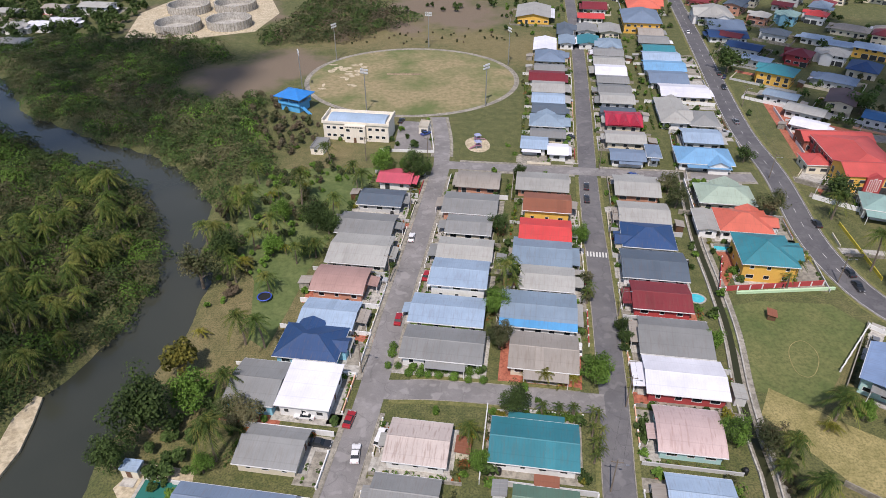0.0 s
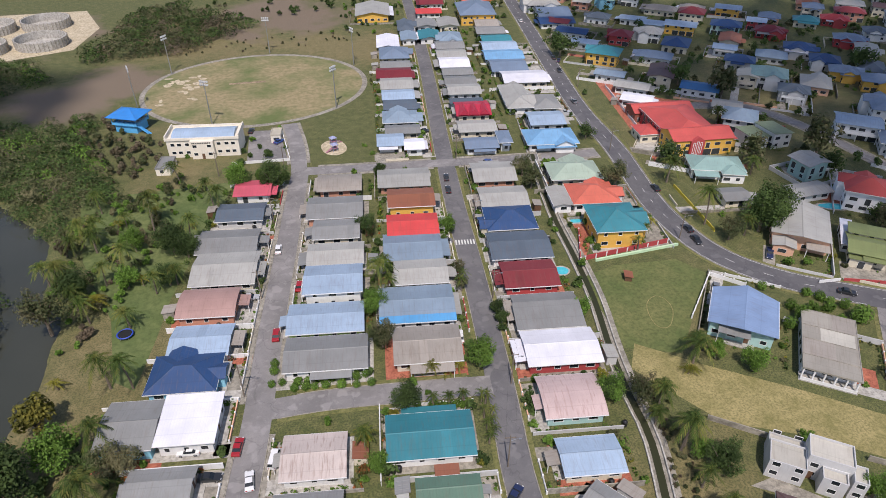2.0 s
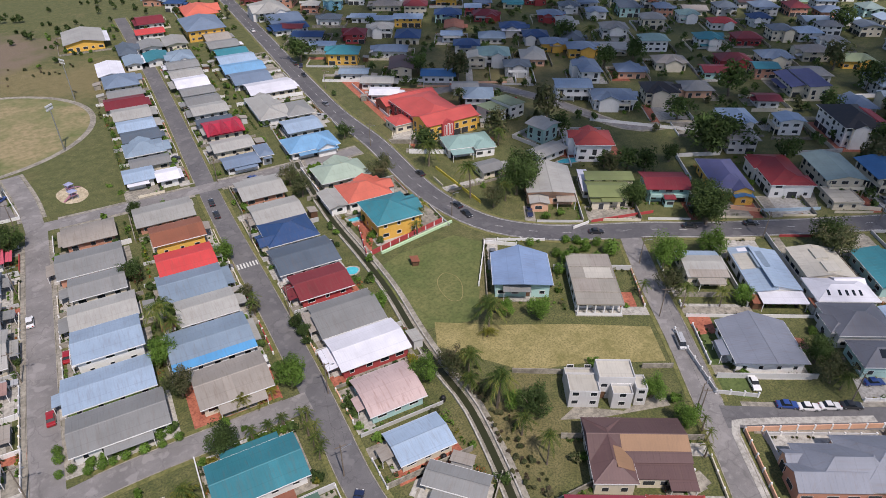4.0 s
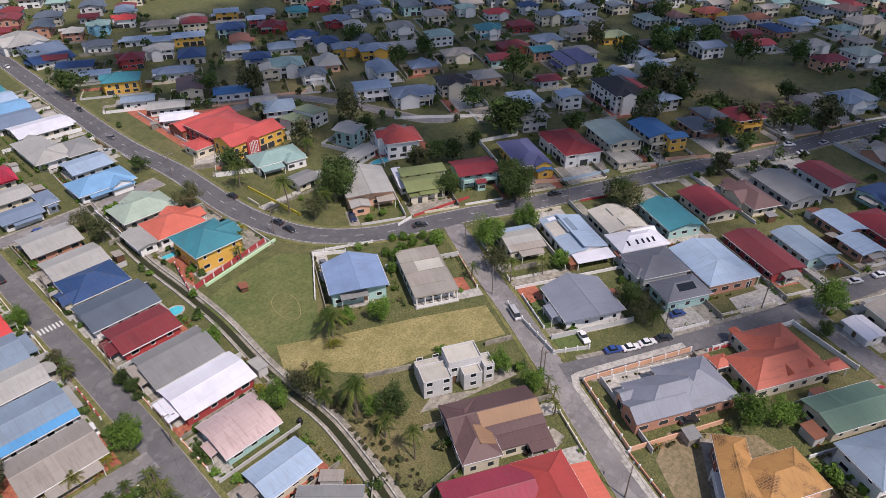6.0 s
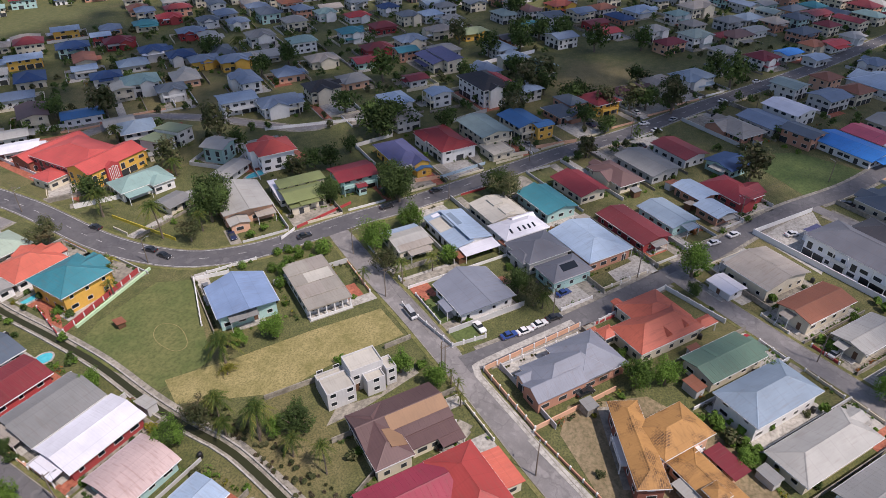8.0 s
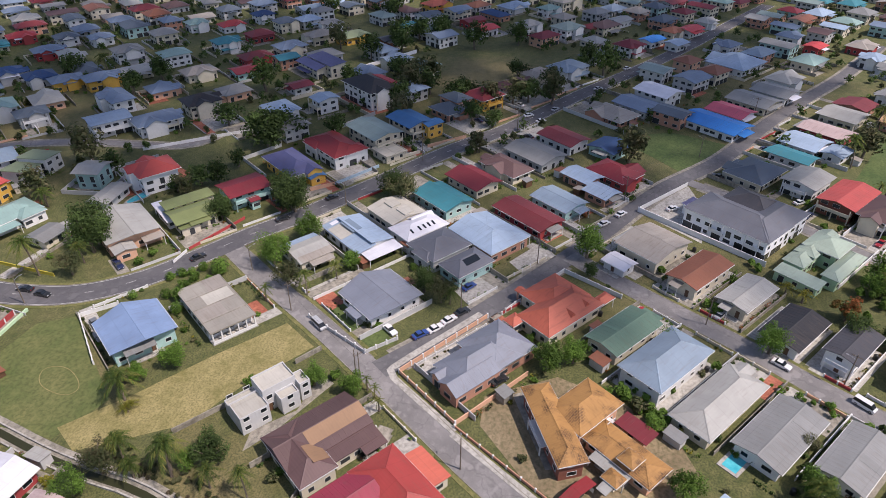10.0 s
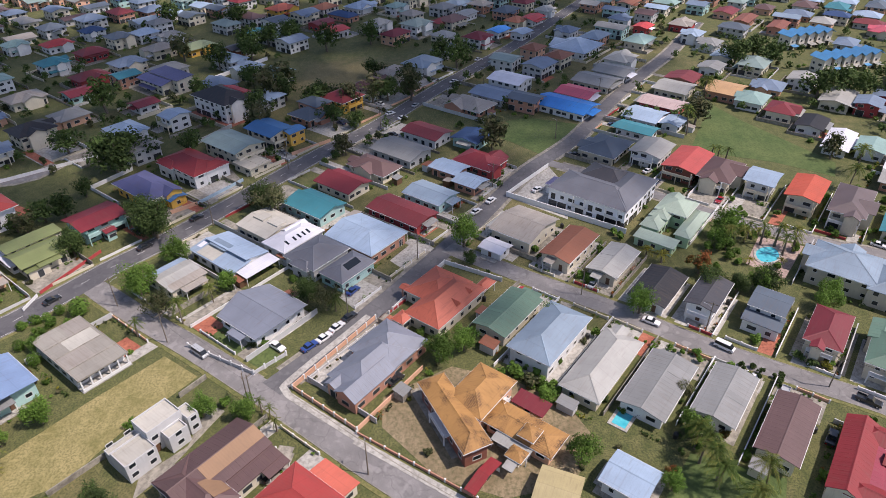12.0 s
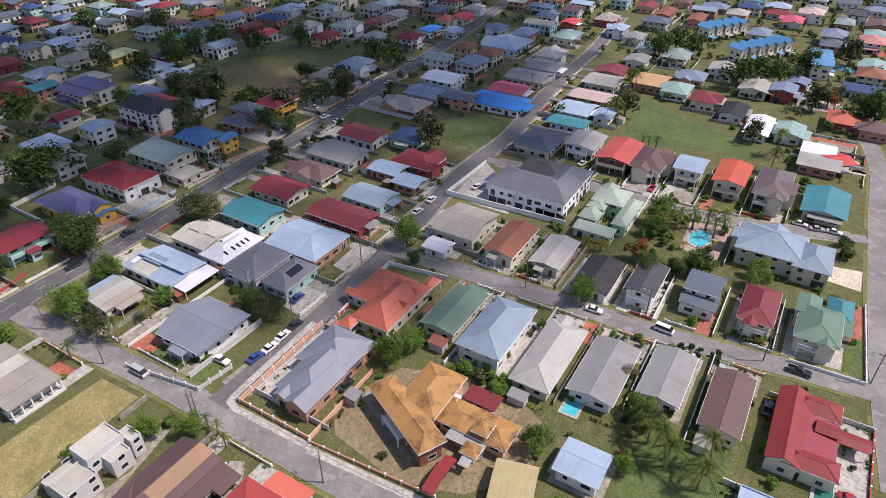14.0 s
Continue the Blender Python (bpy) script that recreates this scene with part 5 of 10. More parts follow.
STREETS.append(([(63.7, -92.1), (87.8, -106.9), (112.9, -123.9), (153.3, -152.2), (193.3, -180.0), (245.7, -203.7)], 6.0, ROAD_OLD))  # e
STREETS.append(([(160.5, 223.4), (184.4, 215.1), (195.2, 185.6), (200.7, 147.9), (213.1, 139.3)], 4.6, ROAD_OLD))  # back
STREETS.append(([(158.3, 492.5), (135.6, 353.8), (123.3, 282.1), (115.1, 230.0), (112.8, 193.6), (107.3, 157.6), (107.4, 137.5), (111.5, 122.7), (121.2, 110.6), (133.3, 102.0), (147.8, 92.8), (161.9, 82.2), (185.8, 66.8), (220.5, 45.3), (246.9, 26.2), (288.7, 1.8), (326.8, -22.3), (364.6, -45.3), (424.3, -78.4), (489.5, -114.9)], 8.4, ROAD_MAIN))  # main
LINES = []
for i, (pts, wide, mat) in enumerate(STREETS):
    line = smooth_line(pts)
    LINES.append((line, wide))
    ribbon("road", line, wide / 2, 0.03 + 0.005 * i, 0.2, mat, "dark asphalt road with pale kerbs" if mat is not ROAD_OLD else "worn and patched grey asphalt street", "road")


def on_other_road(x, y, i, extra=0.5):
    for j, (line, wide) in enumerate(LINES):
        if j != i:
            for (x0, y0), (x1, y1) in zip(line[:-1], line[1:]):
                ux, uy = x1 - x0, y1 - y0
                t = min(1, max(0, ((x - x0) * ux + (y - y0) * uy) / (ux * ux + uy * uy + 1e-9)))
                if math.hypot(x - x0 - t * ux, y - y0 - t * uy) < wide / 2 + extra:
                    return True
    return False


def run_along(i, off, half, z, material, name, label, category, extra=0.5):
    """A kerb or strip along street i, broken off where other streets join."""
    line, run = LINES[i][0], []
    sidel = offset_line(line, off)
    for k, p in enumerate(sidel + [None]):
        if p is not None and not on_other_road(*p, i, extra):
            run.append(line[k])
            continue
        if len(run) > 2:
            ribbon(name, run, half, z, 0.25, material, label, category, off=off)
        run = []


for i, (line, wide) in enumerate(LINES):
    for sgn in (-1, 1):
        run_along(i, sgn * (wide / 2 + 0.1), 0.09, 0.12, OLD_CONCRETE, "kerb", "weathered concrete kerb along the street", "kerb")
        run_along(i, sgn * (wide / 2 + 0.75), 0.5, 0.075, OLD_CONCRETE if i % 2 == 0 else LAWN, "verge", "narrow worn strip beside the street", "verge", 1.0)
ROAD_PAINT = paint("road_marking", (0.62, 0.62, 0.58), 0.8)
MAIN = len(LINES) - 1
line, wide = LINES[MAIN]
for sgn in (-1, 1):
    run_along(MAIN, sgn * (wide / 2 - 0.35), 0.06, 0.03 + 0.005 * MAIN + 0.008, ROAD_PAINT, "edge_line", "thin white painted edge line", "road marking", 0.1)
marks = Shape()
for k in range(0, len(line) - 1, 2):
    (x0, y0), (x1, y1) = line[k], line[k + 1]
    u = Vector((x1 - x0, y1 - y0)).normalized()
    n = Vector((-u.y, u.x)) * 0.06
    z = 0.03 + 0.005 * MAIN + 0.009
    marks.add([(x0 - n.x, y0 - n.y, z), (x0 + u.x * 2.6 - n.x, y0 + u.y * 2.6 - n.y, z), (x0 + u.x * 2.6 + n.x, y0 + u.y * 2.6 + n.y, z), (x0 + n.x, y0 + n.y, z)], [(0, 1, 2, 3)])
solid("centre_line", marks, [ROAD_PAINT], Matrix(), "broken white line along the main road", "road marking", kind="structure")


def crossing(x, y, turn, wide=6.0, n=7):
    s = Shape()
    for k in range(n):
        q = -wide / 2 + wide * (k + 0.25) / n
        s.box(q, q + wide / n * 0.5, -1.2, 1.2, 0, 0.012)
    return solid("zebra_crossing", s, [ROAD_PAINT], pose(x, y, 0.085, 0, 0, turn), "faded white zebra crossing on the asphalt", "zebra crossing", kind="structure")


crossing(43.2, 147.8, -8.3)

# ---- storm drain: concrete walls and dark water ----
DRAIN = smooth_line([(104.2, 301.8), (87.0, 221.1), (74.7, 162.6), (71.0, 133.8), (68.4, 115.2), (64.3, 97.1), (62.0, 83.6), (60.4, 70.7), (54.0, 51.2), (47.9, 36.9)])
ribbon("drain_bed", DRAIN, 1.5, 0.02, 0.3, OLD_CONCRETE, "stained concrete bed of a storm drain", "drain")
ribbon("drain_water", DRAIN, 0.75, 0.045, 0.1, DRAIN_WATER, "shallow dark water in the storm drain", "water")
ribbon("drain_wall", DRAIN, 0.16, 0.55, 0.8, CONCRETE, "pale concrete side wall of the storm drain", "wall", off=1.6)
ribbon("drain_wall", DRAIN, 0.16, 0.55, 0.8, CONCRETE, "pale concrete side wall of the storm drain", "wall", off=-1.6)
ribbon("drain_path", DRAIN[8:], 0.55, 0.08, 0.2, OLD_CONCRETE, "concrete strip beside the storm drain", "path", off=2.5)

# ---- the sports field ----
FX, FY, FR, FS = -14.0, 288.0, 47.0, 42.0


def oval(rx, ry, n=72, wob=0.0, cx=FX, cy=FY):
    return [(cx + rx * math.cos(math.tau * i / n) * (1 + wob * math.sin(5.0 * i)), cy + ry * math.sin(math.tau * i / n) * (1 + wob * math.cos(7.0 * i))) for i in range(n)]


PITCH, _t, _b = shader("worn_field_grass", 0.95)
_v = world_coords(_t)
_c = mixed(_t, ramp(_t, noise_tex(_t, _v, 0.035, 5, 0.6), [(0.36, (0, 0, 0)), (0.56, (1, 1, 1))]), (0.115, 0.145, 0.045), (0.31, 0.245, 0.135))
_c = mixed(_t, ramp(_t, noise_tex(_t, _v, 0.5, 5), [(0.4, (0, 0, 0)), (0.7, (0.6, 0.6, 0.6))]), _c, (0.10, 0.12, 0.035))
_t.links.new(_c, _b.inputs["Base Color"])
slab("sports_field", oval(FR, FS), 0.03, 0.2, PITCH, "oval grass sports field worn brown in the middle", "sports field")
track = [(FX + (FR + 0.9) * math.cos(math.tau * i / 90), FY + (FS + 0.9) * math.sin(math.tau * i / 90)) for i in range(91)]
ribbon("field_path", track, 1.1, 0.06, 0.2, OLD_CONCRETE, "grey path round the oval field", "path")
slab("cricket_strip", [(FX - 12, FY + 5), (FX + 4, FY + 4.6), (FX + 4, FY + 6.6), (FX - 12, FY + 7)], 0.045, 0.1, SOIL, "bare earth cricket strip", "cricket pitch")
for k in range(26):
    rnd = random.Random(k)
    cx, cy = FX - FR * rnd.uniform(0.45, 0.86), FY + FS * rnd.uniform(-0.3, 0.5)
    slab("bare_patch", oval(rnd.uniform(0.8, 2.4), rnd.uniform(0.7, 2.0), 11, 0.2, cx, cy), 0.04 + 0.0004 * k, 0.05, SAND, "bare sandy patch in the field grass", "bare patch")


def floodlight(x, y, turn, tall=17.0):
    ob = thing("floodlight_mast", pose(x, y, 0, 0, 0, turn), "tall grey floodlight mast with a bank of lamps", "floodlight", "floodlights")
    part("mast", Shape().tube([(0, 0, -0.2), (0, 0, tall * 0.5), (0, 0, tall)], [0.26, 0.2, 0.13], 8), STEEL, ob)
    rack = part("rack", Shape().box(-1.7, 1.7, -0.1, 0.1, tall - 0.1, tall).box(-1.7, 1.7, -0.1, 0.1, tall - 1.3, tall - 1.2).box(-0.1, 0.1, -0.1, 0.1, tall - 1.2, tall - 0.1), STEEL, ob)
    for q in (-1.4, -0.47, 0.47, 1.4):
        for z in (tall + 0.1, tall - 1.1):
            part("lamp", Shape().box(q - 0.33, q + 0.33, -0.28, 0.12, z, z + 0.6), LAMP_GLASS, rack)
    return ob


for x, y in ((-61.8, 273.9), (-52.1, 313.8), (-7.1, 333.7), (17.8, 255.4), (-31.3, 250.4), (31.6, 306.4)):
    floodlight(x, y, math.degrees(math.atan2(FY - y, FX - x)) + 90)


def clubhouse(x, y, turn, w, d, h):
    """Long cream two-storey building with a blue curved roof and a projecting bay."""
    ob = thing("clubhouse", pose(x, y, 0, 0, 0, turn), "cream two-storey clubhouse with a curved blue roof", "building")
    wall = part("wall", Shape().box(-w / 2, w / 2, -d / 2, d / 2, 0, h).box(-w * 0.16, w * 0.16, -d / 2 - 1.8, -d / 2, 0, h).box(-w / 2 - 0.4, w / 2 + 0.4, -d / 2 - 0.4, -d / 2, h, h + 0.9).box(
        -w / 2 - 0.4, w / 2 + 0.4, d / 2, d / 2 + 0.4, h, h + 0.9).box(-w / 2 - 0.4, -w / 2, -d / 2, d / 2, h, h + 1.6).box(w / 2, w / 2 + 0.4, -d / 2, d / 2, h, h + 1.6), WALL["sand"], ob)
    arc = [(d * 0.42 * t, h + 0.3 + 1.1 * (1 - t * t)) for t in (-1, -0.6, -0.2, 0.2, 0.6, 1)]
    part("roof", Shape().prism(arc + [(d * 0.42, h), (-d * 0.42, h)], -w / 2 + 1.5, w / 2 - 1.5), ROOF["ltblue"], ob, "pale blue curved roof")
    for z in (1.9, 4.9):
        for q in (-0.42, -0.33, -0.22, -0.1, 0.1, 0.22, 0.33, 0.42):
            off = -d / 2 - (1.8 if abs(q) < 0.16 else 0)
            wm, pm = WINDOWS[0]
            part("pane", pm, None, part("window", wm, None, ob, at=pose(q * w, off, z)))
    part("door", DOOR, None, ob, at=pose(0, -d / 2 - 1.8, 1.05))
    sign = Shape()
    for q in range(11):
        sign.box(-3.3 + q * 0.6, -2.9 + q * 0.6, -d / 2 - 1.86, -d / 2 - 1.8, h - 0.75, h - 0.3)
    part("sign", sign, PLASTIC, ob, "row of dark sign letters as plain bars")
    return ob


clubhouse(-31.6, 227.6, -8.3, 24.8, 10.9, 6.6)
slab("car_park", [(-18.0, 215.2), (-4.1, 213.2), (-5.8, 238.8), (-17.1, 240.6)], 0.05, 0.2, ROAD_OLD, "worn asphalt car park beside the clubhouse", "car park")
plot_wall(-23.0, 213.3, -3.2, 211.8, 1.0, WALL["white"], "white balustrade wall along the car park")
plot_wall(-3.2, 211.8, -5.3, 240.5, 1.0, WALL["white"], "white balustrade wall along the car park")
house(-7.0, 230.7, -8.3, 3.8, 6.3, 3, "flat", "cream", "sand", "s", 1, "park buildings")
house(-44.7, 214.9, -8.3, 5.0, 8.8, 2.6, "flat", "grey", "sand", "s", 1, "park buildings")


def pavilion(x, y, turn):
    """Blue two-storey viewing stand: open upper floor under a hipped roof, stairs at the side."""
    ob = thing("viewing_pavilion", pose(x, y, 0, 0, 0, turn), "bright blue two-storey viewing stand with a hipped roof", "pavilion")
    blue, deep = paint("pavilion_blue", (0.10, 0.42, 0.75), 0.6), ROOF["bluebright"]
    part("wall", Shape().box(-4.5, 4.5, -3.6, 3.6, 0, 3.0).box(-5.2, 5.2, -4.3, 4.3, 3.0, 3.25), blue, ob)
    for px in (-5.0, 0, 5.0):
        for py in (-4.1, 4.1):
            part("column", Shape().box(px - 0.14, px + 0.14, py - 0.14, py + 0.14, 3.25, 6.2), blue, ob)
    rail = Shape()
    for py in (-4.2, 4.2):
        rail.box(-5.1, 5.1, py - 0.05, py + 0.05, 4.1, 4.22).box(-5.1, 5.1, py - 0.03, py + 0.03, 3.25, 3.9)
    for px in (-5.1, 5.1):
        rail.box(px - 0.05, px + 0.05, -4.15, 4.15, 4.1, 4.22).box(px - 0.03, px + 0.03, -4.15, 4.15, 3.25, 3.9)
    part("railing", rail, blue, ob)
    part("seating", Shape().box(-4.5, 4.5, -1, 3.6, 3.25, 3.6).box(-4.5, 4.5, 0.6, 3.6, 3.6, 4.0).box(-4.5, 4.5, 2.2, 3.6, 4.0, 4.4), CONCRETE, ob)
    s, prof, caps = roof_shape("hip", 13.0, 11.0, 6.3, 2.2, False)
    top = part("roof", s, deep, ob, "bright blue hipped sheet roof")
    for c in caps:
        part("ridge_cap", c, deep, top)
    st = Shape()
    for k in range(12):
        st.box(5.4 + 0.35 * k, 5.75 + 0.35 * k, -3.9, -2.4, 2.8 - 0.25 * k - 0.1, 3.0 - 0.25 * k)
    part("stairs", st, blue, ob)
    return ob


pavilion(-61.0, 253.6, -25)

# playground
slab("play_area", oval(4.6, 6.6, 20, 0.05, 12.9, 218.7), 0.05, 0.2, SAND, "pale sand play area", "play area")


def play_frame(x, y, turn):
    ob = thing("climbing_frame", pose(x, y, 0, 0, 0, turn), "faded pink and lilac climbing frame with slide", "play equipment", "play equipment")
    red, blue = paint("play_red", (0.36, 0.16, 0.20), 0.5), paint("play_blue", (0.30, 0.32, 0.48), 0.5)
    for px in (-0.9, 0.9):
        for py in (-0.9, 0.9):
            part("post", Shape().tube([(px, py, 0), (px, py, 2.6)], [0.07, 0.07], 6), blue, ob)
    part("platform", Shape().box(-1, 1, -1, 1, 1.25, 1.35), red, ob)
    part("canopy", Shape().add([(-1.2, -1.2, 2.6), (1.2, -1.2, 2.6), (1.2, 1.2, 2.6), (-1.2, 1.2, 2.6), (0, 0, 3.3)], [(3, 2, 1, 0), (0, 1, 4), (1, 2, 4), (2, 3, 4), (3, 0, 4)]), blue, ob)
    part("slide", Shape().add([(1, -0.4, 1.35), (1, 0.4, 1.35), (3.4, 0.4, 0.2), (3.4, -0.4, 0.2), (1, -0.4, 1.22), (1, 0.4, 1.22), (3.4, 0.4, 0.08), (3.4, -0.4, 0.08)],
                              [(0, 3, 2, 1), (4, 5, 6, 7), (0, 4, 7, 3), (1, 2, 6, 5), (3, 7, 6, 2), (0, 1, 5, 4)]), red, ob)
    return ob


play_frame(13.0, 221.6, 20)
play_frame(12.9, 215.9, 200)

# ---- round concrete tanks of the water works ----
def round_tank(x, y, rad, tall):
    s = Shape()
    n = 40
    o, i_ = [(rad * math.cos(math.tau * k / n), rad * math.sin(math.tau * k / n)) for k in range(n)], [((rad - 0.6) * math.cos(math.tau * k / n), (rad - 0.6) * math.sin(math.tau * k / n)) for k in range(n)]
    v = [(*p, 0) for p in o] + [(*p, tall) for p in o] + [(*p, tall) for p in i_] + [(*p, 0.4) for p in i_]
    f = [(a + k, a + (k + 1) % n, a + n + (k + 1) % n, a + n + k) for a in (0, n, 2 * n) for k in range(n)] + [tuple(range(3 * n, 4 * n))]
    ob = thing("concrete_tank", pose(x, y, 0), "round open-topped grey concrete treatment tank", "tank", "treatment tanks")
    part("shell", s.add(v, f), CONCRETE, ob)
    ring = Shape()
    for k in range(n):
        a = math.tau * k / n
        ring.box(*sorted((rad * math.cos(a) * 1.01, rad * math.cos(a) * 1.01 + 0.25)), *sorted((rad * math.sin(a) * 1.01, rad * math.sin(a) * 1.01 + 0.25)), 0, tall + 0.3)
    part("buttress", ring, OLD_CONCRETE, ob)
    return ob


slab("works_yard", [(-172, 352), (-140, 348), (-104, 362), (-98, 400), (-112, 440), (-170, 440), (-182, 400)], 0.05, 0.2, SAND, "bare sandy yard of the water works", "yard")
round_tank(-147.7, 367.3, 12.4, 4.5)
round_tank(-120.9, 373.6, 12.4, 4.5)
round_tank(-153.8, 405.1, 12.4, 4.5)
round_tank(-126.9, 410.0, 12.4, 4.5)
ribbon("track", smooth_line([(-210.3, 381.4), (-227.3, 426.0), (-240.5, 463.6)]), 3, 0.05, 0.2, OLD_CONCRETE, "pale concrete track", "road")

# ---- open plots ----
slab("meadow", [(-69.4, 199.6), (-18.5, 200.5), (-24.0, 185.5), (-28.9, 171.3), (-34.0, 152.7), (-36.8, 140.5), (-38.6, 126.2), (-41.4, 109.8), (-46.3, 113.7), (-50.2, 135.6), (-61.9, 163.4)], 0.022, 0.1, MEADOW, "rough green meadow behind houses", "grass")
slab("dry_plot", [(66.0, 90.2), (77.4, 71.9), (89.8, 65.8), (105.3, 55.1), (112.0, 64.9), (97.9, 76.5), (82.8, 87.4), (70.6, 97.6)], 0.035, 0.1, DRY_GRASS, "rough dry grass on an empty plot", "grass")
slab("grass_plot", [(69.6, 124.3), (80.1, 127.2), (97.9, 125.8), (103.0, 117.6), (90.3, 104.0), (79.9, 92.0), (67.9, 96.6), (68.3, 114.4)], 0.03, 0.1, FIELD_LAWN, "mown grass on an open plot", "grass")
slab("lawn", [(116.8, 58.3), (106.1, 42.8), (110.7, 36.8), (123.6, 48.9), (124.2, 54.3)], 0.04, 0.1, GREEN_LAWN, "trimmed front lawn", "lawn")
slab("playing_green", [(222.6, -94.4), (211.9, -121.6), (200.3, -137.9), (210.9, -143.6), (251.4, -124.5), (269.1, -118.5)], 0.04, 0.1, GREEN_LAWN, "large mown green field", "grass")
slab("grass_plot", [(245.5, -14.6), (218.7, -38.2), (246.2, -60.3), (255.0, -36.7)], 0.04, 0.1, GREEN_LAWN, "green grass on an empty plot", "grass")
slab("rear_lawn", [(69.9, -38.9), (65.2, -59.7), (77.2, -65.7), (83.3, -49.3)], 0.04, 0.1, GREEN_LAWN, "shaded grass behind houses", "lawn")
slab("earth_yard", [(102.6, 6.5), (108.0, -2.4), (103.2, -16.8), (95.0, -27.5), (86.5, -31.4), (76.1, -24.7), (73.4, -11.8), (78.0, 1.0), (90.4, 12.4), (98.6, 12.8)], 0.037, 0.1, TRODDEN, "trodden brown earth and dry weeds round a large house", "yard")
# grey strip laid in place of the large house's shade on dirt and concrete
slab("concrete_apron", [(100.5, 6.9), (82.3, -1.9), (83.2, -4.4), (101.9, 4.4)], 0.05, 0.1, OLD_CONCRETE, "grey strip for house shade over dirt and concrete", "paving")
slab("house_yard", [(105.0, 32.9), (99.9, 23.8), (121.6, 12.2), (122.2, 17.7)], 0.045, 0.1, CONCRETE, "pale concrete yard inside the wall", "paving")
cx, cy = 82.4, 106.6
turned = [(3.1 * math.cos(math.tau * k / 40) * (1 + 0.06 * math.sin(3 * math.tau * k / 40)), 6.2 * math.sin(math.tau * k / 40)) for k in range(41)]
ribbon("worn_ring", [(cx + 0.92 * u + 0.39 * v, cy - 0.39 * u + 0.92 * v) for u, v in turned], 0.085, 0.045, 0.05, DRY_GRASS, "thin pale ring worn into the grass", "path")


def animal_shed(x, y, turn):
    ob = thing("small_shed", pose(x, y, 0, 0, 0, turn), "small timber shed with a rusty red sheet roof", "shed")
    part("wall", Shape().box(-1.2, 1.2, -0.9, 0.9, 0, 1.5), TIMBER, ob)
    part("roof", Shape().prism([(-1.2, 1.45), (1.2, 1.75), (1.2, 1.85), (-1.2, 1.55)], -1.5, 1.5), ROOF["rust"], ob)
    return ob


animal_shed(80.7, 120.8, 70)
plot_wall(73.2, 131.4, 99.8, 133.7, 1.5, WALL["redw"], "long red garden wall with white pillars")
plot_wall(75.8, 130.2, 102.0, 131.8, 0.7, WALL["mintw"], "low pale green retaining wall", posts=False, thick=0.5)
plot_wall(71.5, 130.9, 77.1, 144.9, 1.3, WALL["redw"], "red garden wall with white pillars")
slab("terrace", [(77.1, 151.3), (82.9, 149.8), (81.9, 144.1), (74.1, 132.8), (72.3, 131.8), (77.1, 144.9)], 0.05, 0.1, TERRACOTTA, "terracotta terrace round a pool", "paving")
plot_wall(88.6, 102.4, 102.7, 117.0, 1.1, WALL["white"], "white post and rail fence")
plot_wall(102.7, 117.0, 109.1, 110.4, 1.1, WALL["white"], "white post and rail fence")
plot_wall(74.4, 73.4, 86.7, 63.7, 1.4, OLD_CONCRETE, "weathered concrete block wall beside dry grass", posts=False)
plot_wall(98.9, 57.0, 104.7, 52.9, 1.4, OLD_CONCRETE, "weathered concrete block wall beside dry grass", posts=False)
plot_wall(115.2, 60.3, 105.8, 42.5, 1.0, WALL["ltgrey"], "low grey wall with pillars round a lawn")
plot_wall(105.8, 42.5, 112.1, 36.4, 1.0, WALL["ltgrey"], "low grey wall with pillars round a lawn")
plot_wall(101.4, 32.9, 89.3, 17.4, 1.1, WALL["peach"], "peach garden wall with pale pillars")
plot_wall(101.4, 32.9, 125.0, 16.5, 1.3, WALL["peach"], "peach garden wall with pale pillars")
plot_wall(89.3, 17.4, 107.1, 4.3, 1.3, WALL["peach"], "peach garden wall with pale pillars", posts=False)
plot_wall(88.7, 17.4, 73.2, -6.5, 0.7, WALL["brick"], "low terracotta garden wall with small lamps")
plot_wall(128.1, 12.4, 149.0, -1.0, 1.3, WALL["white"], "white ornamental garden wall with pillars")
plot_wall(149.0, -1.0, 140.5, -16.4, 1.3, WALL["white"], "white ornamental garden wall with pillars")
plot_wall(302.1, 109.6, 334.0, 89.4, 1.8, WALL["brightwhite"], "long white boundary wall", posts=False)
plot_wall(225.0, 120.3, 193.4, 159.7, 1.2, WALL["white"], "white boundary wall with pillars")
plot_wall(187.7, -21.8, 164.0, -55.9, 1.8, WALL["brightwhite"], "white boundary wall round a large house", posts=False)
plot_wall(187.7, -21.8, 209.1, -38.8, 1.5, WALL["white"], "white boundary wall with pillars")
slab("house_yard", [(187.7, -21.8), (172.7, -39.9), (191.2, -43.6), (209.1, -39.2)], 0.05, 0.1, CONCRETE, "pale concrete yard of a large white house", "paving")
plot_wall(116.3, 135.5, 118.8, 163.0, 1.0, paint("wall_yellow", (0.62, 0.50, 0.06), 0.8), "yellow garden wall along the road")
plot_wall(127.5, 196.5, 136.2, 251.0, 1.2, WALL["white"], "white pillared wall in front of red buildings")
slab("forecourt", [(121.9, 180.7), (134.9, 258.6), (141.1, 254.4), (130.8, 191.3)], 0.05, 0.1, TERRACOTTA, "pinkish paved forecourt", "paving")
slab("forecourt", [(134.3, 27.0), (126.7, 20.1), (141.2, 12.7), (145.8, 19.0)], 0.05, 0.1, CONCRETE, "patterned grey paved forecourt", "paving")
slab("forecourt", [(150.7, 14.5), (144.7, 8.9), (156.4, 1.6), (163.0, 6.5)], 0.05, 0.1, CONCRETE, "pale concrete forecourt", "paving")
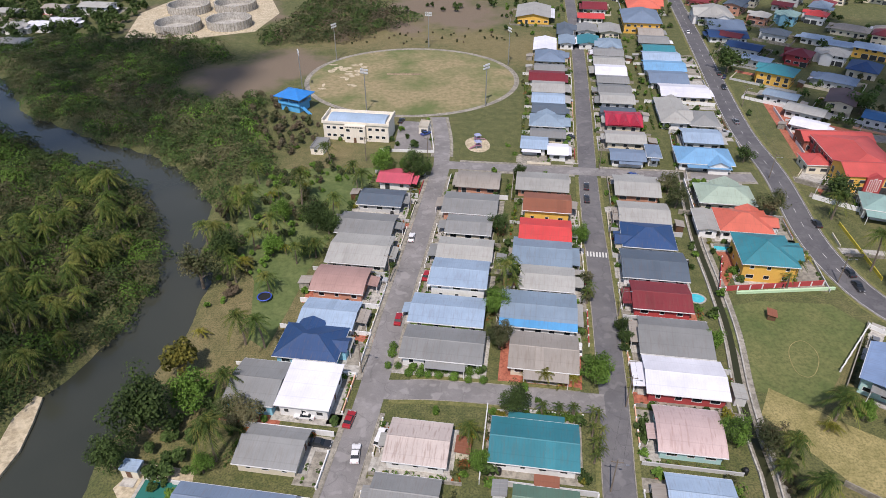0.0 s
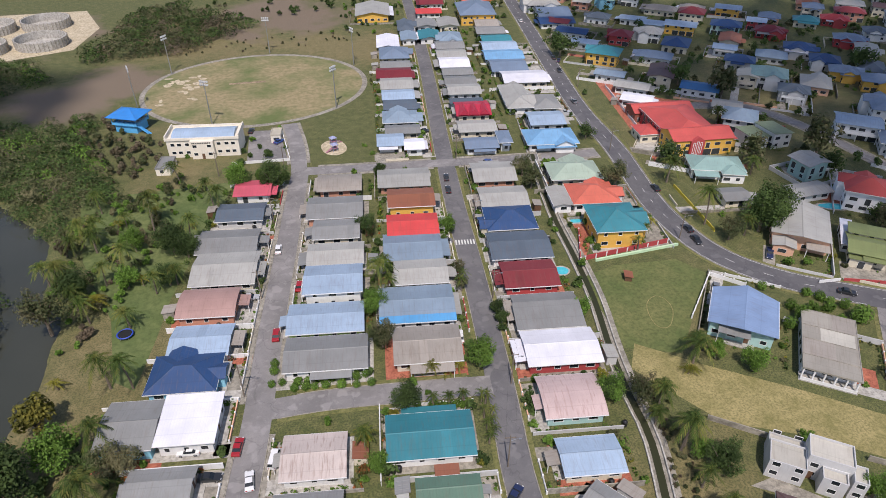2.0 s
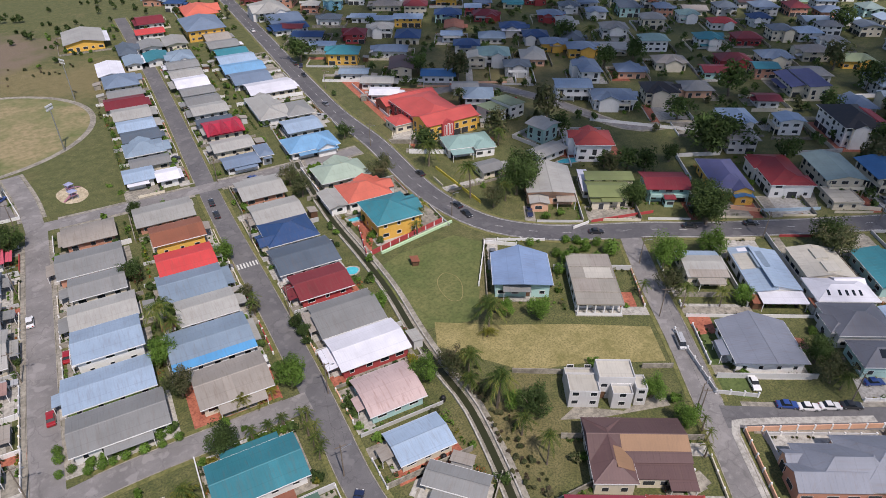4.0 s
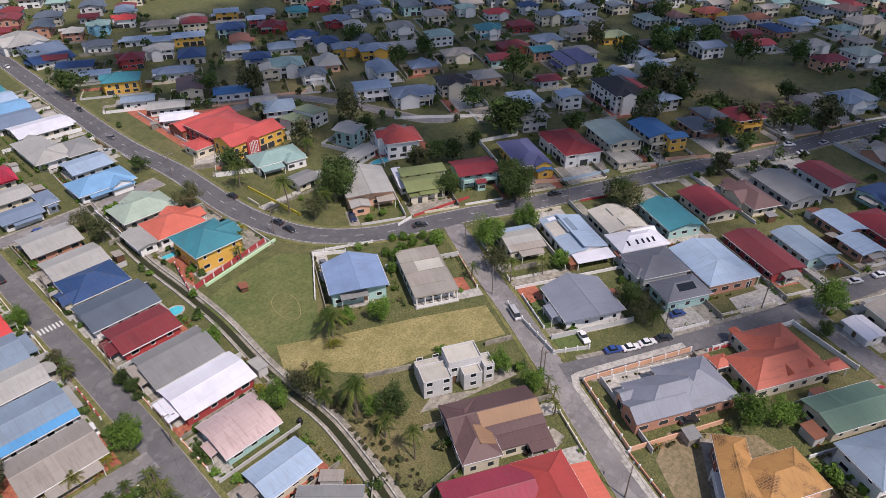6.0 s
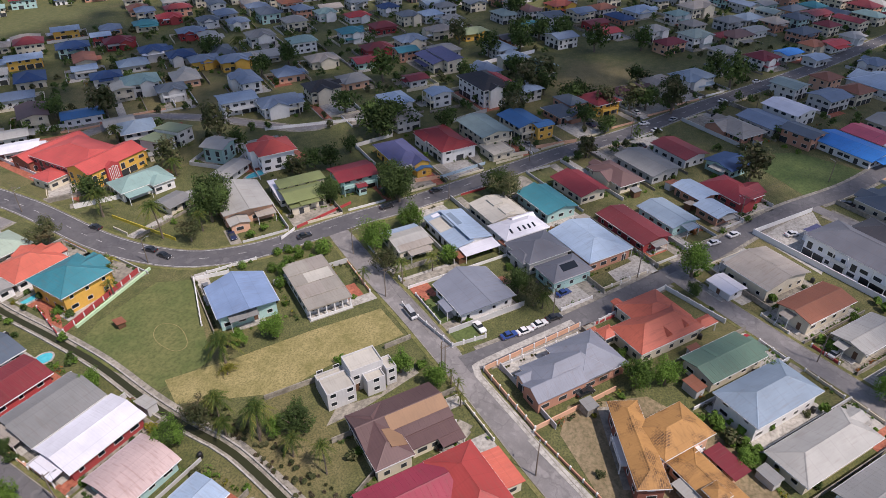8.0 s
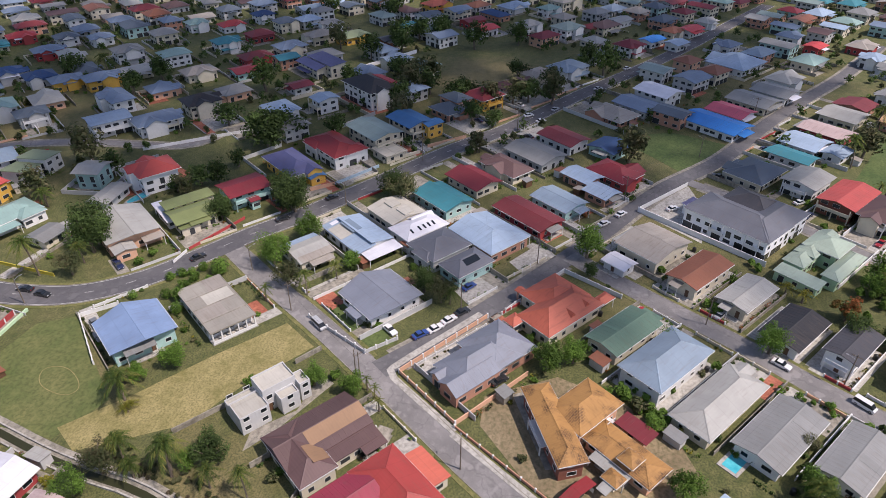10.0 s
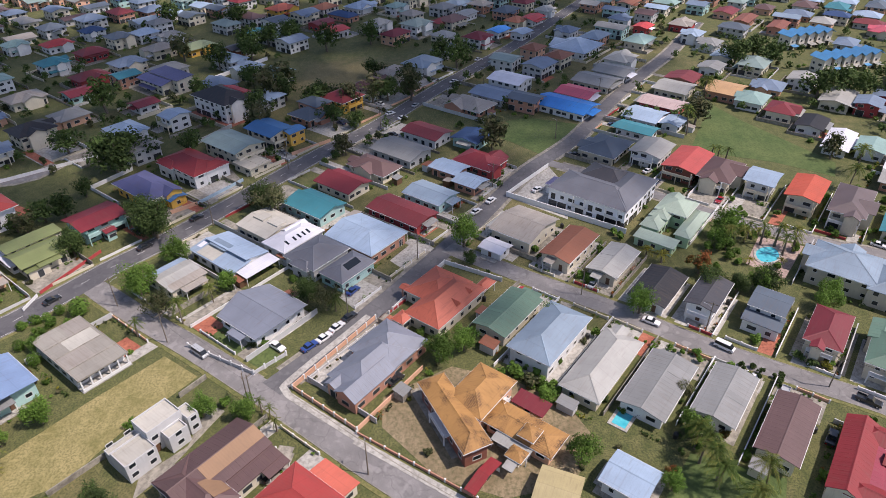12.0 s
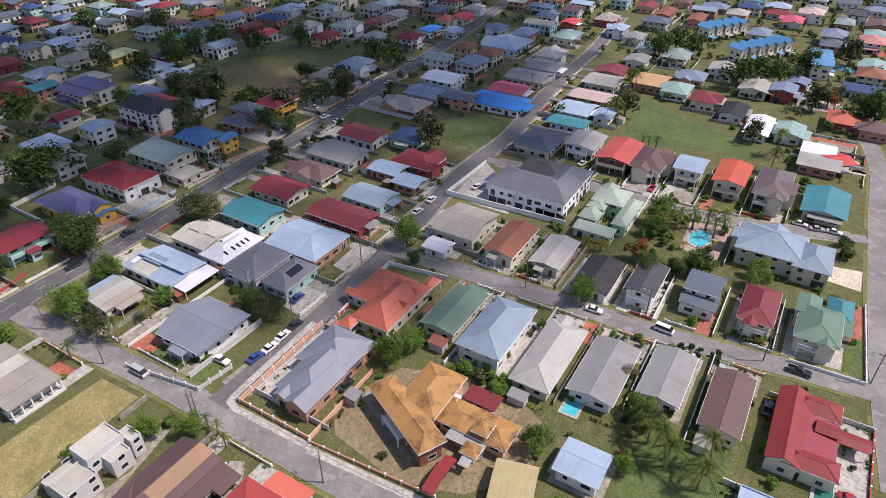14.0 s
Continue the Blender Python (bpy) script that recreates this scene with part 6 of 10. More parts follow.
slab("terrace", [(123.1, 62.6), (118.1, 56.5), (122.9, 53.8), (126.7, 58.3)], 0.06, 0.1, TERRACOTTA, "terracotta tiled terrace", "paving")
slab("terrace", [(114.1, 80.3), (109.8, 75.3), (115.5, 71.8), (118.8, 76.5)], 0.06, 0.1, TERRACOTTA, "terracotta tiled terrace", "paving")
slab("rubble_yard", [(73.5, 57.4), (79.9, 53.1), (95.1, 46.2), (96.9, 50.1), (85.9, 51.1), (78.6, 58.1)], 0.05, 0.1, OLD_CONCRETE, "rough rubble and concrete yard", "paving")

PINK_PAVING = speckled("pink_paving", (0.36, 0.26, 0.22), (0.46, 0.35, 0.30), 1.4, 0.9, 0.2, big=0.3)
PALE_PAVING = speckled("pale_paving", (0.56, 0.49, 0.38), (0.66, 0.59, 0.47), 1.4, 0.9, 0.15, big=0.3)
slab("court", [(128.5, -119.0), (122.8, -125.1), (131.1, -131.4), (134.6, -124.9)], 0.05, 0.1, PALE_PAVING, "cream paved court beside a large house", "paving")
slab("side_lawn", [(161.9, -75.3), (161.0, -76.8), (172.7, -84.9), (174.3, -83.6)], 0.05, 0.1, GREEN_LAWN, "strip of bright lawn beside a mint house", "lawn")
slab("terrace", [(172.3, -81.5), (170.6, -84.1), (179.0, -88.9), (180.1, -85.8)], 0.056, 0.1, PINK_PAVING, "pinkish paved terrace beside a mint house", "paving")
plot_wall(157.3, -73.0, 178.2, -88.9, 1.4, WALL["white"], "white garden wall beside a mint house", posts=False)
slab("front_lawn", [(103.7, -107.7), (109.5, -115.1), (107.3, -115.4), (92.8, -105.3), (95.2, -102.1)], 0.05, 0.1, GREEN_LAWN, "mown green lawn round a green-roofed house", "lawn")
slab("garden_path", [(117.9, -119.9), (116.5, -121.8), (105.4, -114.4), (104.1, -104.5), (105.6, -105.5), (107.2, -112.7)], 0.058, 0.1, TERRACOTTA, "terracotta garden path", "paving")
plot_wall(100.1, -91.5, 91.1, -104.2, 0.8, WALL["white"], "low white garden wall with pillars")
plot_wall(91.1, -104.4, 116.5, -121.8, 0.8, WALL["white"], "low white garden wall with pillars")
slab("terrace", [(160.2, 144.2), (167.9, 134.6), (180.6, 132.3), (183.9, 138.6), (169.4, 150.2)], 0.05, 0.1, TERRACOTTA, "maroon paved terrace round a white house", "paving")
plot_wall(136.1, 106.3, 155.9, 98.7, 0.9, WALL["redw"], "red garden wall with white pillars")
plot_wall(129.0, 107.0, 135.2, 106.5, 0.9, WALL["white"], "white garden wall with pillars")
plot_wall(177.3, 85.8, 183.2, 79.1, 1.3, WALL["peach"], "orange garden wall with pale pillars")
plot_wall(183.2, 79.1, 199.7, 68.4, 1.1, WALL["ltblue"], "pale blue garden wall with pillars")
plot_wall(202.9, 68.0, 214.4, 56.8, 1.3, WALL["cream"], "cream garden wall with arched tops")
plot_wall(219.7, 55.3, 231.8, 42.6, 1.3, WALL["peach"], "peach garden wall with pale pillars")
plot_wall(194.0, 118.7, 208.4, 110.1, 1.4, WALL["white"], "white garden wall with pillars", posts=False)
plot_wall(194.0, 118.7, 182.6, 103.9, 1.4, WALL["white"], "white garden wall with pillars", posts=False)
plot_wall(226.6, 95.9, 246.5, 84.7, 1.6, WALL["ltgrey"], "grey garden wall behind a house", posts=False)
slab("forecourt", [(204.6, 68.3), (217.0, 55.9), (225.1, 61.9), (212.8, 73.6)], 0.05, 0.1, CONCRETE, "concrete forecourt of a house", "paving")
slab("forecourt", [(187.6, 77.2), (199.8, 68.8), (209.6, 75.7), (199.6, 84.3)], 0.05, 0.1, OLD_CONCRETE, "worn concrete forecourt of a house", "paving")

for pts in ([(126.3, 18.4), (102.0, 35.2), (99.6, 33.6), (87.6, 17.2)], [(87.0, 17.6), (71.8, -5.6)]):
    ribbon("footway", smooth_line(pts, 2.0), 0.85, 0.10, 0.2, CONCRETE, "pale concrete footway beside a garden wall", "footway")

def trampoline(x, y):
    ob = thing("trampoline", pose(x, y, 0), "round black trampoline with a blue padded rim", "trampoline")
    ring = [(1.75 * math.cos(math.tau * k / 24), 1.75 * math.sin(math.tau * k / 24), 0.85) for k in range(25)]
    part("rim", Shape().tube(ring, [0.16] * 25, 6), paint("rim_blue", (0.03, 0.08, 0.45), 0.5), ob, "blue padded rim")
    part("mat", Shape().column([(1.65 * math.cos(math.tau * k / 24), 1.65 * math.sin(math.tau * k / 24)) for k in range(24)], 0.8, 0.83), RUBBER, ob)
    for k in range(6):
        a = math.tau * k / 6
        part("leg", Shape().tube([(1.7 * math.cos(a), 1.7 * math.sin(a), 0), (1.7 * math.cos(a), 1.7 * math.sin(a), 0.85)], [0.05, 0.05], 5), STEEL, ob)
    return ob


trampoline(-45.8, 128.6)

# ---- pools ----
def pool(x, y, rx, ry, turn, round_shape, water, label):
    """A pool with a pale rim standing a little over its deck."""
    ob = thing("swimming_pool", pose(x, y, 0, 0, 0, turn), label, "pool", "pools")
    n = 28 if round_shape else 4
    def ring(k):
        if round_shape:
            return [(rx * k * math.cos(math.tau * i / n) * (1 + 0.1 * math.cos(2 * math.tau * i / n)), ry * k * math.sin(math.tau * i / n)) for i in range(n)]
        e = k - 1
        return [(-rx - e * 3, -ry - e * 3), (rx + e * 3, -ry - e * 3), (rx + e * 3, ry + e * 3), (-rx - e * 3, ry + e * 3)]
    o, i_ = ring(1.22), ring(1.0)
    s = Shape().add([(*p, 0.0) for p in o] + [(*p, 0.2) for p in o] + [(*p, 0.2) for p in i_] + [(*p, 0.05) for p in i_],
                    [(a + k, a + (k + 1) % n, a + n + (k + 1) % n, a + n + k) for a in (0, n, 2 * n) for k in range(n)])
    part("rim", s, CONCRETE, ob, "pale concrete pool rim")
    part("water", Shape().column(ring(1.005), 0.04, 0.12), water, ob, "clear blue pool water" if water is POOL else "dark green pool water")
    return ob


slab("pool_deck", [(148.1, -85.9), (140.8, -93.7), (156.7, -106.4), (162.3, -95.5)], 0.05, 0.1, PINK_PAVING, "pinkish paved pool deck", "paving")
pool(152.4, -93.9, 4.2, 3.0, -40, True, POOL, "rounded swimming pool with a pale deck")
pool(92.8, -38.4, 3.2, 1.5, -37.5, False, POOL, "small rectangular turquoise pool beside a house")
pool(68.4, -80.3, 6.0, 1.5, -37.5, False, POOL_GREEN, "long narrow dark pool beside a house")
pool(-52.3, 72.2, 4.2, 2.2, -8, False, POOL_GREEN, "rectangular green pool on a stone terrace")
pool(64.9, 128.2, 1.8, 1.8, 0, True, POOL, "small round blue garden pool")
pool(79.8, 150.7, 2.6, 1.2, -8, False, POOL, "small pool beside a house")
pool(161.2, 139.3, 4.5, 1.8, -20, True, POOL, "curved pool beside a white house")
pool(291.3, -234.3, 7, 3, 20, True, POOL, "blue pool among garden trees")
slab("terrace", [(-61.6, 73.1), (-58.3, 69.0), (-46.4, 68.4), (-47.6, 77.1), (-58.5, 78.7)], 0.05, 0.1, SAND, "pale stone terrace above the river", "paving")
house(-58.8, 76.4, -8.3, 3.7, 2.5, 2.4, "flat", "ltblue", "cream", "s", 2, "garden sheds")

# ---- houses ----
house(-15.4, 189.2, -8.3, 11.7, 10.2, 3, "gable", "crimsonpink", "white", "e", 1)
house(-19.1, 175.1, -8.3, 14.1, 10.2, 3, "gable", "slate", "ltgrey", "e", 2)
house(-22.4, 159.9, -8.3, 16.8, 11.8, 3, "gable", "grey", "white", "e", 2)
house(-22.8, 146.9, -8.3, 16.9, 14.7, 3, "gable", "ltgrey", "cream", "e", 2)
house(-26.4, 132.9, -8.3, 14.2, 11.2, 3.2, "barrel", "salmon", "brick", "e", 2)
house(-27.5, 119.5, -8.3, 13.8, 10.6, 3, "gable", "ltblue", "white", "e", 3)
house(-30.2, 109.3, -8.3, 15.0, 11.5, 3.2, "hip", "navy", "skyblue", "e", 3)
house(-39.5, 96.6, -8.3, 11.2, 12.7, 3.6, "gable", "grey", "skyblue", "e", 3)
house(-28.1, 95.2, -8.3, 11.7, 12.3, 3.8, "shed", "white", "white", "e", 3)
house(-33.0, 80.3, -8.3, 12.8, 9.8, 3, "step", "grey", "cream", "e", 3)
house(-37.5, 67.7, -8.3, 22.0, 6.2, 3.4, "gable", "slateblue", "white", "e", 3)
house(11.7, 186.3, -8.3, 14.3, 11.1, 3, "barrel", "tan", "brick", "w", 1)
house(8.6, 171.3, -8.3, 16.9, 12.7, 3, "gable", "grey", "brick", "w", 2)
house(7.7, 159.1, -8.3, 13.6, 10.2, 3, "gable", "grey", "cream", "w", 2)
house(6.2, 146.8, -8.3, 15.5, 10.4, 3, "gable", "ltgrey", "cream", "w", 2)
house(4.3, 133.0, -8.3, 14.9, 11.9, 5, "gable", "ltblue", "white", "w", 2)
house(1.1, 120.7, -8.3, 18.3, 11.1, 3, "gable", "ltblue", "lime", "w", 3)
house(-0.0, 108.4, -8.3, 18.7, 11.1, 3.2, "gable", "grey", "white", "s", 3)
house(-4.9, 81.2, -8.3, 12.4, 10.5, 3, "gable", "ribbed", "white", "w", 3)
house(-7.1, 69.5, -8.3, 12.6, 8.2, 3, "gable", "grey", "cream", "w", 3)
house(32.4, 184.8, -8.3, 17.1, 12.5, 3, "gable", "ltgrey", "brick", "n", 1)
house(31.7, 169.1, -8.3, 14.5, 11.1, 4.5, "gable", "rust", "amberw", "e", 2)
house(29.5, 156.0, -8.3, 15.0, 11.5, 3.2, "gable", "red", "white", "e", 2)
house(27.2, 145.2, -8.3, 16.2, 12.9, 3, "gable", "greyblue", "white", "e", 2)
house(27.0, 133.3, -8.3, 14.2, 10.6, 3, "gable", "ltgrey", "cream", "e", 2)
house(23.2, 120.6, -8.3, 18.5, 14.0, 3, "gable", "greyblue", "white", "e", 3, bands=[(-0.5, -0.34, -0.5, 0.5, "bandblue")])
house(22.6, 106.1, -8.3, 15.6, 12.2, 3, "gable", "tan", "cream", "s", 3)
house(17.5, 80.9, -8.3, 17.3, 11.2, 3, "gable", "teal", "white", "n", 3)
house(18.1, 68.2, -8.3, 12.0, 5.7, 3, "gable", "green", "cream", "e", 3)
house(62.2, 181.8, -8.3, 14.5, 13.7, 3, "gable", "ltgrey", "brick", "n", 1)
house(60.3, 165.4, -8.3, 15.2, 12.6, 3, "gable", "ltgrey", "cream", "w", 2)
house(58.2, 152.8, -8.3, 14.9, 13.1, 3.2, "hip", "navy", "cream", "w", 2)
house(56.2, 139.0, -8.3, 17.2, 13.3, 3, "gable", "slate", "white", "w", 2)
house(54.4, 125.7, -8.3, 14.6, 11.5, 3, "gable", "maroon", "redw", "w", 2)
house(53.3, 110.7, -8.3, 16.6, 13.1, 3, "step", "grey", "ltgrey", "w", 3)
house(51.8, 97.9, -8.3, 17.1, 11.4, 3.2, "gable", "white", "redw", "w", 3)
house(48.2, 83.8, -8.3, 13.0, 11.7, 3, "barrel", "pinktan", "seaw", "w", 3)
house(46.0, 69.0, -8.3, 12.1, 8.8, 3, "gable", "ltblue", "cream", "w", 3)
house(46.1, 57.1, -54.5, 12.3, 5.8, 3, "gable", "grey", "cream", "s", 3)
house(88.3, 175.8, -8.3, 17.3, 12.7, 3.4, "hip", "mint", "cream", "n", 1)
house(77.6, 161.4, 81.7, 12.1, 6.4, 3, "gable", "ltgrey", "white", "s", 2)
house(88.0, 160.3, -8.3, 15.1, 13.0, 3.4, "hip", "coral", "white", "e", 2)
home = house(86.1, 141.7, -8.3, 14.5, 15.3, 6, "hip", "teal", "amberw", "e", 2)
range_(home, 93.5, 143.7, -8.3, 6.6, 4.4, 5.4, "hip", "teal", "amberw")
house(33.2, 214.1, -8.3, 10.0, 10.5, 3, "gable", "ltblue", "white", "s", 1)
house(40.9, 208.6, -8.3, 7.5, 9.2, 3, "gable", "white", "white", "e", 1)
house(39.2, 222.0, -8.3, 13.4, 8.0, 3, "gable", "grey", "cream", "e", 1)
house(40.5, 234.0, -8.3, 13.7, 12.0, 3, "hip", "greyblue", "ltgrey", "e", 1)
house(42.8, 245.8, -8.3, 13.8, 10.6, 3, "gable", "slate", "white", "e", 1)
house(44.0, 256.7, -8.3, 13.8, 11.3, 3, "gable", "ltblue", "white", "e", 1)
house(45.8, 269.7, -8.3, 14.3, 13.7, 3, "gable", "ltgrey", "cream", "e", 1)
house(46.9, 282.9, -8.3, 16.1, 13.3, 3, "gable", "crimson", "white", "e", 0)
house(49.7, 294.3, -8.3, 14.2, 9.4, 3, "gable", "grey", "white", "e", 0)
house(52.0, 310.5, -8.3, 14.6, 17.0, 3, "hip", "slateblue", "cream", "e", 0)
house(52.2, 329.5, 81.7, 20.7, 11.7, 3, "gable", "white", "white", "s", 0)
house(66.4, 355.3, -8.3, 9.0, 19.3, 3, "hip", "slate", "white", "e", 0)
house(64.3, 336.1, 81.7, 15.5, 8.5, 3, "gable", "greyblue", "white", "s", 0)
house(64.6, 203.9, -8.3, 12.5, 9.3, 3, "gable", "slateblue", "white", "s", 1)
house(73.6, 205.0, -8.3, 5.2, 10.4, 4, "hip", "slateblue", "white", "s", 1)
house(67.2, 218.4, -8.3, 14.8, 10.9, 3, "gable", "ltgrey", "cream", "w", 1)
house(70.2, 235.3, -8.3, 14.1, 15.0, 3, "peaks", "cerise", "cream", "w", 1)
house(70.0, 243.5, -8.3, 14.1, 6.3, 3, "gable", "slate", "white", "w", 1)
house(72.5, 256.2, -8.3, 14.4, 12.0, 3, "gable", "ltgrey", "white", "w", 1)
house(73.7, 266.8, -8.3, 14.2, 10.8, 3, "gable", "grey", "cream", "w", 1)
house(75.5, 278.4, -8.3, 14.2, 10.0, 3, "gable", "grey", "white", "w", 0)
house(77.1, 290.6, -8.3, 14.4, 14.6, 3, "gable", "white", "cream", "w", 0)
house(78.9, 303.2, -8.3, 14.7, 12.3, 3, "gable", "ltgrey", "white", "w", 0)
house(81.5, 316.2, -8.3, 14.7, 12.3, 3, "gable", "grey", "white", "w", 0)
house(85.1, 330.0, -8.3, 12.3, 15.1, 3, "hip", "greyblue", "white", "w", 0)
house(75.4, 335.8, 81.7, 15.6, 11.4, 3, "gable", "teal", "white", "n", 0)
house(90.6, 355.8, 81.7, 17.1, 11.9, 3, "gable", "ltgrey", "cream", "n", 0)
house(78.5, 357.0, 81.7, 15.1, 11.4, 3, "gable", "grey", "white", "n", 0)
house(85.3, 381.4, -8.3, 15.3, 12.0, 3, "gable", "red", "white", "w", 0)
house(91.7, 404.1, -8.3, 14.9, 18.6, 3, "gable", "crimson", "white", "w", 0)
house(90.7, 202.8, -8.3, 19.1, 13.4, 3.2, "hip", "azure", "white", "s", 1)
house(95.1, 218.8, -8.3, 14.1, 13.0, 3.2, "gable", "ltblue", "white", "e", 1)
house(91.2, 242.9, -8.3, 11.1, 25.8, 3.4, "hip", "ltgrey", "white", "e", 1)
house(100.9, 234.8, -8.3, 11.3, 15.0, 3.2, "hip", "grey", "cream", "e", 1)
house(102.8, 264.6, -8.3, 20.4, 15.5, 3, "gable", "white", "cream", "e", 0)
house(100.5, 280.7, -8.3, 17.1, 16.8, 3, "gable", "slateblue", "white", "e", 0)
house(103.2, 295.9, -8.3, 19.2, 14.3, 3, "gable", "azure", "white", "e", 0)
house(105.6, 309.8, -8.3, 17.9, 13.7, 3, "gable", "ltblue", "white", "e", 0)
house(107.8, 322.1, -8.3, 15.7, 10.9, 3, "gable", "teal", "cream", "e", 0)
house(108.9, 336.1, -8.3, 15.7, 13.7, 3, "gable", "grey", "cream", "e", 0)
house(111.1, 350.3, -8.3, 13.3, 14.7, 3, "gable", "tan", "cream", "e", 0)
house(110.2, 368.8, -8.3, 20.9, 28.1, 6, "hip", "slateblue", "amberw", "e", 0)
house(122.0, 408.9, -8.3, 20.0, 24.6, 3, "hip", "coral", "amberw", "e", 0)
house(53.2, 387.6, 81.7, 27.1, 20.0, 4, "gable", "ltgrey", "amberw", "s", 0)
house(155.0, 381.6, -8.3, 20.3, 24.9, 5, "hip", "ltgrey", "white", "w", 0)
house(155.5, 363.6, -8.3, 19.6, 22.6, 3, "gable", "slateblue", "white", "w", 0)
house(150.5, 345.4, -8.3, 20.4, 14.5, 3, "gable", "navy", "white", "w", 0)
house(124.5, 44.3, -127.5, 14.6, 16.4, 3.6, "prow", "pewter", "white", "s", 2)
house(123.6, -16.6, -37.5, 18.0, 9.5, 3.6, "gable", "green", "cream", "e", 3)
house(114.3, -25.5, -127.5, 11.3, 20.7, 5, "hip", "greyblue", "white", "n", 3)
house(105.4, -36.1, -127.5, 9.6, 23.6, 3.4, "hip", "ltgrey", "cream", "n", 3)
house(99.3, -46.9, -37.5, 20.0, 10.4, 3.2, "gable", "grey", "white", "e", 3)
house(96.1, -60.2, -37.5, 17.6, 9.2, 3.2, "gable", "grey", "white", "e", 3)
house(86.5, -69.0, -37.5, 18.9, 8.4, 4, "gable", "brown", "cream", "e", 3)
house(75.4, -34.9, -127.5, 9.2, 8.6, 3.6, "gable", "ltblue", "white", "w", 3)
house(60.7, -66.9, -127.5, 15.7, 5.7, 3, "flat", "ltblue", "ltblue", "e", 3)
house(98.4, 97.2, 52.5, 14.2, 15.4, 4.6, "prow", "cornflower", "seaw", "w", 2)
house(173.6, 11.9, -127.5, 20.8, 11.3, 3.4, "gable", "maroon", "redw", "e", 2)
house(184.3, 3.2, -127.5, 15.5, 11.0, 3.6, "gable", "greyblue", "seaw", "e", 2)
house(178.0, 39.9, -127.5, 17.2, 12.1, 3.6, "step", "teal", "seaw", "w", 2)
house(192.7, 32.7, -127.5, 16.5, 11.9, 3.6, "step", "crimson", "cream", "w", 1)
house(204.9, 23.1, -127.5, 17.5, 10.8, 3.4, "hip", "brown", "cream", "w", 1)
house(217.9, 14.2, -127.5, 19.8, 14.1, 3.6, "gable", "grey", "ltgrey", "w", 1)
house(232.9, 5.0, -127.5, 17.3, 12.0, 4, "gable", "maroon", "white", "w", 1)
house(203.3, -3.2, -127.5, 12.4, 9.0, 3.4, "gable", "ltblue", "brick", "e", 1)
house(193.0, -10.0, -127.5, 10.1, 8.7, 3.4, "gable", "ltblue", "brick", "e", 1)
house(208.3, -14.1, -127.5, 16.2, 12.1, 3.6, "hip", "crimson", "redw", "e", 1)
house(264.2, -13.2, -127.5, 18.6, 14.4, 3, "hip", "tan", "brick", "w", 1)
house(276.2, -23.9, -127.5, 18.2, 14.3, 3.4, "gable", "slateblue", "white", "w", 1)
house(289.0, -32.5, -127.5, 17.6, 14.2, 5.4, "gable", "white", "white", "w", 0)
house(163.4, -24.9, -127.5, 14.3, 17.1, 4.4, "gable", "tan", "cream", "w", 2)
house(153.9, -15.7, -127.5, 8.0, 6.4, 2.8, "gable", "white", "white", "s", 2)
house(152.7, -36.6, -37.5, 18.4, 9.6, 4.2, "gable", "rust", "cream", "w", 2)
house(145.5, -47.6, -37.5, 16.2, 8.8, 3.6, "gable", "ltgrey", "cream", "w", 2)
house(134.2, -56.7, -37.5, 16.7, 10.2, 3.2, "gable", "dark", "white", "w", 2)
house(128.8, -67.8, -37.5, 15.1, 7.9, 5, "gable", "darkgrey", "white", "w", 2)
home = house(124.3, -81.4, -127.5, 8.9, 9.5, 5.6, "gable", "slate", "white", "s", 2)
range_(home, 120.2, -78.4, -127.5, 9.2, 6.5, 3.4, "gable", "slate", "white")
house(115.1, -91.3, -127.5, 8.4, 15.8, 5, "hip", "crimson", "cream", "s", 2)
home = house(106.4, -101.5, -127.5, 9.8, 14.7, 5, "hip", "green", "cream", "s", 2)
range_(home, 113.7, -103.3, -37.5, 8.5, 5.6, 5, "gable", "green", "cream")
range_(home, 106.0, -108.1, -127.5, 3.6, 6.8, 3.6, "shed", "green", "cream")
range_(home, 112.1, -110.9, -127.5, 6.1, 10.1, 3.8, "hip", "teal", "cream")
home = house(140.5, -108.7, -127.5, 17.5, 15.7, 5.6, "hip", "greyblue", "cream", "n", 2)
range_(home, 132.6, -116.3, -127.5, 9.7, 14.9, 5.2, "hip", "greyblue", "cream")
home = house(171.7, -72.8, -127.5, 10.1, 11.0, 5.4, "hip", "mint", "mintw", "n", 1)
range_(home, 156.8, -62.6, -127.5, 12.2, 5.2, 3, "shed", "mint", "mintw")
range_(home, 166.3, -65.3, -127.5, 6.1, 12.0, 3.8, "hip", "mint", "mintw")
range_(home, 163.6, -75.2, -127.5, 4.9, 18.2, 3.8, "hip", "mint", "mintw")
range_(home, 170.3, -68.7, -127.5, 6.0, 10.9, 4.6, "hip", "mint", "mintw")
house(219.0, -61.5, -127.5, 14.2, 18.1, 3.8, "hip", "slate", "cream", "w", 1)
house(214.4, -77.0, -37.5, 15.4, 12.3, 5, "gable", "ltgrey", "white", "w", 1)
house(204.6, -86.9, -37.5, 20.0, 12.2, 5, "gable", "coralred", "rustw", "w", 1)
house(196.7, -95.7, -127.5, 11.3, 18.5, 5, "hip", "brown", "cream", "s", 1)
house(189.4, -106.7, -127.5, 10.0, 12.3, 6, "gable", "ltblue", "white", "s", 1)
house(181.5, -117.6, -37.5, 18.1, 10.5, 6, "gable", "redorange", "cream", "w", 1)
house(173.3, -127.6, -127.5, 10.6, 21.5, 6, "hip", "brownslate", "cream", "s", 1)
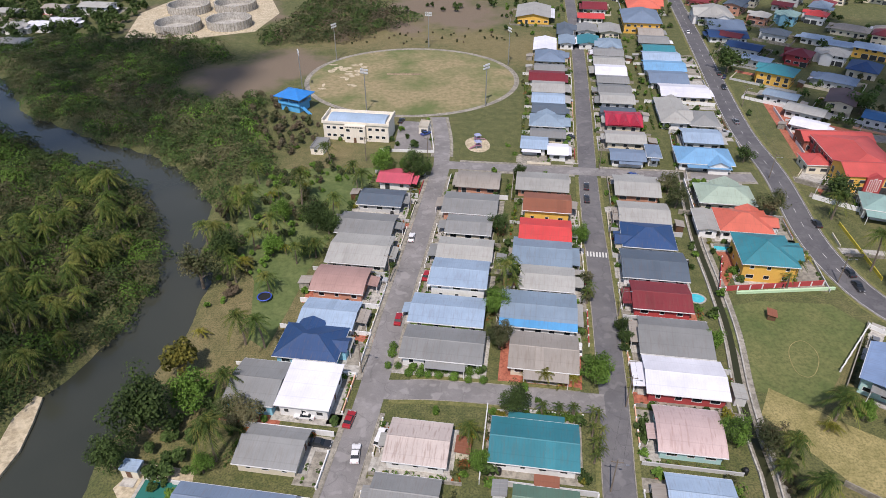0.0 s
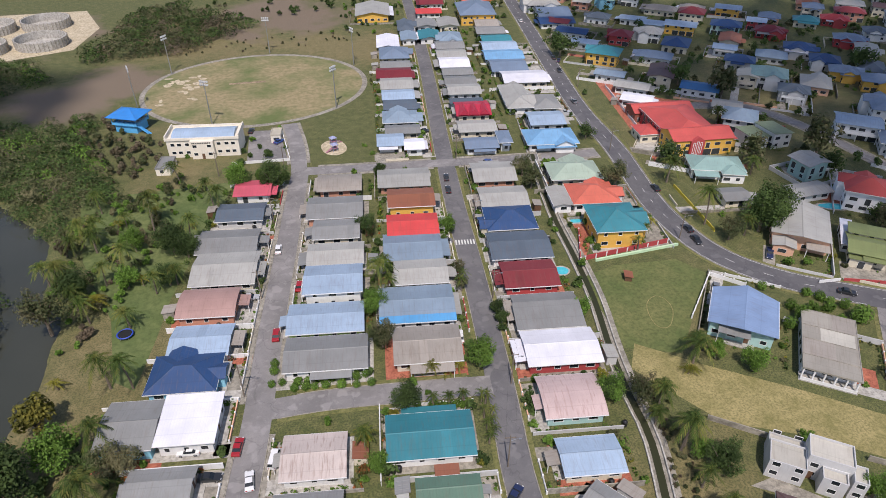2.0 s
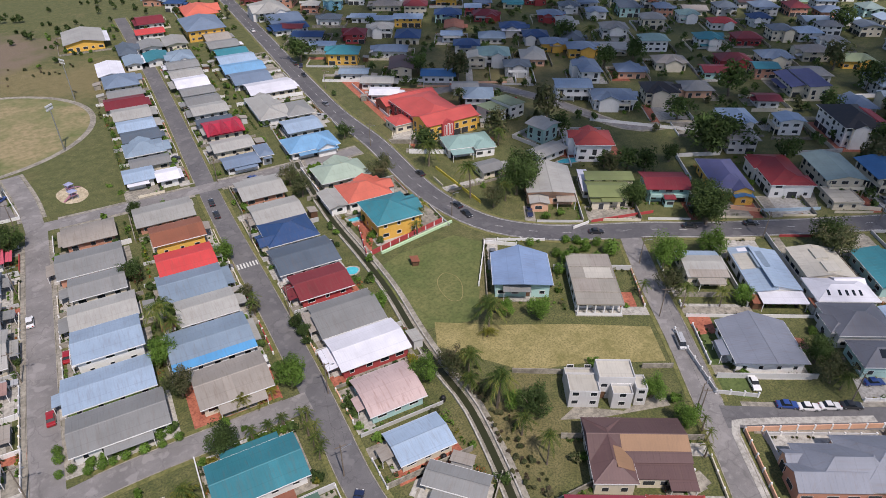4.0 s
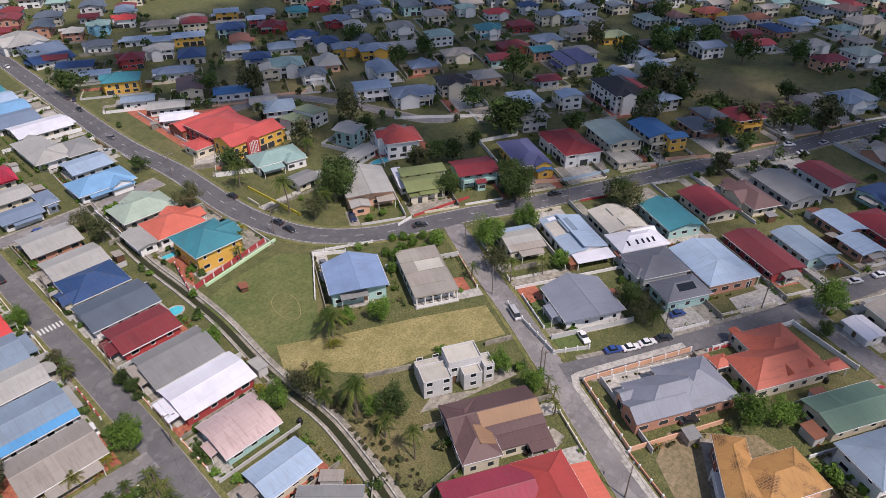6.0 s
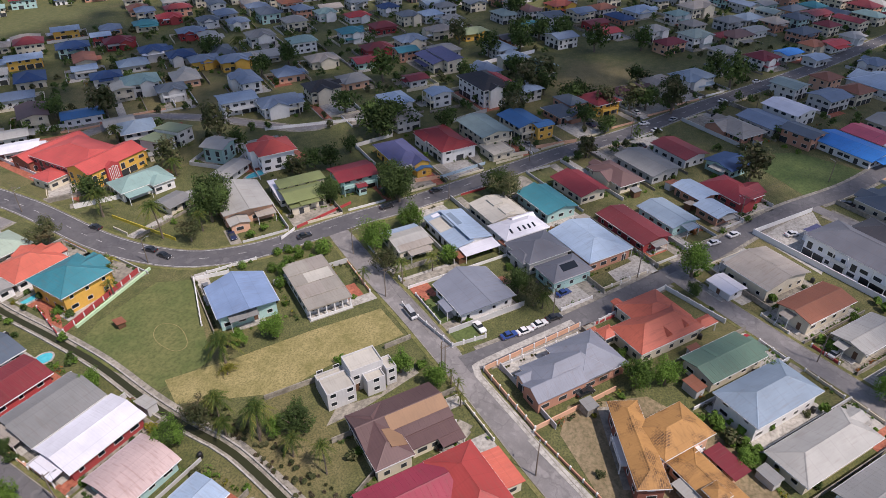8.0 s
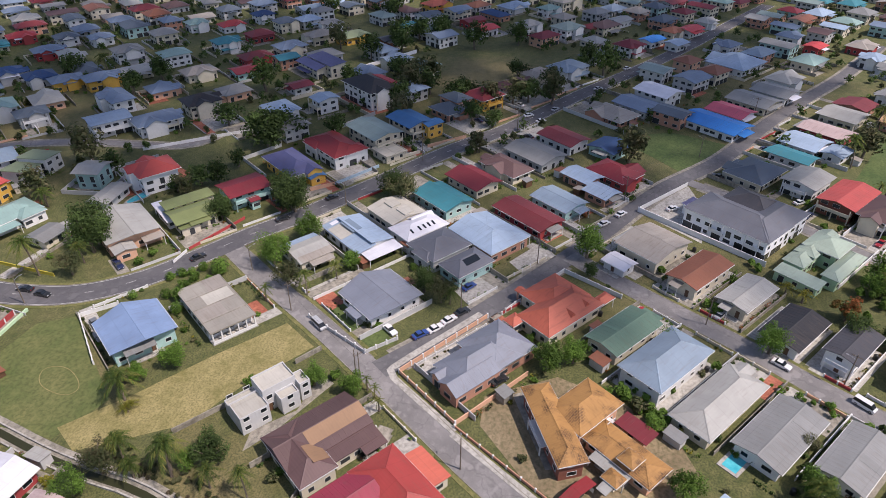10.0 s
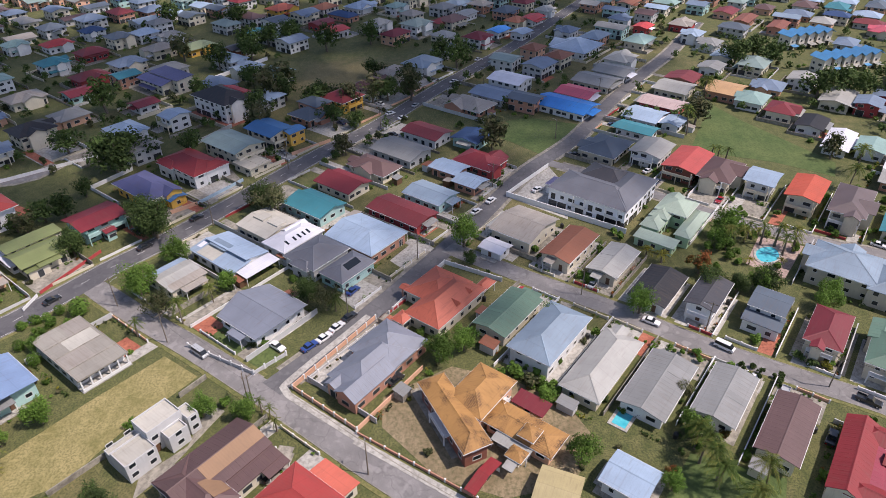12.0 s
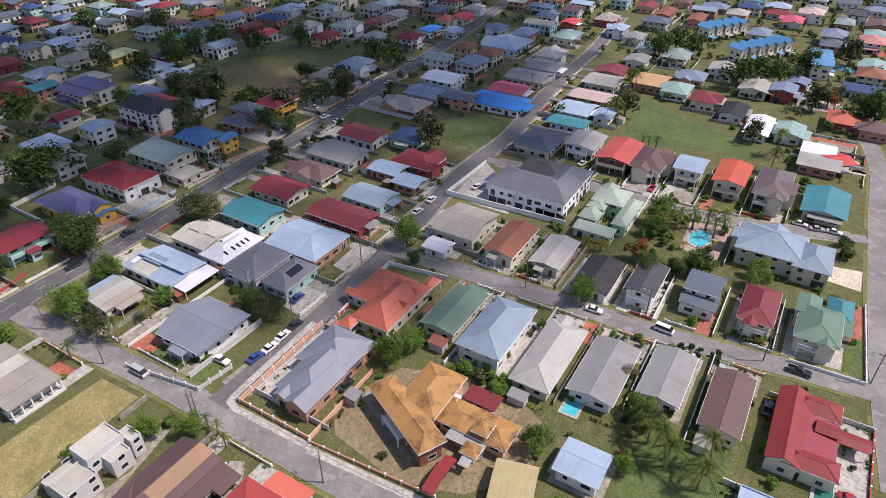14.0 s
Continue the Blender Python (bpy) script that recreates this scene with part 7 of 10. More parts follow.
house(163.2, -139.9, -37.5, 19.6, 13.2, 3.6, "gable", "teal", "cream", "w", 1)
house(190.9, -155.2, -127.5, 14.1, 12.5, 3.4, "gable", "ltgrey", "brick", "e", 1)
house(200.5, -161.0, -127.5, 11.8, 11.3, 3.4, "gable", "white", "white", "e", 1)
house(191.7, -162.7, -87.7, 8.7, 10.1, 3.4, "gable", "red", "white", "e", 1)
house(236.2, -77.3, -127.5, 15.8, 9.7, 3.4, "gable", "teal", "white", "w", 1)
house(249.9, -84.3, -127.5, 15.0, 15.0, 3.4, "gable", "ltblue", "white", "w", 1)
house(242.8, -93.8, -37.5, 11.1, 8.3, 3.4, "gable", "ltblue", "white", "n", 1)
house(263.1, -95.2, -127.5, 18.5, 12.4, 3.4, "gable", "pinktan", "redw", "w", 1)
house(262.3, -53.8, -127.5, 24.8, 16.0, 3.4, "gable", "bluebright", "white", "e", 1)
house(276.5, -61.3, -127.5, 16.9, 13.9, 3.4, "gable", "crimsonpink", "white", "e", 0)
house(292.2, -73.0, -127.5, 19.2, 16.1, 3.4, "gable", "grey", "cream", "e", 0)
house(304.9, -84.2, -127.5, 17.4, 15.7, 3.8, "gable", "grey", "white", "e", 0)
house(281.2, -106.1, -127.5, 15.7, 16.1, 3.8, "gable", "ltgrey", "cream", "w", 0)
house(345.2, -73.2, -127.5, 20.7, 23.7, 3.6, "hip", "ltblue", "white", "w", 0)
house(278.2, -127.9, -127.5, 15.0, 17.0, 4, "gable", "apricot", "brick", "w", 0)
home = house(150.6, 113.2, -37.5, 13.9, 11.2, 4, "gable", "olive", "cream", "s", 1)
range_(home, 155.7, 117.5, -37.5, 15.9, 5.6, 5, "shed", "olive", "cream")
range_(home, 144.8, 110.8, -37.5, 6.6, 3.1, 3, "shed", "olive", "cream")
range_(home, 149.8, 122.4, -37.5, 3.3, 13.3, 2.8, "shed", "white", "white")
home = house(168.0, 104.6, -37.5, 14.8, 12.0, 5, "gable", "crimson", "seaw", "s", 1)
range_(home, 163.4, 99.0, -37.5, 3.7, 3.6, 3.2, "gable", "crimson", "seaw")
house(131.4, 149.5, -8.5, 9.2, 8.4, 3, "gable", "grey", "cream", "w", 1)
house(170.3, 138.4, -37.5, 14.0, 13.0, 7, "hip", "brickred", "brightwhite", "n", 1)
house(166.4, 159.4, -82.5, 9.7, 10.5, 6.2, "gable", "ltgrey", "seaw", "n", 1)
house(156.7, 146.8, 1.7, 13.8, 7.9, 3, "gable", "ltgrey", "white", "e", 1)
house(167.4, 199.2, -37.5, 13.0, 13.0, 5.5, "hip", "greyblue", "white", "n", 1)
house(172.2, 234.0, -37.5, 16.2, 10.8, 3.5, "gable", "blue", "white", "s", 0)
house(171.8, 213.6, -37.5, 11.9, 9.7, 3.5, "gable", "ltgrey", "white", "n", 1)
house(174.0, 276.6, -37.5, 17.3, 10.8, 3.5, "hip", "slateblue", "white", "w", 0)
house(149.4, 281.1, -37.5, 16.2, 13.0, 6, "hip", "teal", "amberw", "w", 0)
house(142.2, 258.8, -37.5, 14.0, 8.6, 3.4, "gable", "greyblue", "white", "w", 0)
house(144.9, 242.8, -37.5, 15.1, 9.7, 3.4, "gable", "ltgrey", "white", "e", 0)
house(139.8, 228.8, -37.5, 13.0, 9.7, 3.4, "gable", "white", "white", "e", 1)
house(171.6, 307.5, -37.5, 11.9, 11.9, 5, "hip", "crimson", "redw", "w", 0)
house(188.9, 308.4, -37.5, 13.0, 11.9, 5, "hip", "ltgrey", "white", "w", 0)
house(151.9, 323.9, -37.5, 17.3, 11.9, 3.5, "gable", "navy", "white", "w", 0)
house(150.4, 304.6, -37.5, 14.0, 8.6, 3.4, "gable", "ltblue", "white", "w", 0)
house(151.8, 343.0, -37.5, 13.0, 10.8, 3.5, "gable", "maroon", "white", "w", 0)
house(194.8, 338.3, -37.5, 15.1, 9.7, 3.4, "gable", "ltblue", "white", "w", 0)
house(202.4, 326.1, -37.5, 14.0, 10.8, 3.4, "gable", "ltblue", "white", "w", 0)
house(211.6, 316.4, -37.5, 17.3, 11.9, 5, "gable", "ltblue", "amberw", "w", 0)
house(220.2, 353.0, -37.5, 19.4, 10.8, 3.4, "hip", "tan", "cream", "w", 0)
house(239.1, 350.0, -37.5, 15.1, 10.8, 3.4, "hip", "tan", "cream", "w", 0)
house(196.0, 374.8, -37.5, 10.8, 11.9, 5.5, "hip", "seafoam", "skyblue", "w", 0)
house(212.6, 376.1, -37.5, 11.9, 10.8, 5, "hip", "red", "white", "w", 0)
house(179.9, 374.9, -37.5, 10.8, 10.8, 5, "hip", "ltgrey", "brick", "w", 0)
house(176.7, 344.7, -37.5, 13.0, 10.8, 4, "hip", "slate", "white", "w", 0)
house(257.2, 340.7, -37.5, 15.1, 11.9, 5, "gable", "ltblue", "amberw", "w", 0)
house(256.4, 313.2, -37.5, 10.8, 10.8, 5, "gable", "ltblue", "redw", "s", 0)
house(254.4, 298.7, -37.5, 15.1, 11.9, 4, "hip", "crimson", "redw", "s", 0)
house(213.7, 278.3, -37.5, 11.9, 9.7, 4, "gable", "ltblue", "white", "s", 0)
house(208.8, 259.1, -37.5, 14.0, 10.8, 4.5, "hip", "navy", "white", "s", 0)
house(207.4, 236.5, -37.5, 16.2, 14.0, 6, "hip", "seafoam", "white", "s", 0)
house(198.5, 238.3, 52.5, 10.8, 9.7, 5.5, "gable", "cream", "cream", "w", 0)
house(206.9, 218.8, -37.5, 13.0, 10.8, 5, "hip", "slate", "ltgrey", "s", 0)
house(248.8, 268.4, -37.5, 15.1, 11.9, 4.5, "hip", "navy", "ltgrey", "s", 0)
house(248.1, 249.8, -37.5, 14.0, 11.9, 4.5, "hip", "navy", "white", "s", 0)
house(245.9, 234.8, -37.5, 13.0, 10.8, 4.5, "hip", "slateblue", "amberw", "s", 0)
house(251.1, 219.6, -37.5, 15.1, 11.9, 5, "hip", "slateblue", "amberw", "s", 0)
house(286.9, 311.1, -37.5, 14.0, 10.8, 4, "hip", "teal", "cream", "s", 0)
house(304.5, 309.3, -37.5, 15.1, 10.8, 4, "hip", "red", "redw", "s", 0)
house(283.9, 275.3, -37.5, 15.1, 10.8, 4.5, "hip", "slateblue", "redw", "s", 0)
house(289.1, 231.5, -37.5, 15.1, 13.0, 6, "hip", "grey", "white", "s", 0)
house(321.2, 231.1, -37.5, 14.0, 13.0, 6, "hip", "grey", "cream", "s", 0)
house(288.8, 204.5, -37.5, 15.1, 11.9, 6, "hip", "seafoam", "white", "s", 0)
house(272.2, 181.6, -37.5, 16.2, 11.9, 4, "hip", "tan", "cream", "s", 0)
house(206.7, 183.0, -37.5, 16.2, 11.9, 6, "gable", "ltblue", "white", "s", 1)
house(212.7, 165.6, -37.5, 18.4, 13.0, 5, "hip", "slateblue", "white", "s", 1)
house(232.9, 157.4, -37.5, 15.1, 13.0, 6, "hip", "dark", "cream", "s", 0)
house(352.4, 206.7, -37.5, 15.1, 10.8, 4, "hip", "red", "white", "s", 0)
house(337.6, 181.7, -37.5, 15.1, 11.9, 4, "hip", "maroon", "redw", "s", 0)
house(315.6, 190.5, -37.5, 14.0, 11.9, 5.5, "hip", "teal", "white", "s", 0)
house(299.6, 165.2, -37.5, 16.2, 11.9, 4, "hip", "maroon", "redw", "s", 0)
house(317.1, 154.2, -37.5, 16.2, 13.0, 5, "hip", "slateblue", "cream", "s", 0)
house(341.0, 147.0, -37.5, 15.1, 11.9, 5, "hip", "tan", "cream", "w", 0)
house(347.2, 129.2, -37.5, 17.3, 11.9, 4, "hip", "olivegreen", "amberw", "w", 0)
house(341.6, 108.4, -37.5, 9.7, 9.7, 4.5, "gable", "darkgrey", "rustw", "s", 0)
home = house(291.4, 129.6, -127.5, 20.0, 10.7, 5, "gable", "purpleblue", "cream", "s", 0)
range_(home, 294.1, 124.5, -127.5, 22.4, 9.3, 6.5, "shed", "purpleblue", "cream")
house(265.8, 127.2, -37.5, 10.8, 9.7, 3.5, "gable", "crimson", "white", "w", 0)
house(233.6, 121.3, -127.5, 14.4, 11.9, 5.5, "hip", "ltblue", "white", "s", 1)
house(246.8, 107.0, -127.5, 8.8, 10.8, 6, "gable", "ltblue", "white", "s", 1)
home = house(262.0, 91.4, -127.5, 23.1, 16.1, 8.2, "hip", "dark", "white", "e", 1)
range_(home, 264.9, 87.1, -127.5, 13.8, 9.8, 8.5, "gable", "darkred", "white")
home = house(188.6, 96.9, -127.5, 21.1, 12.2, 4.5, "hip", "purpleblue", "amberw", "e", 1)
range_(home, 184.3, 86.8, -127.5, 6.4, 6.5, 3, "gable", "blue", "amberw")
home = house(220.7, 76.7, -127.5, 19.9, 13.8, 5.5, "gable", "seafoamgrey", "cream", "e", 1)
range_(home, 208.8, 67.2, -127.5, 10.0, 9.5, 2.9, "flat", "cream", "cream")
home = house(233.3, 65.8, -127.5, 16.1, 12.8, 5.5, "gable", "blue", "cream", "e", 1)
range_(home, 231.4, 56.5, -37.5, 8.3, 5.9, 5.5, "gable", "blue", "amberw")
home = house(253.3, 54.1, -127.5, 13.2, 12.3, 3.4, "hip", "slate", "brick", "e", 1)
range_(home, 259.6, 52.5, -127.5, 12.3, 9.5, 6, "hip", "slate", "brick")
house(267.3, 41.9, -37.5, 14.0, 14.0, 5.5, "hip", "crimson", "amberw", "s", 1)
house(283.1, 30.7, -37.5, 17.3, 14.0, 5, "hip", "maroonbrown", "white", "s", 0)
house(306.6, 23.1, -37.5, 15.1, 9.7, 3.5, "hip", "tan", "cream", "s", 0)
house(315.2, 8.3, -37.5, 18.4, 14.0, 5, "hip", "greyblue", "white", "s", 0)
house(383.3, 13.2, -37.5, 16.2, 14.0, 6, "hip", "seafoamgrey", "white", "s", 0)
house(395.7, -7.5, -37.5, 17.3, 13.0, 5, "hip", "brown", "cream", "s", 0)
house(450.0, 18.5, -37.5, 21.6, 15.1, 6, "hip", "tan", "cream", "s", 0)
house(434.5, 50.9, -37.5, 19.4, 13.0, 4, "hip", "ltblue", "white", "s", 0)
house(377.8, 59.9, -37.5, 14.0, 11.9, 4, "gable", "red", "white", "s", 0)
house(424.5, 99.7, -37.5, 17.3, 13.0, 5, "hip", "orange", "amberw", "s", 0)
house(393.6, 70.1, -37.5, 15.1, 10.8, 4, "gable", "maroon", "redw", "s", 0)
house(370.0, 165.8, -37.5, 14.0, 11.9, 5, "hip", "ltblue", "white", "s", 0)
house(359.1, 175.6, -37.5, 13.0, 11.9, 6, "hip", "slate", "cream", "s", 0)
house(307.2, 282.6, -37.5, 13.0, 10.8, 4.5, "hip", "slate", "white", "s", 0)
house(311.0, 263.6, -37.5, 13.0, 10.8, 4.5, "hip", "slateblue", "white", "s", 0)
house(348.1, 226.6, -37.5, 13.0, 10.8, 5, "hip", "seafoam", "white", "s", 0)
house(374.9, 197.4, -37.5, 13.0, 10.8, 5, "hip", "navy", "white", "s", 0)
house(365.3, 149.0, -37.5, 11.9, 10.8, 5, "hip", "grey", "white", "w", 0)
house(323.5, -91.4, -37.5, 16.2, 13.0, 4, "hip", "ltgrey", "white", "s", 0)
house(355.0, -109.1, -37.5, 17.3, 13.0, 4, "hip", "seafoam", "cream", "s", 0)
house(392.2, -106.9, -37.5, 11.9, 11.9, 6, "hip", "slateblue", "white", "s", 0)
house(381.8, -118.2, -37.5, 11.9, 9.7, 4, "gable", "red", "redw", "s", 0)
house(388.2, -142.7, -37.5, 16.2, 11.9, 4, "hip", "tan", "redw", "s", 0)
house(362.9, -140.8, -37.5, 13.0, 10.8, 5, "hip", "ltblue", "white", "n", 0)
house(348.6, -145.7, -37.5, 13.0, 10.8, 4, "hip", "grey", "white", "n", 0)
house(327.3, -145.5, -37.5, 15.1, 10.8, 4, "gable", "greyblue", "cream", "n", 0)
house(311.2, -153.9, -37.5, 17.3, 13.0, 5, "hip", "seafoamgrey", "cream", "n", 0)
house(397.3, -183.6, -37.5, 21.6, 9.7, 4, "gable", "rustbrown", "brick", "n", 0)
house(382.0, -196.8, -37.5, 19.4, 9.7, 4, "gable", "rustbrown", "brick", "n", 0)
house(266.4, -135.0, -37.5, 15.1, 11.9, 4, "hip", "seafoam", "white", "n", 0)
house(253.0, -141.8, -37.5, 14.0, 11.9, 4.5, "hip", "crimson", "cream", "s", 0)
house(289.1, -167.0, -37.5, 14.0, 11.9, 5, "gable", "ltgrey", "white", "s", 0)
house(267.4, -172.7, -37.5, 21.6, 13.0, 4, "gable", "ltgrey", "cream", "s", 0)
house(258.5, -180.7, -37.5, 13.0, 10.8, 5, "gable", "slateblue", "redw", "s", 0)
house(266.1, -191.9, -37.5, 10.8, 9.7, 5, "gable", "slateblue", "redw", "s", 0)
house(217.4, -159.5, -37.5, 14.0, 10.8, 4, "gable", "seafoam", "white", "s", 1)
house(224.6, -151.1, -37.5, 21.6, 9.7, 3, "gable", "white", "white", "s", 1)
house(240.5, -148.4, -37.5, 15.1, 10.8, 3.5, "gable", "dark", "white", "s", 0)
house(226.1, -188.0, -37.5, 15.1, 13.0, 3.8, "hip", "coral", "redw", "s", 0)
house(215.2, -193.6, -37.5, 11.9, 11.9, 4, "hip", "brown", "brick", "n", 0)
house(370.5, -251.3, -37.5, 16.2, 11.9, 4, "hip", "crimsonpink", "cream", "n", 0)
house(379.2, -268.6, -37.5, 15.1, 13.0, 6, "hip", "pinktan", "white", "n", 0)
house(322.4, -267.4, -37.5, 16.2, 13.0, 5, "hip", "pinkroof", "white", "w", 0)
house(377.3, -297.0, -37.5, 19.4, 10.8, 5, "flat", "darkgrey", "white", "n", 0)
house(293.9, -114.3, -37.5, 14.0, 13.0, 4, "gable", "maroon", "brick", "n", 0)
house(309.4, -132.7, -37.5, 13.0, 10.8, 4, "gable", "grey", "white", "n", 0)
house(402.1, -56.1, -37.5, 15.1, 10.8, 4, "gable", "red", "white", "s", 0)
house(371.5, -46.2, -37.5, 11.9, 9.7, 4, "gable", "ltblue", "white", "s", 0)
house(413.5, -16.1, -37.5, 15.1, 10.8, 4, "gable", "ltgrey", "white", "s", 0)
house(395.0, -1.8, -37.5, 15.1, 10.8, 4, "hip", "maroon", "cream", "s", 0)
house(357.3, -21.1, -37.5, 14.0, 13.0, 5.5, "hip", "crimson", "white", "s", 0)
house(375.3, -33.6, -37.5, 14.0, 9.7, 4, "gable", "bluebright", "white", "s", 0)
house(396.6, -45.8, -37.5, 13.0, 10.8, 4, "hip", "rust", "cream", "s", 0)
house(374.5, -72.8, -37.5, 13.0, 10.8, 4, "hip", "slateblue", "white", "n", 0)
house(422.2, -66.8, -37.5, 13.0, 10.8, 4, "hip", "ltgrey", "white", "s", 0)
house(428.7, 27.6, -37.5, 13.0, 10.8, 5, "hip", "seafoam", "white", "s", 0)
house(385.2, 35.3, -37.5, 13.0, 11.9, 6, "hip", "ltgrey", "white", "s", 0)
house(-220.5, 334.7, -8.3, 15.1, 10.8, 4, "gable", "ltgrey", "white", "e", 0)
house(-221.8, 365.7, -8.3, 15.1, 10.8, 4, "gable", "white", "white", "e", 0)
house(-235.1, 361.4, -8.3, 14.0, 10.8, 4, "hip", "ltgrey", "white", "e", 0)
house(-212.4, 372.4, -8.3, 17.3, 10.8, 4, "gable", "white", "white", "e", 0)
house(-206.8, 401.6, -8.3, 19.4, 13.0, 5, "gable", "ltgrey", "white", "e", 0)
house(-231.7, 402.0, -8.3, 15.1, 10.8, 4, "gable", "tan", "white", "e", 0)
house(-255.8, 393.3, -8.3, 15.1, 10.8, 4, "gable", "ltgrey", "cream", "e", 0)

# houses of several ranges
compound(106.8, 11.9, -127.5, "brick house under a blue-grey roof stepping back in three hips", [
    (-3.25, 3.7, 0, 12.9, 13.4, 3.7, "hip", 3.5, "pewter", "brick"), (-2.2, -2.9, 0, 10.8, 17.8, 3.7, "hip", 2.95, "pewter", "brick"),
    (0.2, -7.8, 90, 13.4, 6.4, 3.65, "gable", 1.75, "pewter", "brick"), (-4.6, -12.2, 90, 3.4, 3.6, 3.5, "gable", 0.9, "pewter", "peach")])
home = compound(126.6, -0.3, -127.5, "cream house under a stained orange hipped roof with small dormers", [
    (-0.1, 1.6, 0, 10.9, 20.2, 3.7, "hip", 2.9, "orange", "cream"), (-5.2, 5.3, 0, 12.2, 13.6, 3.66, "hip", 2.3, "orange", "cream"),
    (-5.0, -9.6, 0, 3.8, 4.4, 3.2, "hip", 0.9, "orange", "cream"), (-11.4, 0.3, 0, 4.2, 2.6, 3.1, "gable", 0.5, "orange", "brick"), (3.6, 13.6, 0, 3.4, 6.0, 3.1, "hip", 0.9, "orange", None)])
for u, v in ((2.6, 7.0), (3.0, 1.2)):
    part("dormer", Shape().add([(-0.9, -1.3, 4.4), (0.9, -1.3, 4.4), (0, -1.3, 5.5), (0, 1.8, 5.6)], [(0, 1, 2), (1, 3, 2), (0, 2, 3), (0, 3, 1)]), ROOF["orange"], home, at=pose(u, v, 0, 0, 0, 90))
home = compound(74.9, 40.7, -37.5, "cream house under a dark brown roof with a tan sheeted band", [
    (1.7, 4.4, 0, 19.4, 10.8, 3.9, "gable", 1.75, "brown", "cream"), (-3.9, 2.1, 0, 8.2, 15.4, 3.9, "hip", 1.7, "brown", "cream"), (5.75, -1.4, 0, 10.9, 5.4, 3.25, "shed", 0.85, "brown", "cream"), (8.6, -4.6, 0, 5.2, 3.2, 2.9, "shed", 0.4, "brown", None)])
on_roof(home, "roof_band", 4.9, 4.4, 0, 6.5, -3.3, -0.15, 4.58, 5.60, ROOF["rustamber"], "tan roof sheeting")
on_roof(home, "roof_band", -3.9, -0.6, 90, 2.4, -3.9, -0.5, 4.06, 5.40, ROOF["rustamber"], "tan roof sheeting")
compound(68.5, 37.0, -37.5, "cream house under raspberry, brick-red and coral roofs joined at angles", [
    (-2.5, -6.5, 0, 17.0, 11.0, 3.8, "gable", 1.7, "raspberry", "cream"), (8.75, -9.5, 0, 10.5, 17.0, 4.0, "hip", 2.1, "brickred", "cream"), (16.0, -9.0, 90, 9.1, 4.6, 3.2, "shed", 0.5, "coral", "cream")])
q = pose(68.5, 37.0, 0, 0, 0, -37.5)
slab("house_yard", [tuple((q @ Vector((u, v, 0))).xy) for u, v in ((12.6, -4.2), (19.6, -4.2), (19.6, 1.6), (12.6, 1.6))], 0.055, 0.1, CONCRETE, "pale concrete yard beside a red-roofed house", "paving")
home = compound(140.4, 71.0, -37.5, "cream house under a low roof patched blue, grey and tan", [(0, 0, 0, 11.2, 12.2, 3.2, "gable", 0.9, "ltgrey", "cream"), (0.5, -7.0, 0, 7.0, 3.0, 2.8, "shed", 0.2, "tan", None)])
on_roof(home, "roof_sheet", 0, 0, 0, 5.6, 3.4, 6.1, 3.60, 3.2, ROOF["ltblue"], "pale blue roof sheets")
on_roof(home, "roof_sheet", 0.4, 0, 0, 5.2, -6.1, -3.2, 3.2, 3.63, ROOF["tan"], "tan roof sheets")
home = compound(150.9, 60.9, -127.5, "white house under two pale blue roof slopes at different heights", [
    (0.6, -2.2, 0, 19.8, 6.4, 3.3, "shed", 0.9, "ltblue", "white"), (1.0, 3.6, 180, 18.0, 7.8, 3.5, "shed", 1.4, "ltblue", "white"), (-2.0, 0.6, 0, 7.0, 3.2, 4.6, "shed", 0.3, "greyblue", "white")])
on_roof(home, "roof_sheet", -2.4, 0, 0, 3.6, -5.0, -0.2, 3.40, 4.02, ROOF["bone"], "bone-coloured roof sheets")
on_roof(home, "roof_sheet", -7.6, 0, 0, 0.8, -3.0, -0.6, 3.65, 3.98, ROOF["white"], "white roof sheet")
compound(144.7, 50.2, -37.5, "long open car port with a bright white sheet roof", [(0, 0, 0, 11.6, 4.7, 2.8, "shed", 0.3, "white", None)])
home = compound(165.9, 52.1, -37.5, "cream house under a bone-coloured low roof with raised vents", [(0, 0, 90, 13.8, 13.0, 3.8, "gable", 1.1, "bone", "cream")])
for u, v in ((0.2, 2.2), (0.6, -3.8)):
    part("roof_vent", Shape().prism([(-1.7, 4.4), (1.7, 4.4), (1.7, 5.1), (-1.7, 5.5)], -2.2, 2.2), [ROOF["bone"]], home, "raised box vent on the roof", at=pose(u, v, 0, 0, 0, 90))
home = compound(158.4, 42.9, -37.5, "white-walled house under a bright white hipped roof with skylights", [(0, 0, 0, 15.7, 9.8, 3.7, "hip", 1.6, "white", "white"), (3.6, 3.4, 0, 8.0, 4.0, 3.7, "gable", 1.0, "white", "white")])
for u in (-4.4, -1.6, 0.2, 1.9, 3.6):
    on_roof(home, "skylight", u, 0, 0, 0.32, -3.2, -1.6, 4.25, 4.77, GLASS, "dark skylight", 0.08)
home = compound(145.4, 31.4, -37.5, "grey house under two slate-grey hipped roofs with solar panels", [
    (1.2, 5.0, 0, 14.2, 12.2, 4.2, "hip", 2.3, "slategrey", "ltgrey"), (1.8, -6.2, 0, 13.3, 8.8, 3.6, "hip", 1.9, "slategrey", "seaw"), (-4.6, 4.0, 0, 4.6, 7.0, 3.8, "hip", 1.2, "slategrey", "ltgrey")])
on_roof(home, "solar_panel", 2.2, -6.2, 0, 2.5, -2.4, -0.5, 4.5, 5.3, GLASS, "dark glass solar panels", 0.1)
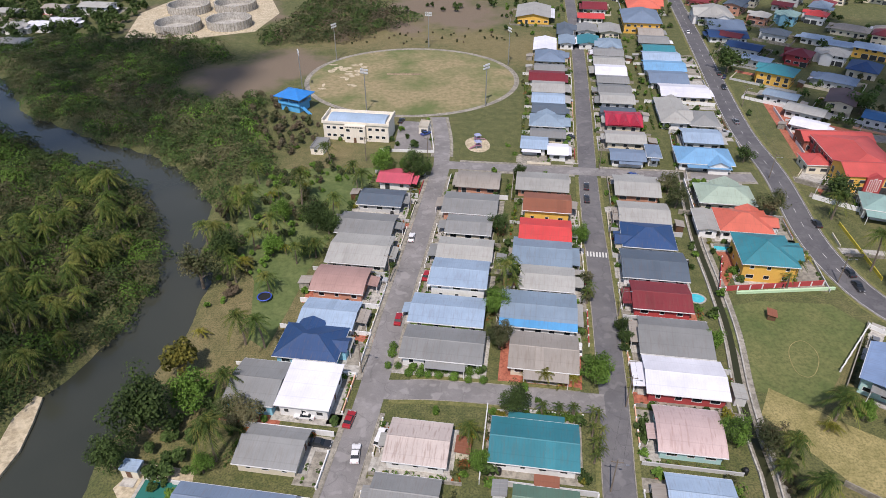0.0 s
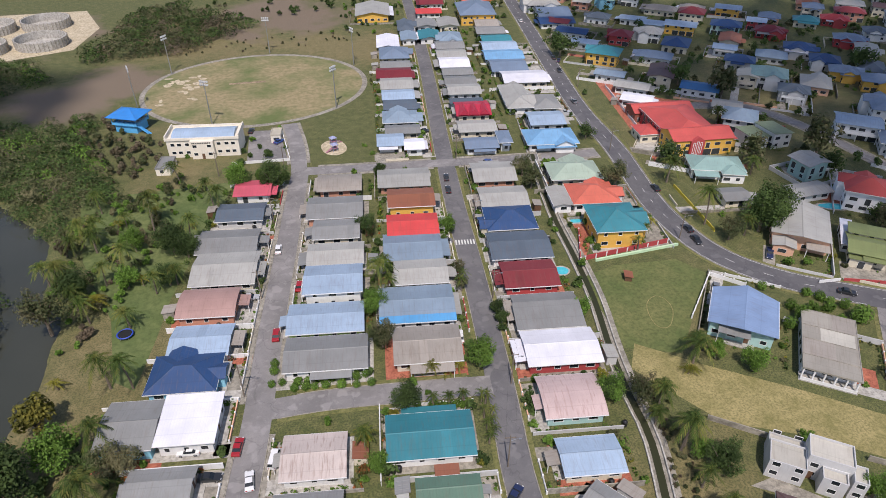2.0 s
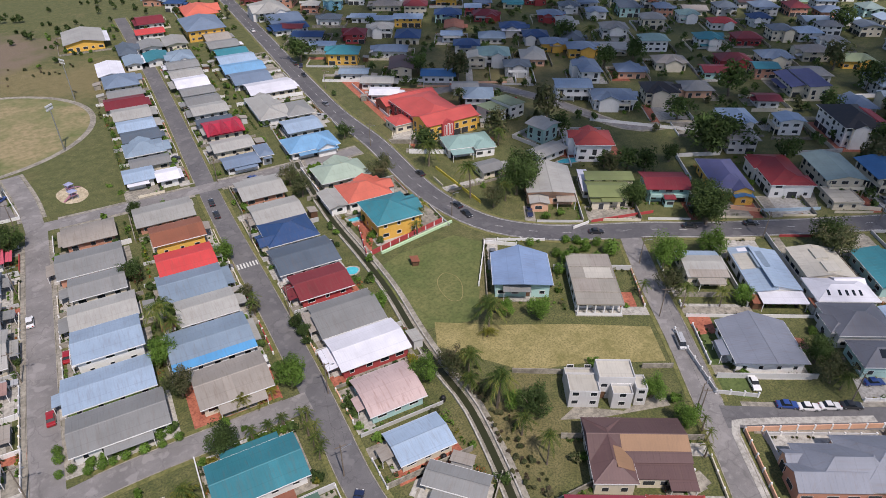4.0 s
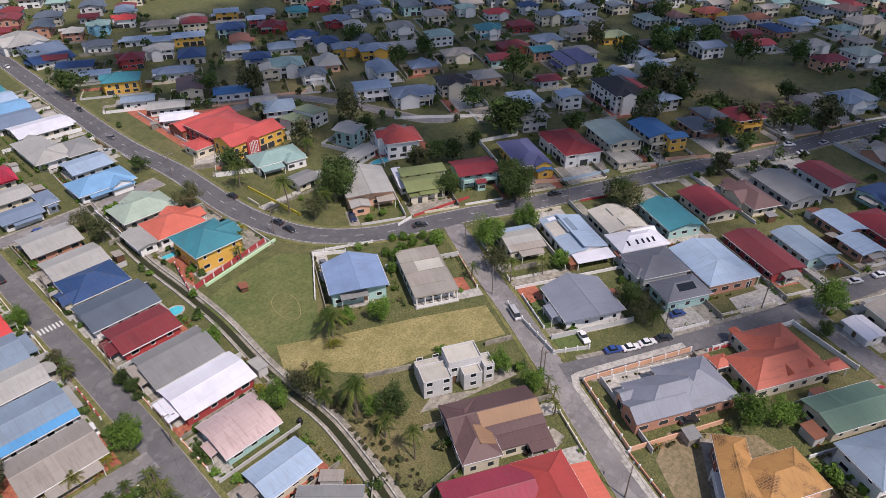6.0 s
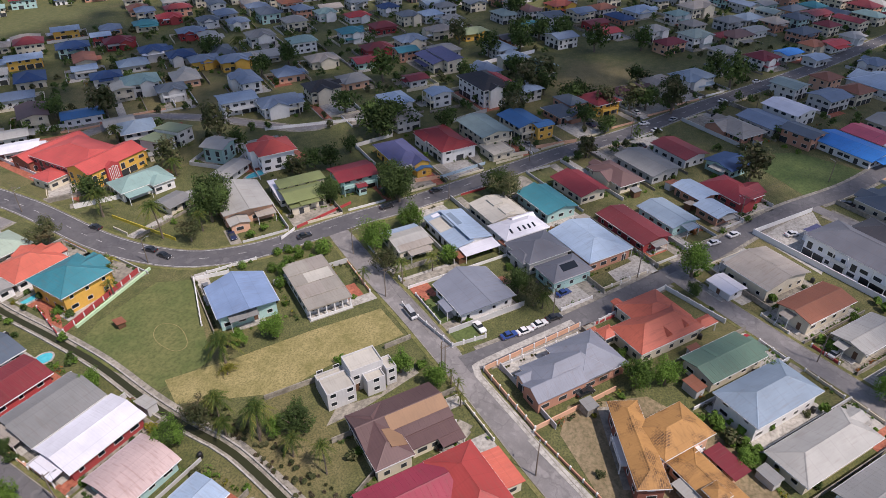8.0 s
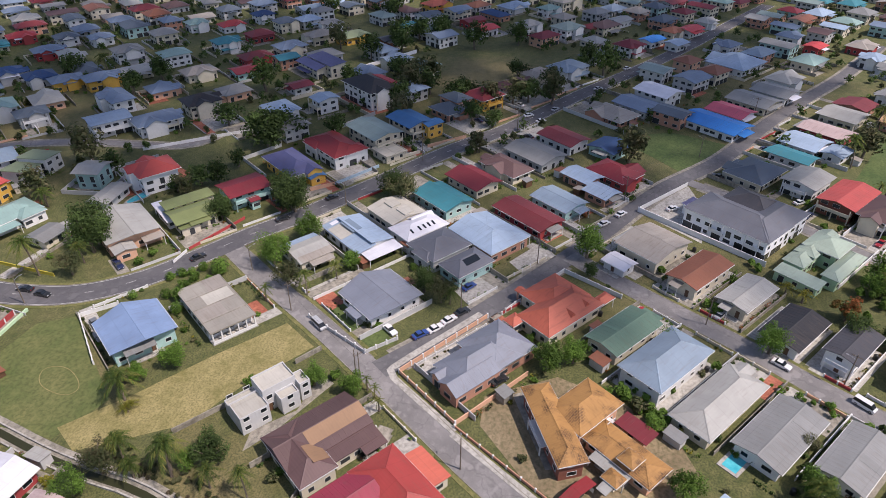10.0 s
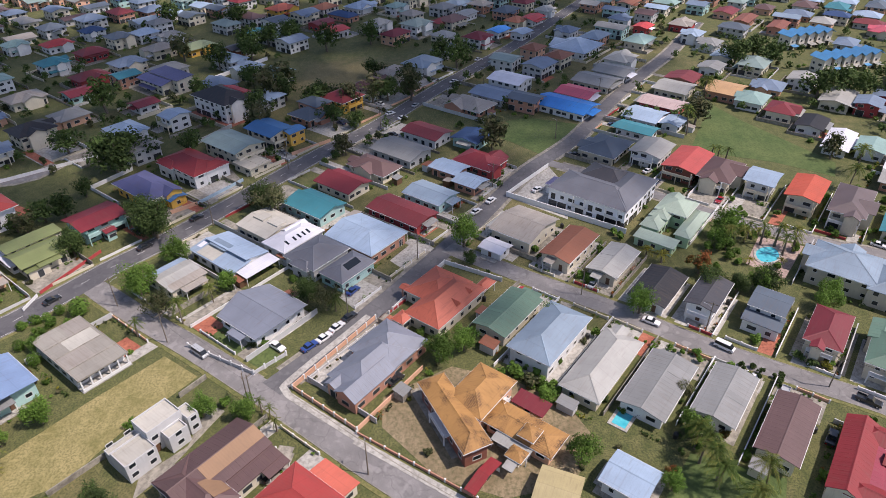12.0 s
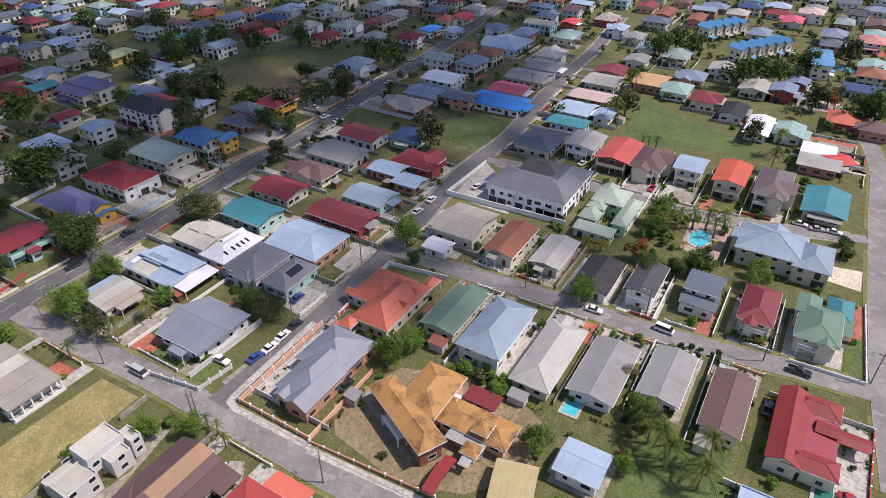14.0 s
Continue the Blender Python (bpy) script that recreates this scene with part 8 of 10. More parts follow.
compound(160.3, 21.4, -127.5, "low brick-walled house under a wide pale blue roof", [
    (0.2, -1.0, 0, 18.4, 15.6, 3.7, "hip", 1.9, "ltblue", "brick"), (-3.6, -1.0, 0, 11.4, 15.7, 3.72, "gable", 1.92, "ltblue", "cream"), (5.6, 5.8, 0, 7.2, 3.4, 3.3, "shed", 0.3, "greyblue", None)])
# one slate roof in two greys: the rear range is darker for its shade
home = compound(183.8, -53.1, -127.5, "large two-storey white house under dark slate hipped roofs", [
    (-0.5, -5.3, 0, 27.0, 15.2, 6.6, "hip", 3.0, "slategrey", "brightwhite"), (7.0, 0.5, 0, 11.5, 24.6, 6.65, "hip", 2.7, "slategrey", "brightwhite"), (-2.0, 6.0, 0, 16.0, 13.0, 6.6, "hip", 2.6, "darkgrey", "brightwhite"),
    (-15.6, -3.0, 0, 5.4, 6.4, 3.6, "hip", 1.1, "purpleblue", "brightwhite")])
# flat black panel on the wall, drawn for the shade inside the car port
part("car_port_opening", Shape().box(3.6, 11.6, -12.46, -12.42, 0.1, 2.6), PLASTIC, home, "black panel for the shade of a car port")
for u in (-2.4, 8.6):
    part("balcony", Shape().box(u - 2.2, u + 2.2, -13.6, -12.4, 3.1, 3.3).box(u - 2.2, u + 2.2, -13.6, -13.5, 3.3, 4.2).box(u - 2.1, u - 1.9, -13.55, -13.35, 0, 6.3).box(u + 1.9, u + 2.1, -13.55, -13.35, 0, 6.3), TRIM, home, "white balcony on columns")
compound(76.3, -81.3, -127.5, "cream house under a deep red roof with two arms", [
    (-4.1, 0.8, 90, 21.6, 6.4, 3.8, "gable", 1.5, "crimsonred", "cream"), (0.2, 9.1, 0, 9.2, 5.8, 3.7, "hip", 1.25, "crimsonred", "cream"), (0.6, -7.0, 0, 9.8, 5.2, 3.7, "hip", 1.2, "crimsonred", "cream"),
    (1.4, 0.9, 90, 10.6, 6.6, 3.3, "shed", 0.5, "raspberry", "cream"), (2.6, 3.2, 0, 4.6, 3.4, 3.9, "gable", 0.8, "crimsonred", "cream"), (7.6, 3.6, 0, 5.6, 3.8, 3.0, "gable", 0.6, "crimsonred", None)])

home = compound(141.0, 195.0, -5.0, "red and yellow hall under linked coral red hipped roofs", [
    (-0.5, 3.0, 0, 20.0, 30.0, 6.0, "hip", 2.6, "coralred", "redw"), (0.6, -8.2, 0, 23.4, 12.0, 6.2, "gable", 2.2, "coralred", "amberw"), (0.0, 21.6, 0, 25.0, 10.4, 4.0, "gable", 1.8, "coralred", "rustw"),
    (-13.6, 3.0, 0, 8.4, 9.4, 3.6, "hip", 1.3, "coralred", "cream"), (13.6, -6.0, 0, 6.0, 7.0, 3.4, "hip", 1.0, "coralred", "amberw")])
bay = part("bay", Shape().prism([(-2.6, 0), (2.6, 0), (2.6, 6.0), (0, 7.6), (-2.6, 6.0)], 0, 1.2), WALL["redw"], home, "red gabled bay with tall white windows", at=pose(-2.0, -13.4, 0, 0, 0, -90))
for q in (-1.3, 0, 1.3):
    part("window", band_xz(0.9, 4.2 + (0.8 if q == 0 else 0), 0.2, -0.08, 0.02), TRIM, bay, at=pose(1.22, q, 3.4, 0, 0, 90))
compound(137.0, 168.2, -20.0, "white bungalow under a grey-green hipped roof with a car port", [
    (0, 0.6, 0, 18.0, 11.4, 3.6, "hip", 2.1, "seafoam", "white"), (4.6, -3.6, 0, 8.0, 7.6, 3.6, "hip", 1.5, "seafoam", "white"), (-4.2, -6.4, 0, 8.0, 4.4, 3.0, "shed", 0.3, "seafoam", None)])
compound(137.1, 126.7, -37.5, "peach house under a wide pale grey prow-gabled roof", [
    (0.4, 2.8, 90, 18.6, 15.6, 4.5, "prow", 1.4, "ltgrey", "peach"), (-3.6, -8.4, 90, 5.6, 6.4, 3.2, "gable", 0.7, "ltgrey", "peach"), (5.0, -7.4, 0, 6.0, 4.0, 3.0, "shed", 0.3, "tan", None)])
compound(167.0, 184.8, 4.0, "white two-storey house under two olive green roof slopes", [
    (-4.4, 0.3, 90, 10.0, 8.8, 5.0, "shed", 0.7, "olivegreen", "white"), (4.4, -0.3, 90, 11.4, 9.0, 5.6, "shed", 0.8, "olivegreen", "white")])
compound(205.0, 87.1, -127.5, "white house under a broad crimson hipped roof", [
    (0, 0, 0, 22.0, 13.4, 5.0, "hip", 2.3, "crimsonred", "white"), (-5.4, -4.6, 0, 9.0, 6.0, 4.8, "hip", 1.2, "crimsonred", "white"), (7.6, 3.0, 0, 7.0, 10.0, 4.9, "hip", 1.4, "crimsonred", "white")])

# the large amber-roofed house: two wings, a low rear range, porch, and covered walk
house(90.2, -2.3, 25.9, 21.1, 6.4, 5, "hip", "amber", "rustw", "n", 2, "amber house wings")
house(96.0, -8.2, -37.5, 13.7, 9.5, 4.9, "hip", "amber", "peach", "s", 2, "amber house wings")
house(87.3, -16.7, -127.5, 15.9, 7.4, 3.2, "hip", "amber", "peach", "s", 2, "amber house wings", 0.25)
house(84.8, -17.3, -127.5, 3.7, 3.9, 4.7, "hip", "amber", "peach", "s", 1, "amber house wings", 0.5)
house(81.0, -14.4, -127.5, 3.7, 3.3, 3.1, "hip", "amber", "sand", "s", 1, "amber house wings", 0.5)
house(76.5, -7.7, -127.5, 2.5, 9.0, 2.6, "gable", "crimsonred", "rustw", "e", 1, "garden roofs")
house(94.0, -18.8, -127.5, 7.7, 4.3, 3.0, "shed", "crimson", "peach", "s", 1, "garden roofs")
house(72.7, -21.0, -112.4, 8.2, 9.6, 3.0, "gable", "straw", "cream", "s", 1, "garden roofs")


def terrace_house(x, y, turn):
    """A low concrete house under one flat slab with raised joints and patches, and a pillared verandah along its front."""
    ob = thing("house", pose(x, y, 0, 0, 0, turn), "white house under a bare flat concrete roof with pillared verandah", "house", "village houses")
    ws = Shape().box(-5.6, 5.6, -7.0, 11.8, 0, 3.3)
    far_panes(ws, 11.4, 14.2, 3.4, 0.1)
    part("wall", ws, [WALL["white"], FAR_GLASS_SHADE, TRIM], ob)
    top = part("roof", Shape().box(-5.9, 5.9, -9.5, 12.2, 3.3, 3.6).ring(-5.9, 5.9, -9.5, 12.2, 0.16, 3.6, 3.72), ROOF["concrete"], ob, "bare concrete roof slab")
    for y0 in (-4.6, 1.2, 6.2):
        part("roof_joint", Shape().box(-5.7, 5.7, y0 - 0.1, y0 + 0.1, 3.6, 3.7), OLD_CONCRETE, top)
    for x0, y0, x1, y1, k in ((-1.9, 1.4, 5.2, 6.0, "bone"), (-5.6, -4.4, 1.0, 1.0, "tan"), (0.6, 6.4, 5.6, 12.0, "tan"), (-5.5, 6.4, -0.2, 11.8, "concrete")):
        part("roof_patch", Shape().box(x0, x1, y0, y1, 3.6, 3.625), ROOF[k], top)
    part("verandah_floor", Shape().box(-5.8, 5.8, -9.8, -7.0, 0, 0.25), CONCRETE, ob)
    for px in (-5.4, -3.2, -1.1, 1.1, 3.2, 5.4):
        part("pillar", Shape().box(px - 0.16, px + 0.16, -9.35, -9.03, 0.25, 3.3), TRIM, ob)
    part("balustrade", Shape().box(-5.6, 5.6, -9.7, -9.55, 0.25, 1.0), TRIM, ob)
    return ob


terrace_house(110.8, 82.7, -37.5)


def flat_house(x, y, turn):
    """A white modern house of stepped flat-roofed blocks with parapets."""
    ob = thing("house", pose(x, y, 0, 0, 0, turn), "modern white house of stepped flat-roofed blocks", "house", "village houses")
    for name, x0, x1, y0, y1, h in (("block", -8.8, -2.4, -4.2, 1.2, 4.3), ("block", -8.8, -2.4, 1.2, 3.8, 3.2), ("block", -2.4, 5.2, -1.6, 3.8, 5.8), ("block", 0.2, 4.4, -4.4, -1.6, 4.0), ("block", 5.2, 7.6, -3.4, 0.6, 4.5)):
        b = part(name, Shape().box(x0, x1, y0, y1, 0, h).ring(x0, x1, y0, y1, 0.18, h, h + 0.5), WALL["ltgrey"], ob)
        part("roof", Shape().box(x0 + 0.2, x1 - 0.2, y0 + 0.2, y1 - 0.2, h, h + 0.08), ROOF["bone"], b, "pale flat concrete roof")
        for z in (1.6, 4.0):
            for q in ((x0 + 1.3, x1 - 1.3) if x1 - x0 > 5 else ((x0 + x1) / 2,)):
                part("window", FAR_WINDOWS[0], None, ob, at=pose(q, y0, z))
                part("window", FAR_WINDOWS[0], None, ob, at=pose(q, y1, z, 0, 0, 180))
        for yy in ((y0 + y1) / 2,):
            part("window", FAR_WINDOWS[0], None, ob, at=pose(x1, yy, 3.4, 0, 0, 90))
    part("door", DOOR, None, ob, at=pose(-1.2, -1.6, 1.05))
    return ob


flat_house(86.7, 56.9, -37.5)


def town_houses(x, y, turn, n):
    """A terrace of narrow houses, each with its own blue gabled roof."""
    for k in range(n):
        q = pose(x, y, 0, 0, 0, turn) @ Vector(((k - (n - 1) / 2) * 6.2, 0, 0))
        house(q.x, q.y, turn + 90, 10.0, 6.2, 7.2, "gable", "bandblue", "sand", "w", 1, "terraced houses", 0.6)


town_houses(354.6, -199.3, -70, 5)
town_houses(315.7, -200.9, -72, 6)
town_houses(290.1, -217.3, -30, 4)


# ---- the village goes on beyond: smaller houses seen far off ----
def in_any(polys, x, y):
    return any(inside(q, x, y) for q in polys)


OPEN_LAND = [oval(FR + 4, FS + 4, 24), [(-2.8, 203.4), (26.8, 200.7), (33.8, 248.1), (48.5, 356.8), (-4.1, 357.3)], [(277.1, 74.3), (261.9, 24.9), (346.9, 11.4), (364.7, 79.1)], [(311.1, 122.3), (334.0, 89.4), (347.8, 105.0), (337.5, 135.7)],
             [(240.1, -11.9), (213.5, -41.6), (251.7, -65.2), (261.5, -35.2)], [(218.1, -88.4), (193.6, -136.4), (213.8, -149.8), (276.3, -118.6)],
             [(193.6, 148.4), (220.4, 116.4), (194.9, 97.6), (174.9, 129.5)], [(223.0, 365.6), (251.3, 354.7), (285.7, 413.2), (244.0, 413.7)],
             [(255.5, 356.0), (297.6, 327.0), (337.0, 384.1), (278.6, 413.6)]]
SITES = [tuple(o.matrix_basis.translation.xy) for o in scene.objects if o.name.startswith("house") and o.parent is None]
FAR_EAST = [(95, 600), (118, 350), (150, 230), (190, 110), (215, 30), (240, -60), (215, -160), (180, -260), (330, -420), (640, -180), (670, 200), (520, 480), (250, 640)]
rnd = random.Random(5)
far_roofs = ["grey", "ltgrey", "ltblue", "slateblue", "greyblue", "crimson", "navy", "seafoam", "tan", "brown", "maroon", "slate", "seafoamgrey", "slateblue", "slate", "teal", "rust"]
far_walls = ["ltgrey", "cream", "ltgrey", "white", "cream", "seaw", "brick", "peach"]
FAR = Shape()
cu, su = math.cos(radians(-37.5)), math.sin(radians(-37.5))
for i in range(-48, 48):
    for j in range(-48, 48):
        a, b = i * 21.0 + rnd.uniform(-2.5, 2.5), j * 18.5 + rnd.uniform(-2.5, 2.5)
        x, y = a * cu - b * su, a * su + b * cu
        if not inside(FAR_EAST, x, y) or math.hypot(x, y) > 650 or math.hypot(x, y) < 225 or in_any(OPEN_LAND, x, y) or on_other_road(x, y, -1, 8.5):
            continue
        if min(math.hypot(x - p, y - q) for p, q in SITES) < 16.5:
            continue
        SITES.append((x, y))
        kind = rnd.choice(["hip", "hip", "gable"])
        w, d, h = rnd.uniform(12, 18.5), rnd.uniform(10.5, 14), rnd.choice([3.4, 3.6, 5.2, 5.4, 5.8])
        if math.hypot(x, y) < 330:
            house(x, y, -37.5 + rnd.choice([0, 90]) + rnd.uniform(-5, 5), w, d, h, kind, rnd.choice(far_roofs), rnd.choice(far_walls), rnd.choice("snew"), 0 if math.hypot(x, y) < 380 else -1, "far houses", wing=math.hypot(x, y) < 420)
            if rnd.random() < 0.5 and math.hypot(x, y) < 420:
                plot(x, y, -37.5, 14.5, 13, 1.8, int(x + 7 * y))
            continue
        m = pose(x, y, 0, 0, 0, -37.5 + rnd.choice([0, 90]))
        s, prof, caps = roof_shape(kind, w, d, h, min(w, d) / 2 * (0.4 if kind == "hip" else 0.22), False)
        body = wall_shape(kind, w, d, h, prof, 0.9)
        k = len(body.f)
        far_panes(body, w, d, h, 0.9)
        ri, wi = rnd.randrange(len(far_roofs)), len(far_roofs) + rnd.randrange(len(far_walls))
        FAR.add([m @ Vector(q) for q in s.v], s.f, ri)
        base = len(FAR.v)
        FAR.add([m @ Vector(q) for q in body.v], body.f[:k], wi)
        for n, face in enumerate(body.f[k:]):
            FAR.add([m @ Vector(body.v[q]) for q in face], [tuple(range(len(face)))], len(far_roofs) + len(far_walls) + (1 if n % 2 == 0 else 0))
        if rnd.random() < 0.6:
            wing = Shape().loft([(-w * 0.22, h - 1.0), (0, h - 0.2), (w * 0.22, h - 1.0)], [(-w * 0.22, h - 0.86), (0, h - 0.06), (w * 0.22, h - 0.86)], 0, 3.0, 60).moved(m @ pose(rnd.uniform(-0.2, 0.2) * w, -d / 2 - 2.2, 0, 0, 0, 90))
            FAR.add(wing.v, wing.f, ri)
if FAR.v:
    tagged(new("far_houses", FAR.mesh("far_houses", [ROOF[k] for k in far_roofs] + [WALL[k] for k in far_walls] + [FAR_GLASS_SHADE, TRIM])), "crowd of small houses with coloured roofs far off", "houses", kind="stuff")
# ---- plots round the houses ----
yard(-9.6, 188.3, 81.7, 2.8, 6.3, 14.7, 0)
yard(-12.2, 174.0, 81.7, 3.3, 6.3, 17.1, 1)
yard(-14.1, 158.6, 81.7, 2.9, 7.1, 19.8, 2)
yard(-19.4, 131.8, 81.7, 4.2, 6.8, 17.2, 4)
yard(-20.7, 118.5, 81.7, 3.6, 6.5, 16.8, 5)
yard(-22.8, 108.2, 81.7, 4.4, 7.0, 18.0, 6)
yard(-34.0, 95.8, 81.7, 13.5, 7.5, 14.2, 7)
yard(-22.3, 94.4, 81.7, 2.0, 7.3, 14.7, 8)
yard(-26.7, 79.4, 81.7, 3.9, 6.1, 15.8, 9)
yard(-26.6, 66.1, 81.7, 1.7, 4.3, 25.0, 10)
yard(4.6, 187.4, 261.7, 2.8, 6.8, 17.3, 11)
yard(1.0, 160.1, 261.7, 3.2, 6.3, 16.6, 13)
yard(-1.5, 147.9, 261.7, 2.6, 6.4, 18.5, 14)
yard(-3.1, 134.1, 261.7, 3.0, 7.2, 17.9, 15)
yard(-11.0, 82.1, 261.7, 2.5, 6.5, 15.4, 18)
yard(-13.3, 70.4, 261.7, 2.1, 5.3, 15.6, 19)
yard(33.4, 191.0, 171.7, 3.6, 9.7, 15.5, 20)
yard(38.9, 168.0, 81.7, 2.6, 6.8, 17.5, 21)
yard(36.9, 155.0, 81.7, 3.0, 6.9, 18.0, 22)
yard(35.3, 144.1, 81.7, 3.2, 7.6, 19.2, 23)
yard(34.0, 132.3, 81.7, 3.0, 6.5, 17.2, 24)
yard(32.3, 119.3, 81.7, 2.9, 8.2, 21.5, 25)
yard(18.3, 86.4, 171.7, 4.5, 9.8, 14.2, 27)
yard(24.1, 67.4, 81.7, 3.6, 4.1, 15.0, 28)
yard(63.2, 188.6, 171.7, 2.9, 8.4, 16.7, 29)
yard(52.8, 166.5, 261.7, 2.7, 7.5, 18.2, 30)
yard(50.8, 153.9, 261.7, 2.4, 7.8, 17.9, 31)
yard(47.2, 126.8, 261.7, 2.2, 6.9, 17.6, 33)
yard(45.1, 111.9, 261.7, 2.2, 7.7, 19.6, 34)
yard(43.4, 99.1, 261.7, 2.1, 6.9, 20.1, 35)
yard(41.8, 84.7, 261.7, 2.8, 7.1, 16.0, 36)
yard(40.0, 69.9, 261.7, 3.4, 5.6, 15.1, 37)
yard(43.8, 55.4, -54.5, 4.2, 7.3, 8.8, 38)
yard(89.3, 182.1, 171.7, 6.8, 9.9, 15.7, 39)
yard(80.7, 160.9, 81.7, 21.2, 7.3, 9.4, 40)
yard(95.5, 159.2, 81.7, 6.4, 7.7, 18.1, 41)
yard(93.3, 140.6, 81.7, 8.2, 8.9, 17.5, 42)
yard(32.4, 208.9, -8.3, 5.8, 6.2, 13.5, 43)
yard(44.6, 208.1, 81.7, 2.5, 5.8, 10.5, 44)
yard(45.8, 221.1, 81.7, 3.1, 5.2, 16.4, 45)
yard(47.3, 233.1, 81.7, 3.5, 7.2, 16.7, 46)
yard(49.6, 244.8, 81.7, 2.9, 6.5, 16.8, 47)
yard(50.8, 255.7, 81.7, 3.3, 6.9, 16.8, 48)
yard(52.8, 268.7, 81.7, 3.2, 8.0, 17.3, 49)
yard(54.9, 281.8, 81.7, 3.1, 7.9, 19.1, 50)
yard(56.7, 293.3, 81.7, 3.0, 5.9, 17.2, 51)
yard(59.2, 309.5, 81.7, 2.9, 9.7, 17.6, 52)
yard(59.9, 219.4, 261.7, 2.4, 6.6, 17.8, 58)
yard(63.3, 236.3, 261.7, 3.3, 8.7, 17.1, 59)
yard(63.0, 244.5, 261.7, 1.8, 4.4, 17.1, 60)
yard(65.4, 257.2, 261.7, 2.3, 7.2, 17.4, 61)
yard(66.6, 267.8, 261.7, 1.9, 6.6, 17.2, 62)
yard(68.4, 279.5, 261.7, 2.0, 6.2, 17.2, 63)
yard(70.0, 291.7, 261.7, 1.7, 8.5, 17.4, 64)
yard(74.2, 317.3, 261.7, 2.3, 7.4, 17.7, 66)
plot(91.7, 404.1, 261.7, 18.6, 14.9, 2.2, 72)
yard(102.1, 217.8, 81.7, 6.7, 7.7, 17.1, 74)
yard(96.7, 242.1, 81.7, 14.6, 14.1, 14.1, 75)
yard(106.5, 234.0, 81.7, 3.7, 8.7, 14.3, 76)
yard(112.8, 263.2, 81.7, 1.9, 8.9, 23.4, 77)
yard(109.0, 279.4, 81.7, 8.2, 9.6, 20.1, 78)
yard(112.7, 294.5, 81.7, 7.0, 8.4, 22.2, 79)
yard(114.4, 308.5, 81.7, 7.7, 8.0, 20.9, 80)
plot(122.0, 408.9, 81.7, 24.6, 20.0, 3.0, 85)
plot(53.2, 387.6, 81.7, 27.1, 20.0, 3.0, 86)
yard(118.1, 49.8, -127.5, 3.7, 8.7, 18.7, 90)
yard(109.9, 15.9, 142.5, 7.5, 13.3, 13.2, 91)
yard(130.7, 5.1, 142.5, 4.2, 12.0, 16.5, 92)
yard(130.8, -22.1, 52.5, 6.1, 5.9, 21.0, 93)
yard(122.5, -31.8, 52.5, 7.4, 6.8, 23.7, 94)
yard(114.8, -43.3, 52.5, 7.2, 6.0, 26.6, 95)
yard(107.3, -53.0, 52.5, 7.3, 6.4, 23.0, 96)
yard(103.1, -65.6, 52.5, 3.8, 5.8, 20.6, 97)
yard(94.0, -74.8, 52.5, 6.8, 5.4, 21.9, 98)
yard(72.8, -85.9, -37.5, 5.6, 11.5, 14.6, 99)
yard(56.0, -73.1, -37.5, 6.0, 4.1, 18.7, 101)
yard(81.9, 35.3, 52.5, 8.0, 7.7, 20.7, 102)
yard(78.1, 35.4, 80.9, 7.0, 5.4, 22.4, 103)
yard(115.7, 78.9, 52.5, 6.0, 9.9, 15.3, 105)
yard(102.3, 102.4, 142.5, 13.4, 8.9, 16.2, 106)
yard(134.0, 73.5, -127.5, 3.3, 8.4, 12.9, 107)
yard(156.9, 68.7, 142.5, 8.4, 7.0, 22.7, 108)
yard(136.8, 54.1, 232.5, 16.5, 2.7, 17.3, 109)
yard(173.8, 56.6, 142.5, 9.5, 10.2, 15.9, 110)
yard(139.6, 23.8, -37.5, 7.5, 7.1, 22.1, 112)
yard(154.4, 13.8, -37.5, 7.2, 10.1, 22.2, 113)
yard(167.2, 3.6, -37.5, 5.4, 6.8, 23.8, 114)
yard(179.6, -3.0, -37.5, 6.2, 6.7, 18.5, 115)
yard(183.3, 46.7, 142.5, 12.8, 7.3, 20.2, 116)
yard(197.7, 39.2, 142.5, 11.5, 7.2, 19.5, 117)
yard(210.2, 30.0, 142.5, 12.7, 6.6, 20.5, 118)
yard(223.9, 22.1, 142.5, 11.3, 8.3, 22.8, 119)
yard(238.2, 11.9, 142.5, 11.2, 7.2, 20.3, 120)
yard(199.5, -8.1, -37.5, 11.9, 5.7, 15.4, 121)
yard(189.9, -14.0, -37.5, 2.0, 5.6, 13.1, 122)
yard(203.4, -20.5, -37.5, 3.1, 7.2, 19.2, 123)
yard(269.8, -5.9, 142.5, 10.4, 8.4, 21.6, 124)
yard(281.8, -16.7, 142.5, 13.6, 8.3, 21.2, 125)
yard(294.3, -25.5, 142.5, 14.4, 8.3, 20.6, 126)
yard(167.7, -19.2, 142.5, 4.9, 9.7, 17.3, 127)
yard(145.4, -31.0, 232.5, 2.4, 6.0, 21.4, 129)
yard(139.1, -42.6, 232.5, 3.6, 5.6, 19.2, 130)
yard(122.8, -63.2, 232.5, 2.6, 5.1, 18.1, 132)
yard(120.5, -78.5, -127.5, 8.9, 5.7, 12.5, 133)
yard(108.8, -86.5, -127.5, 2.9, 5.4, 18.8, 134)
yard(146.7, -113.5, 52.5, 6.8, 10.0, 18.7, 136)
yard(176.1, -76.2, 52.5, 2.7, 6.3, 14.0, 138)
yard(223.3, -55.9, 142.5, 4.4, 10.2, 17.2, 139)
yard(208.3, -72.3, 232.5, 12.1, 7.4, 18.4, 140)
yard(195.6, -80.0, 232.5, 7.4, 7.3, 25.5, 141)
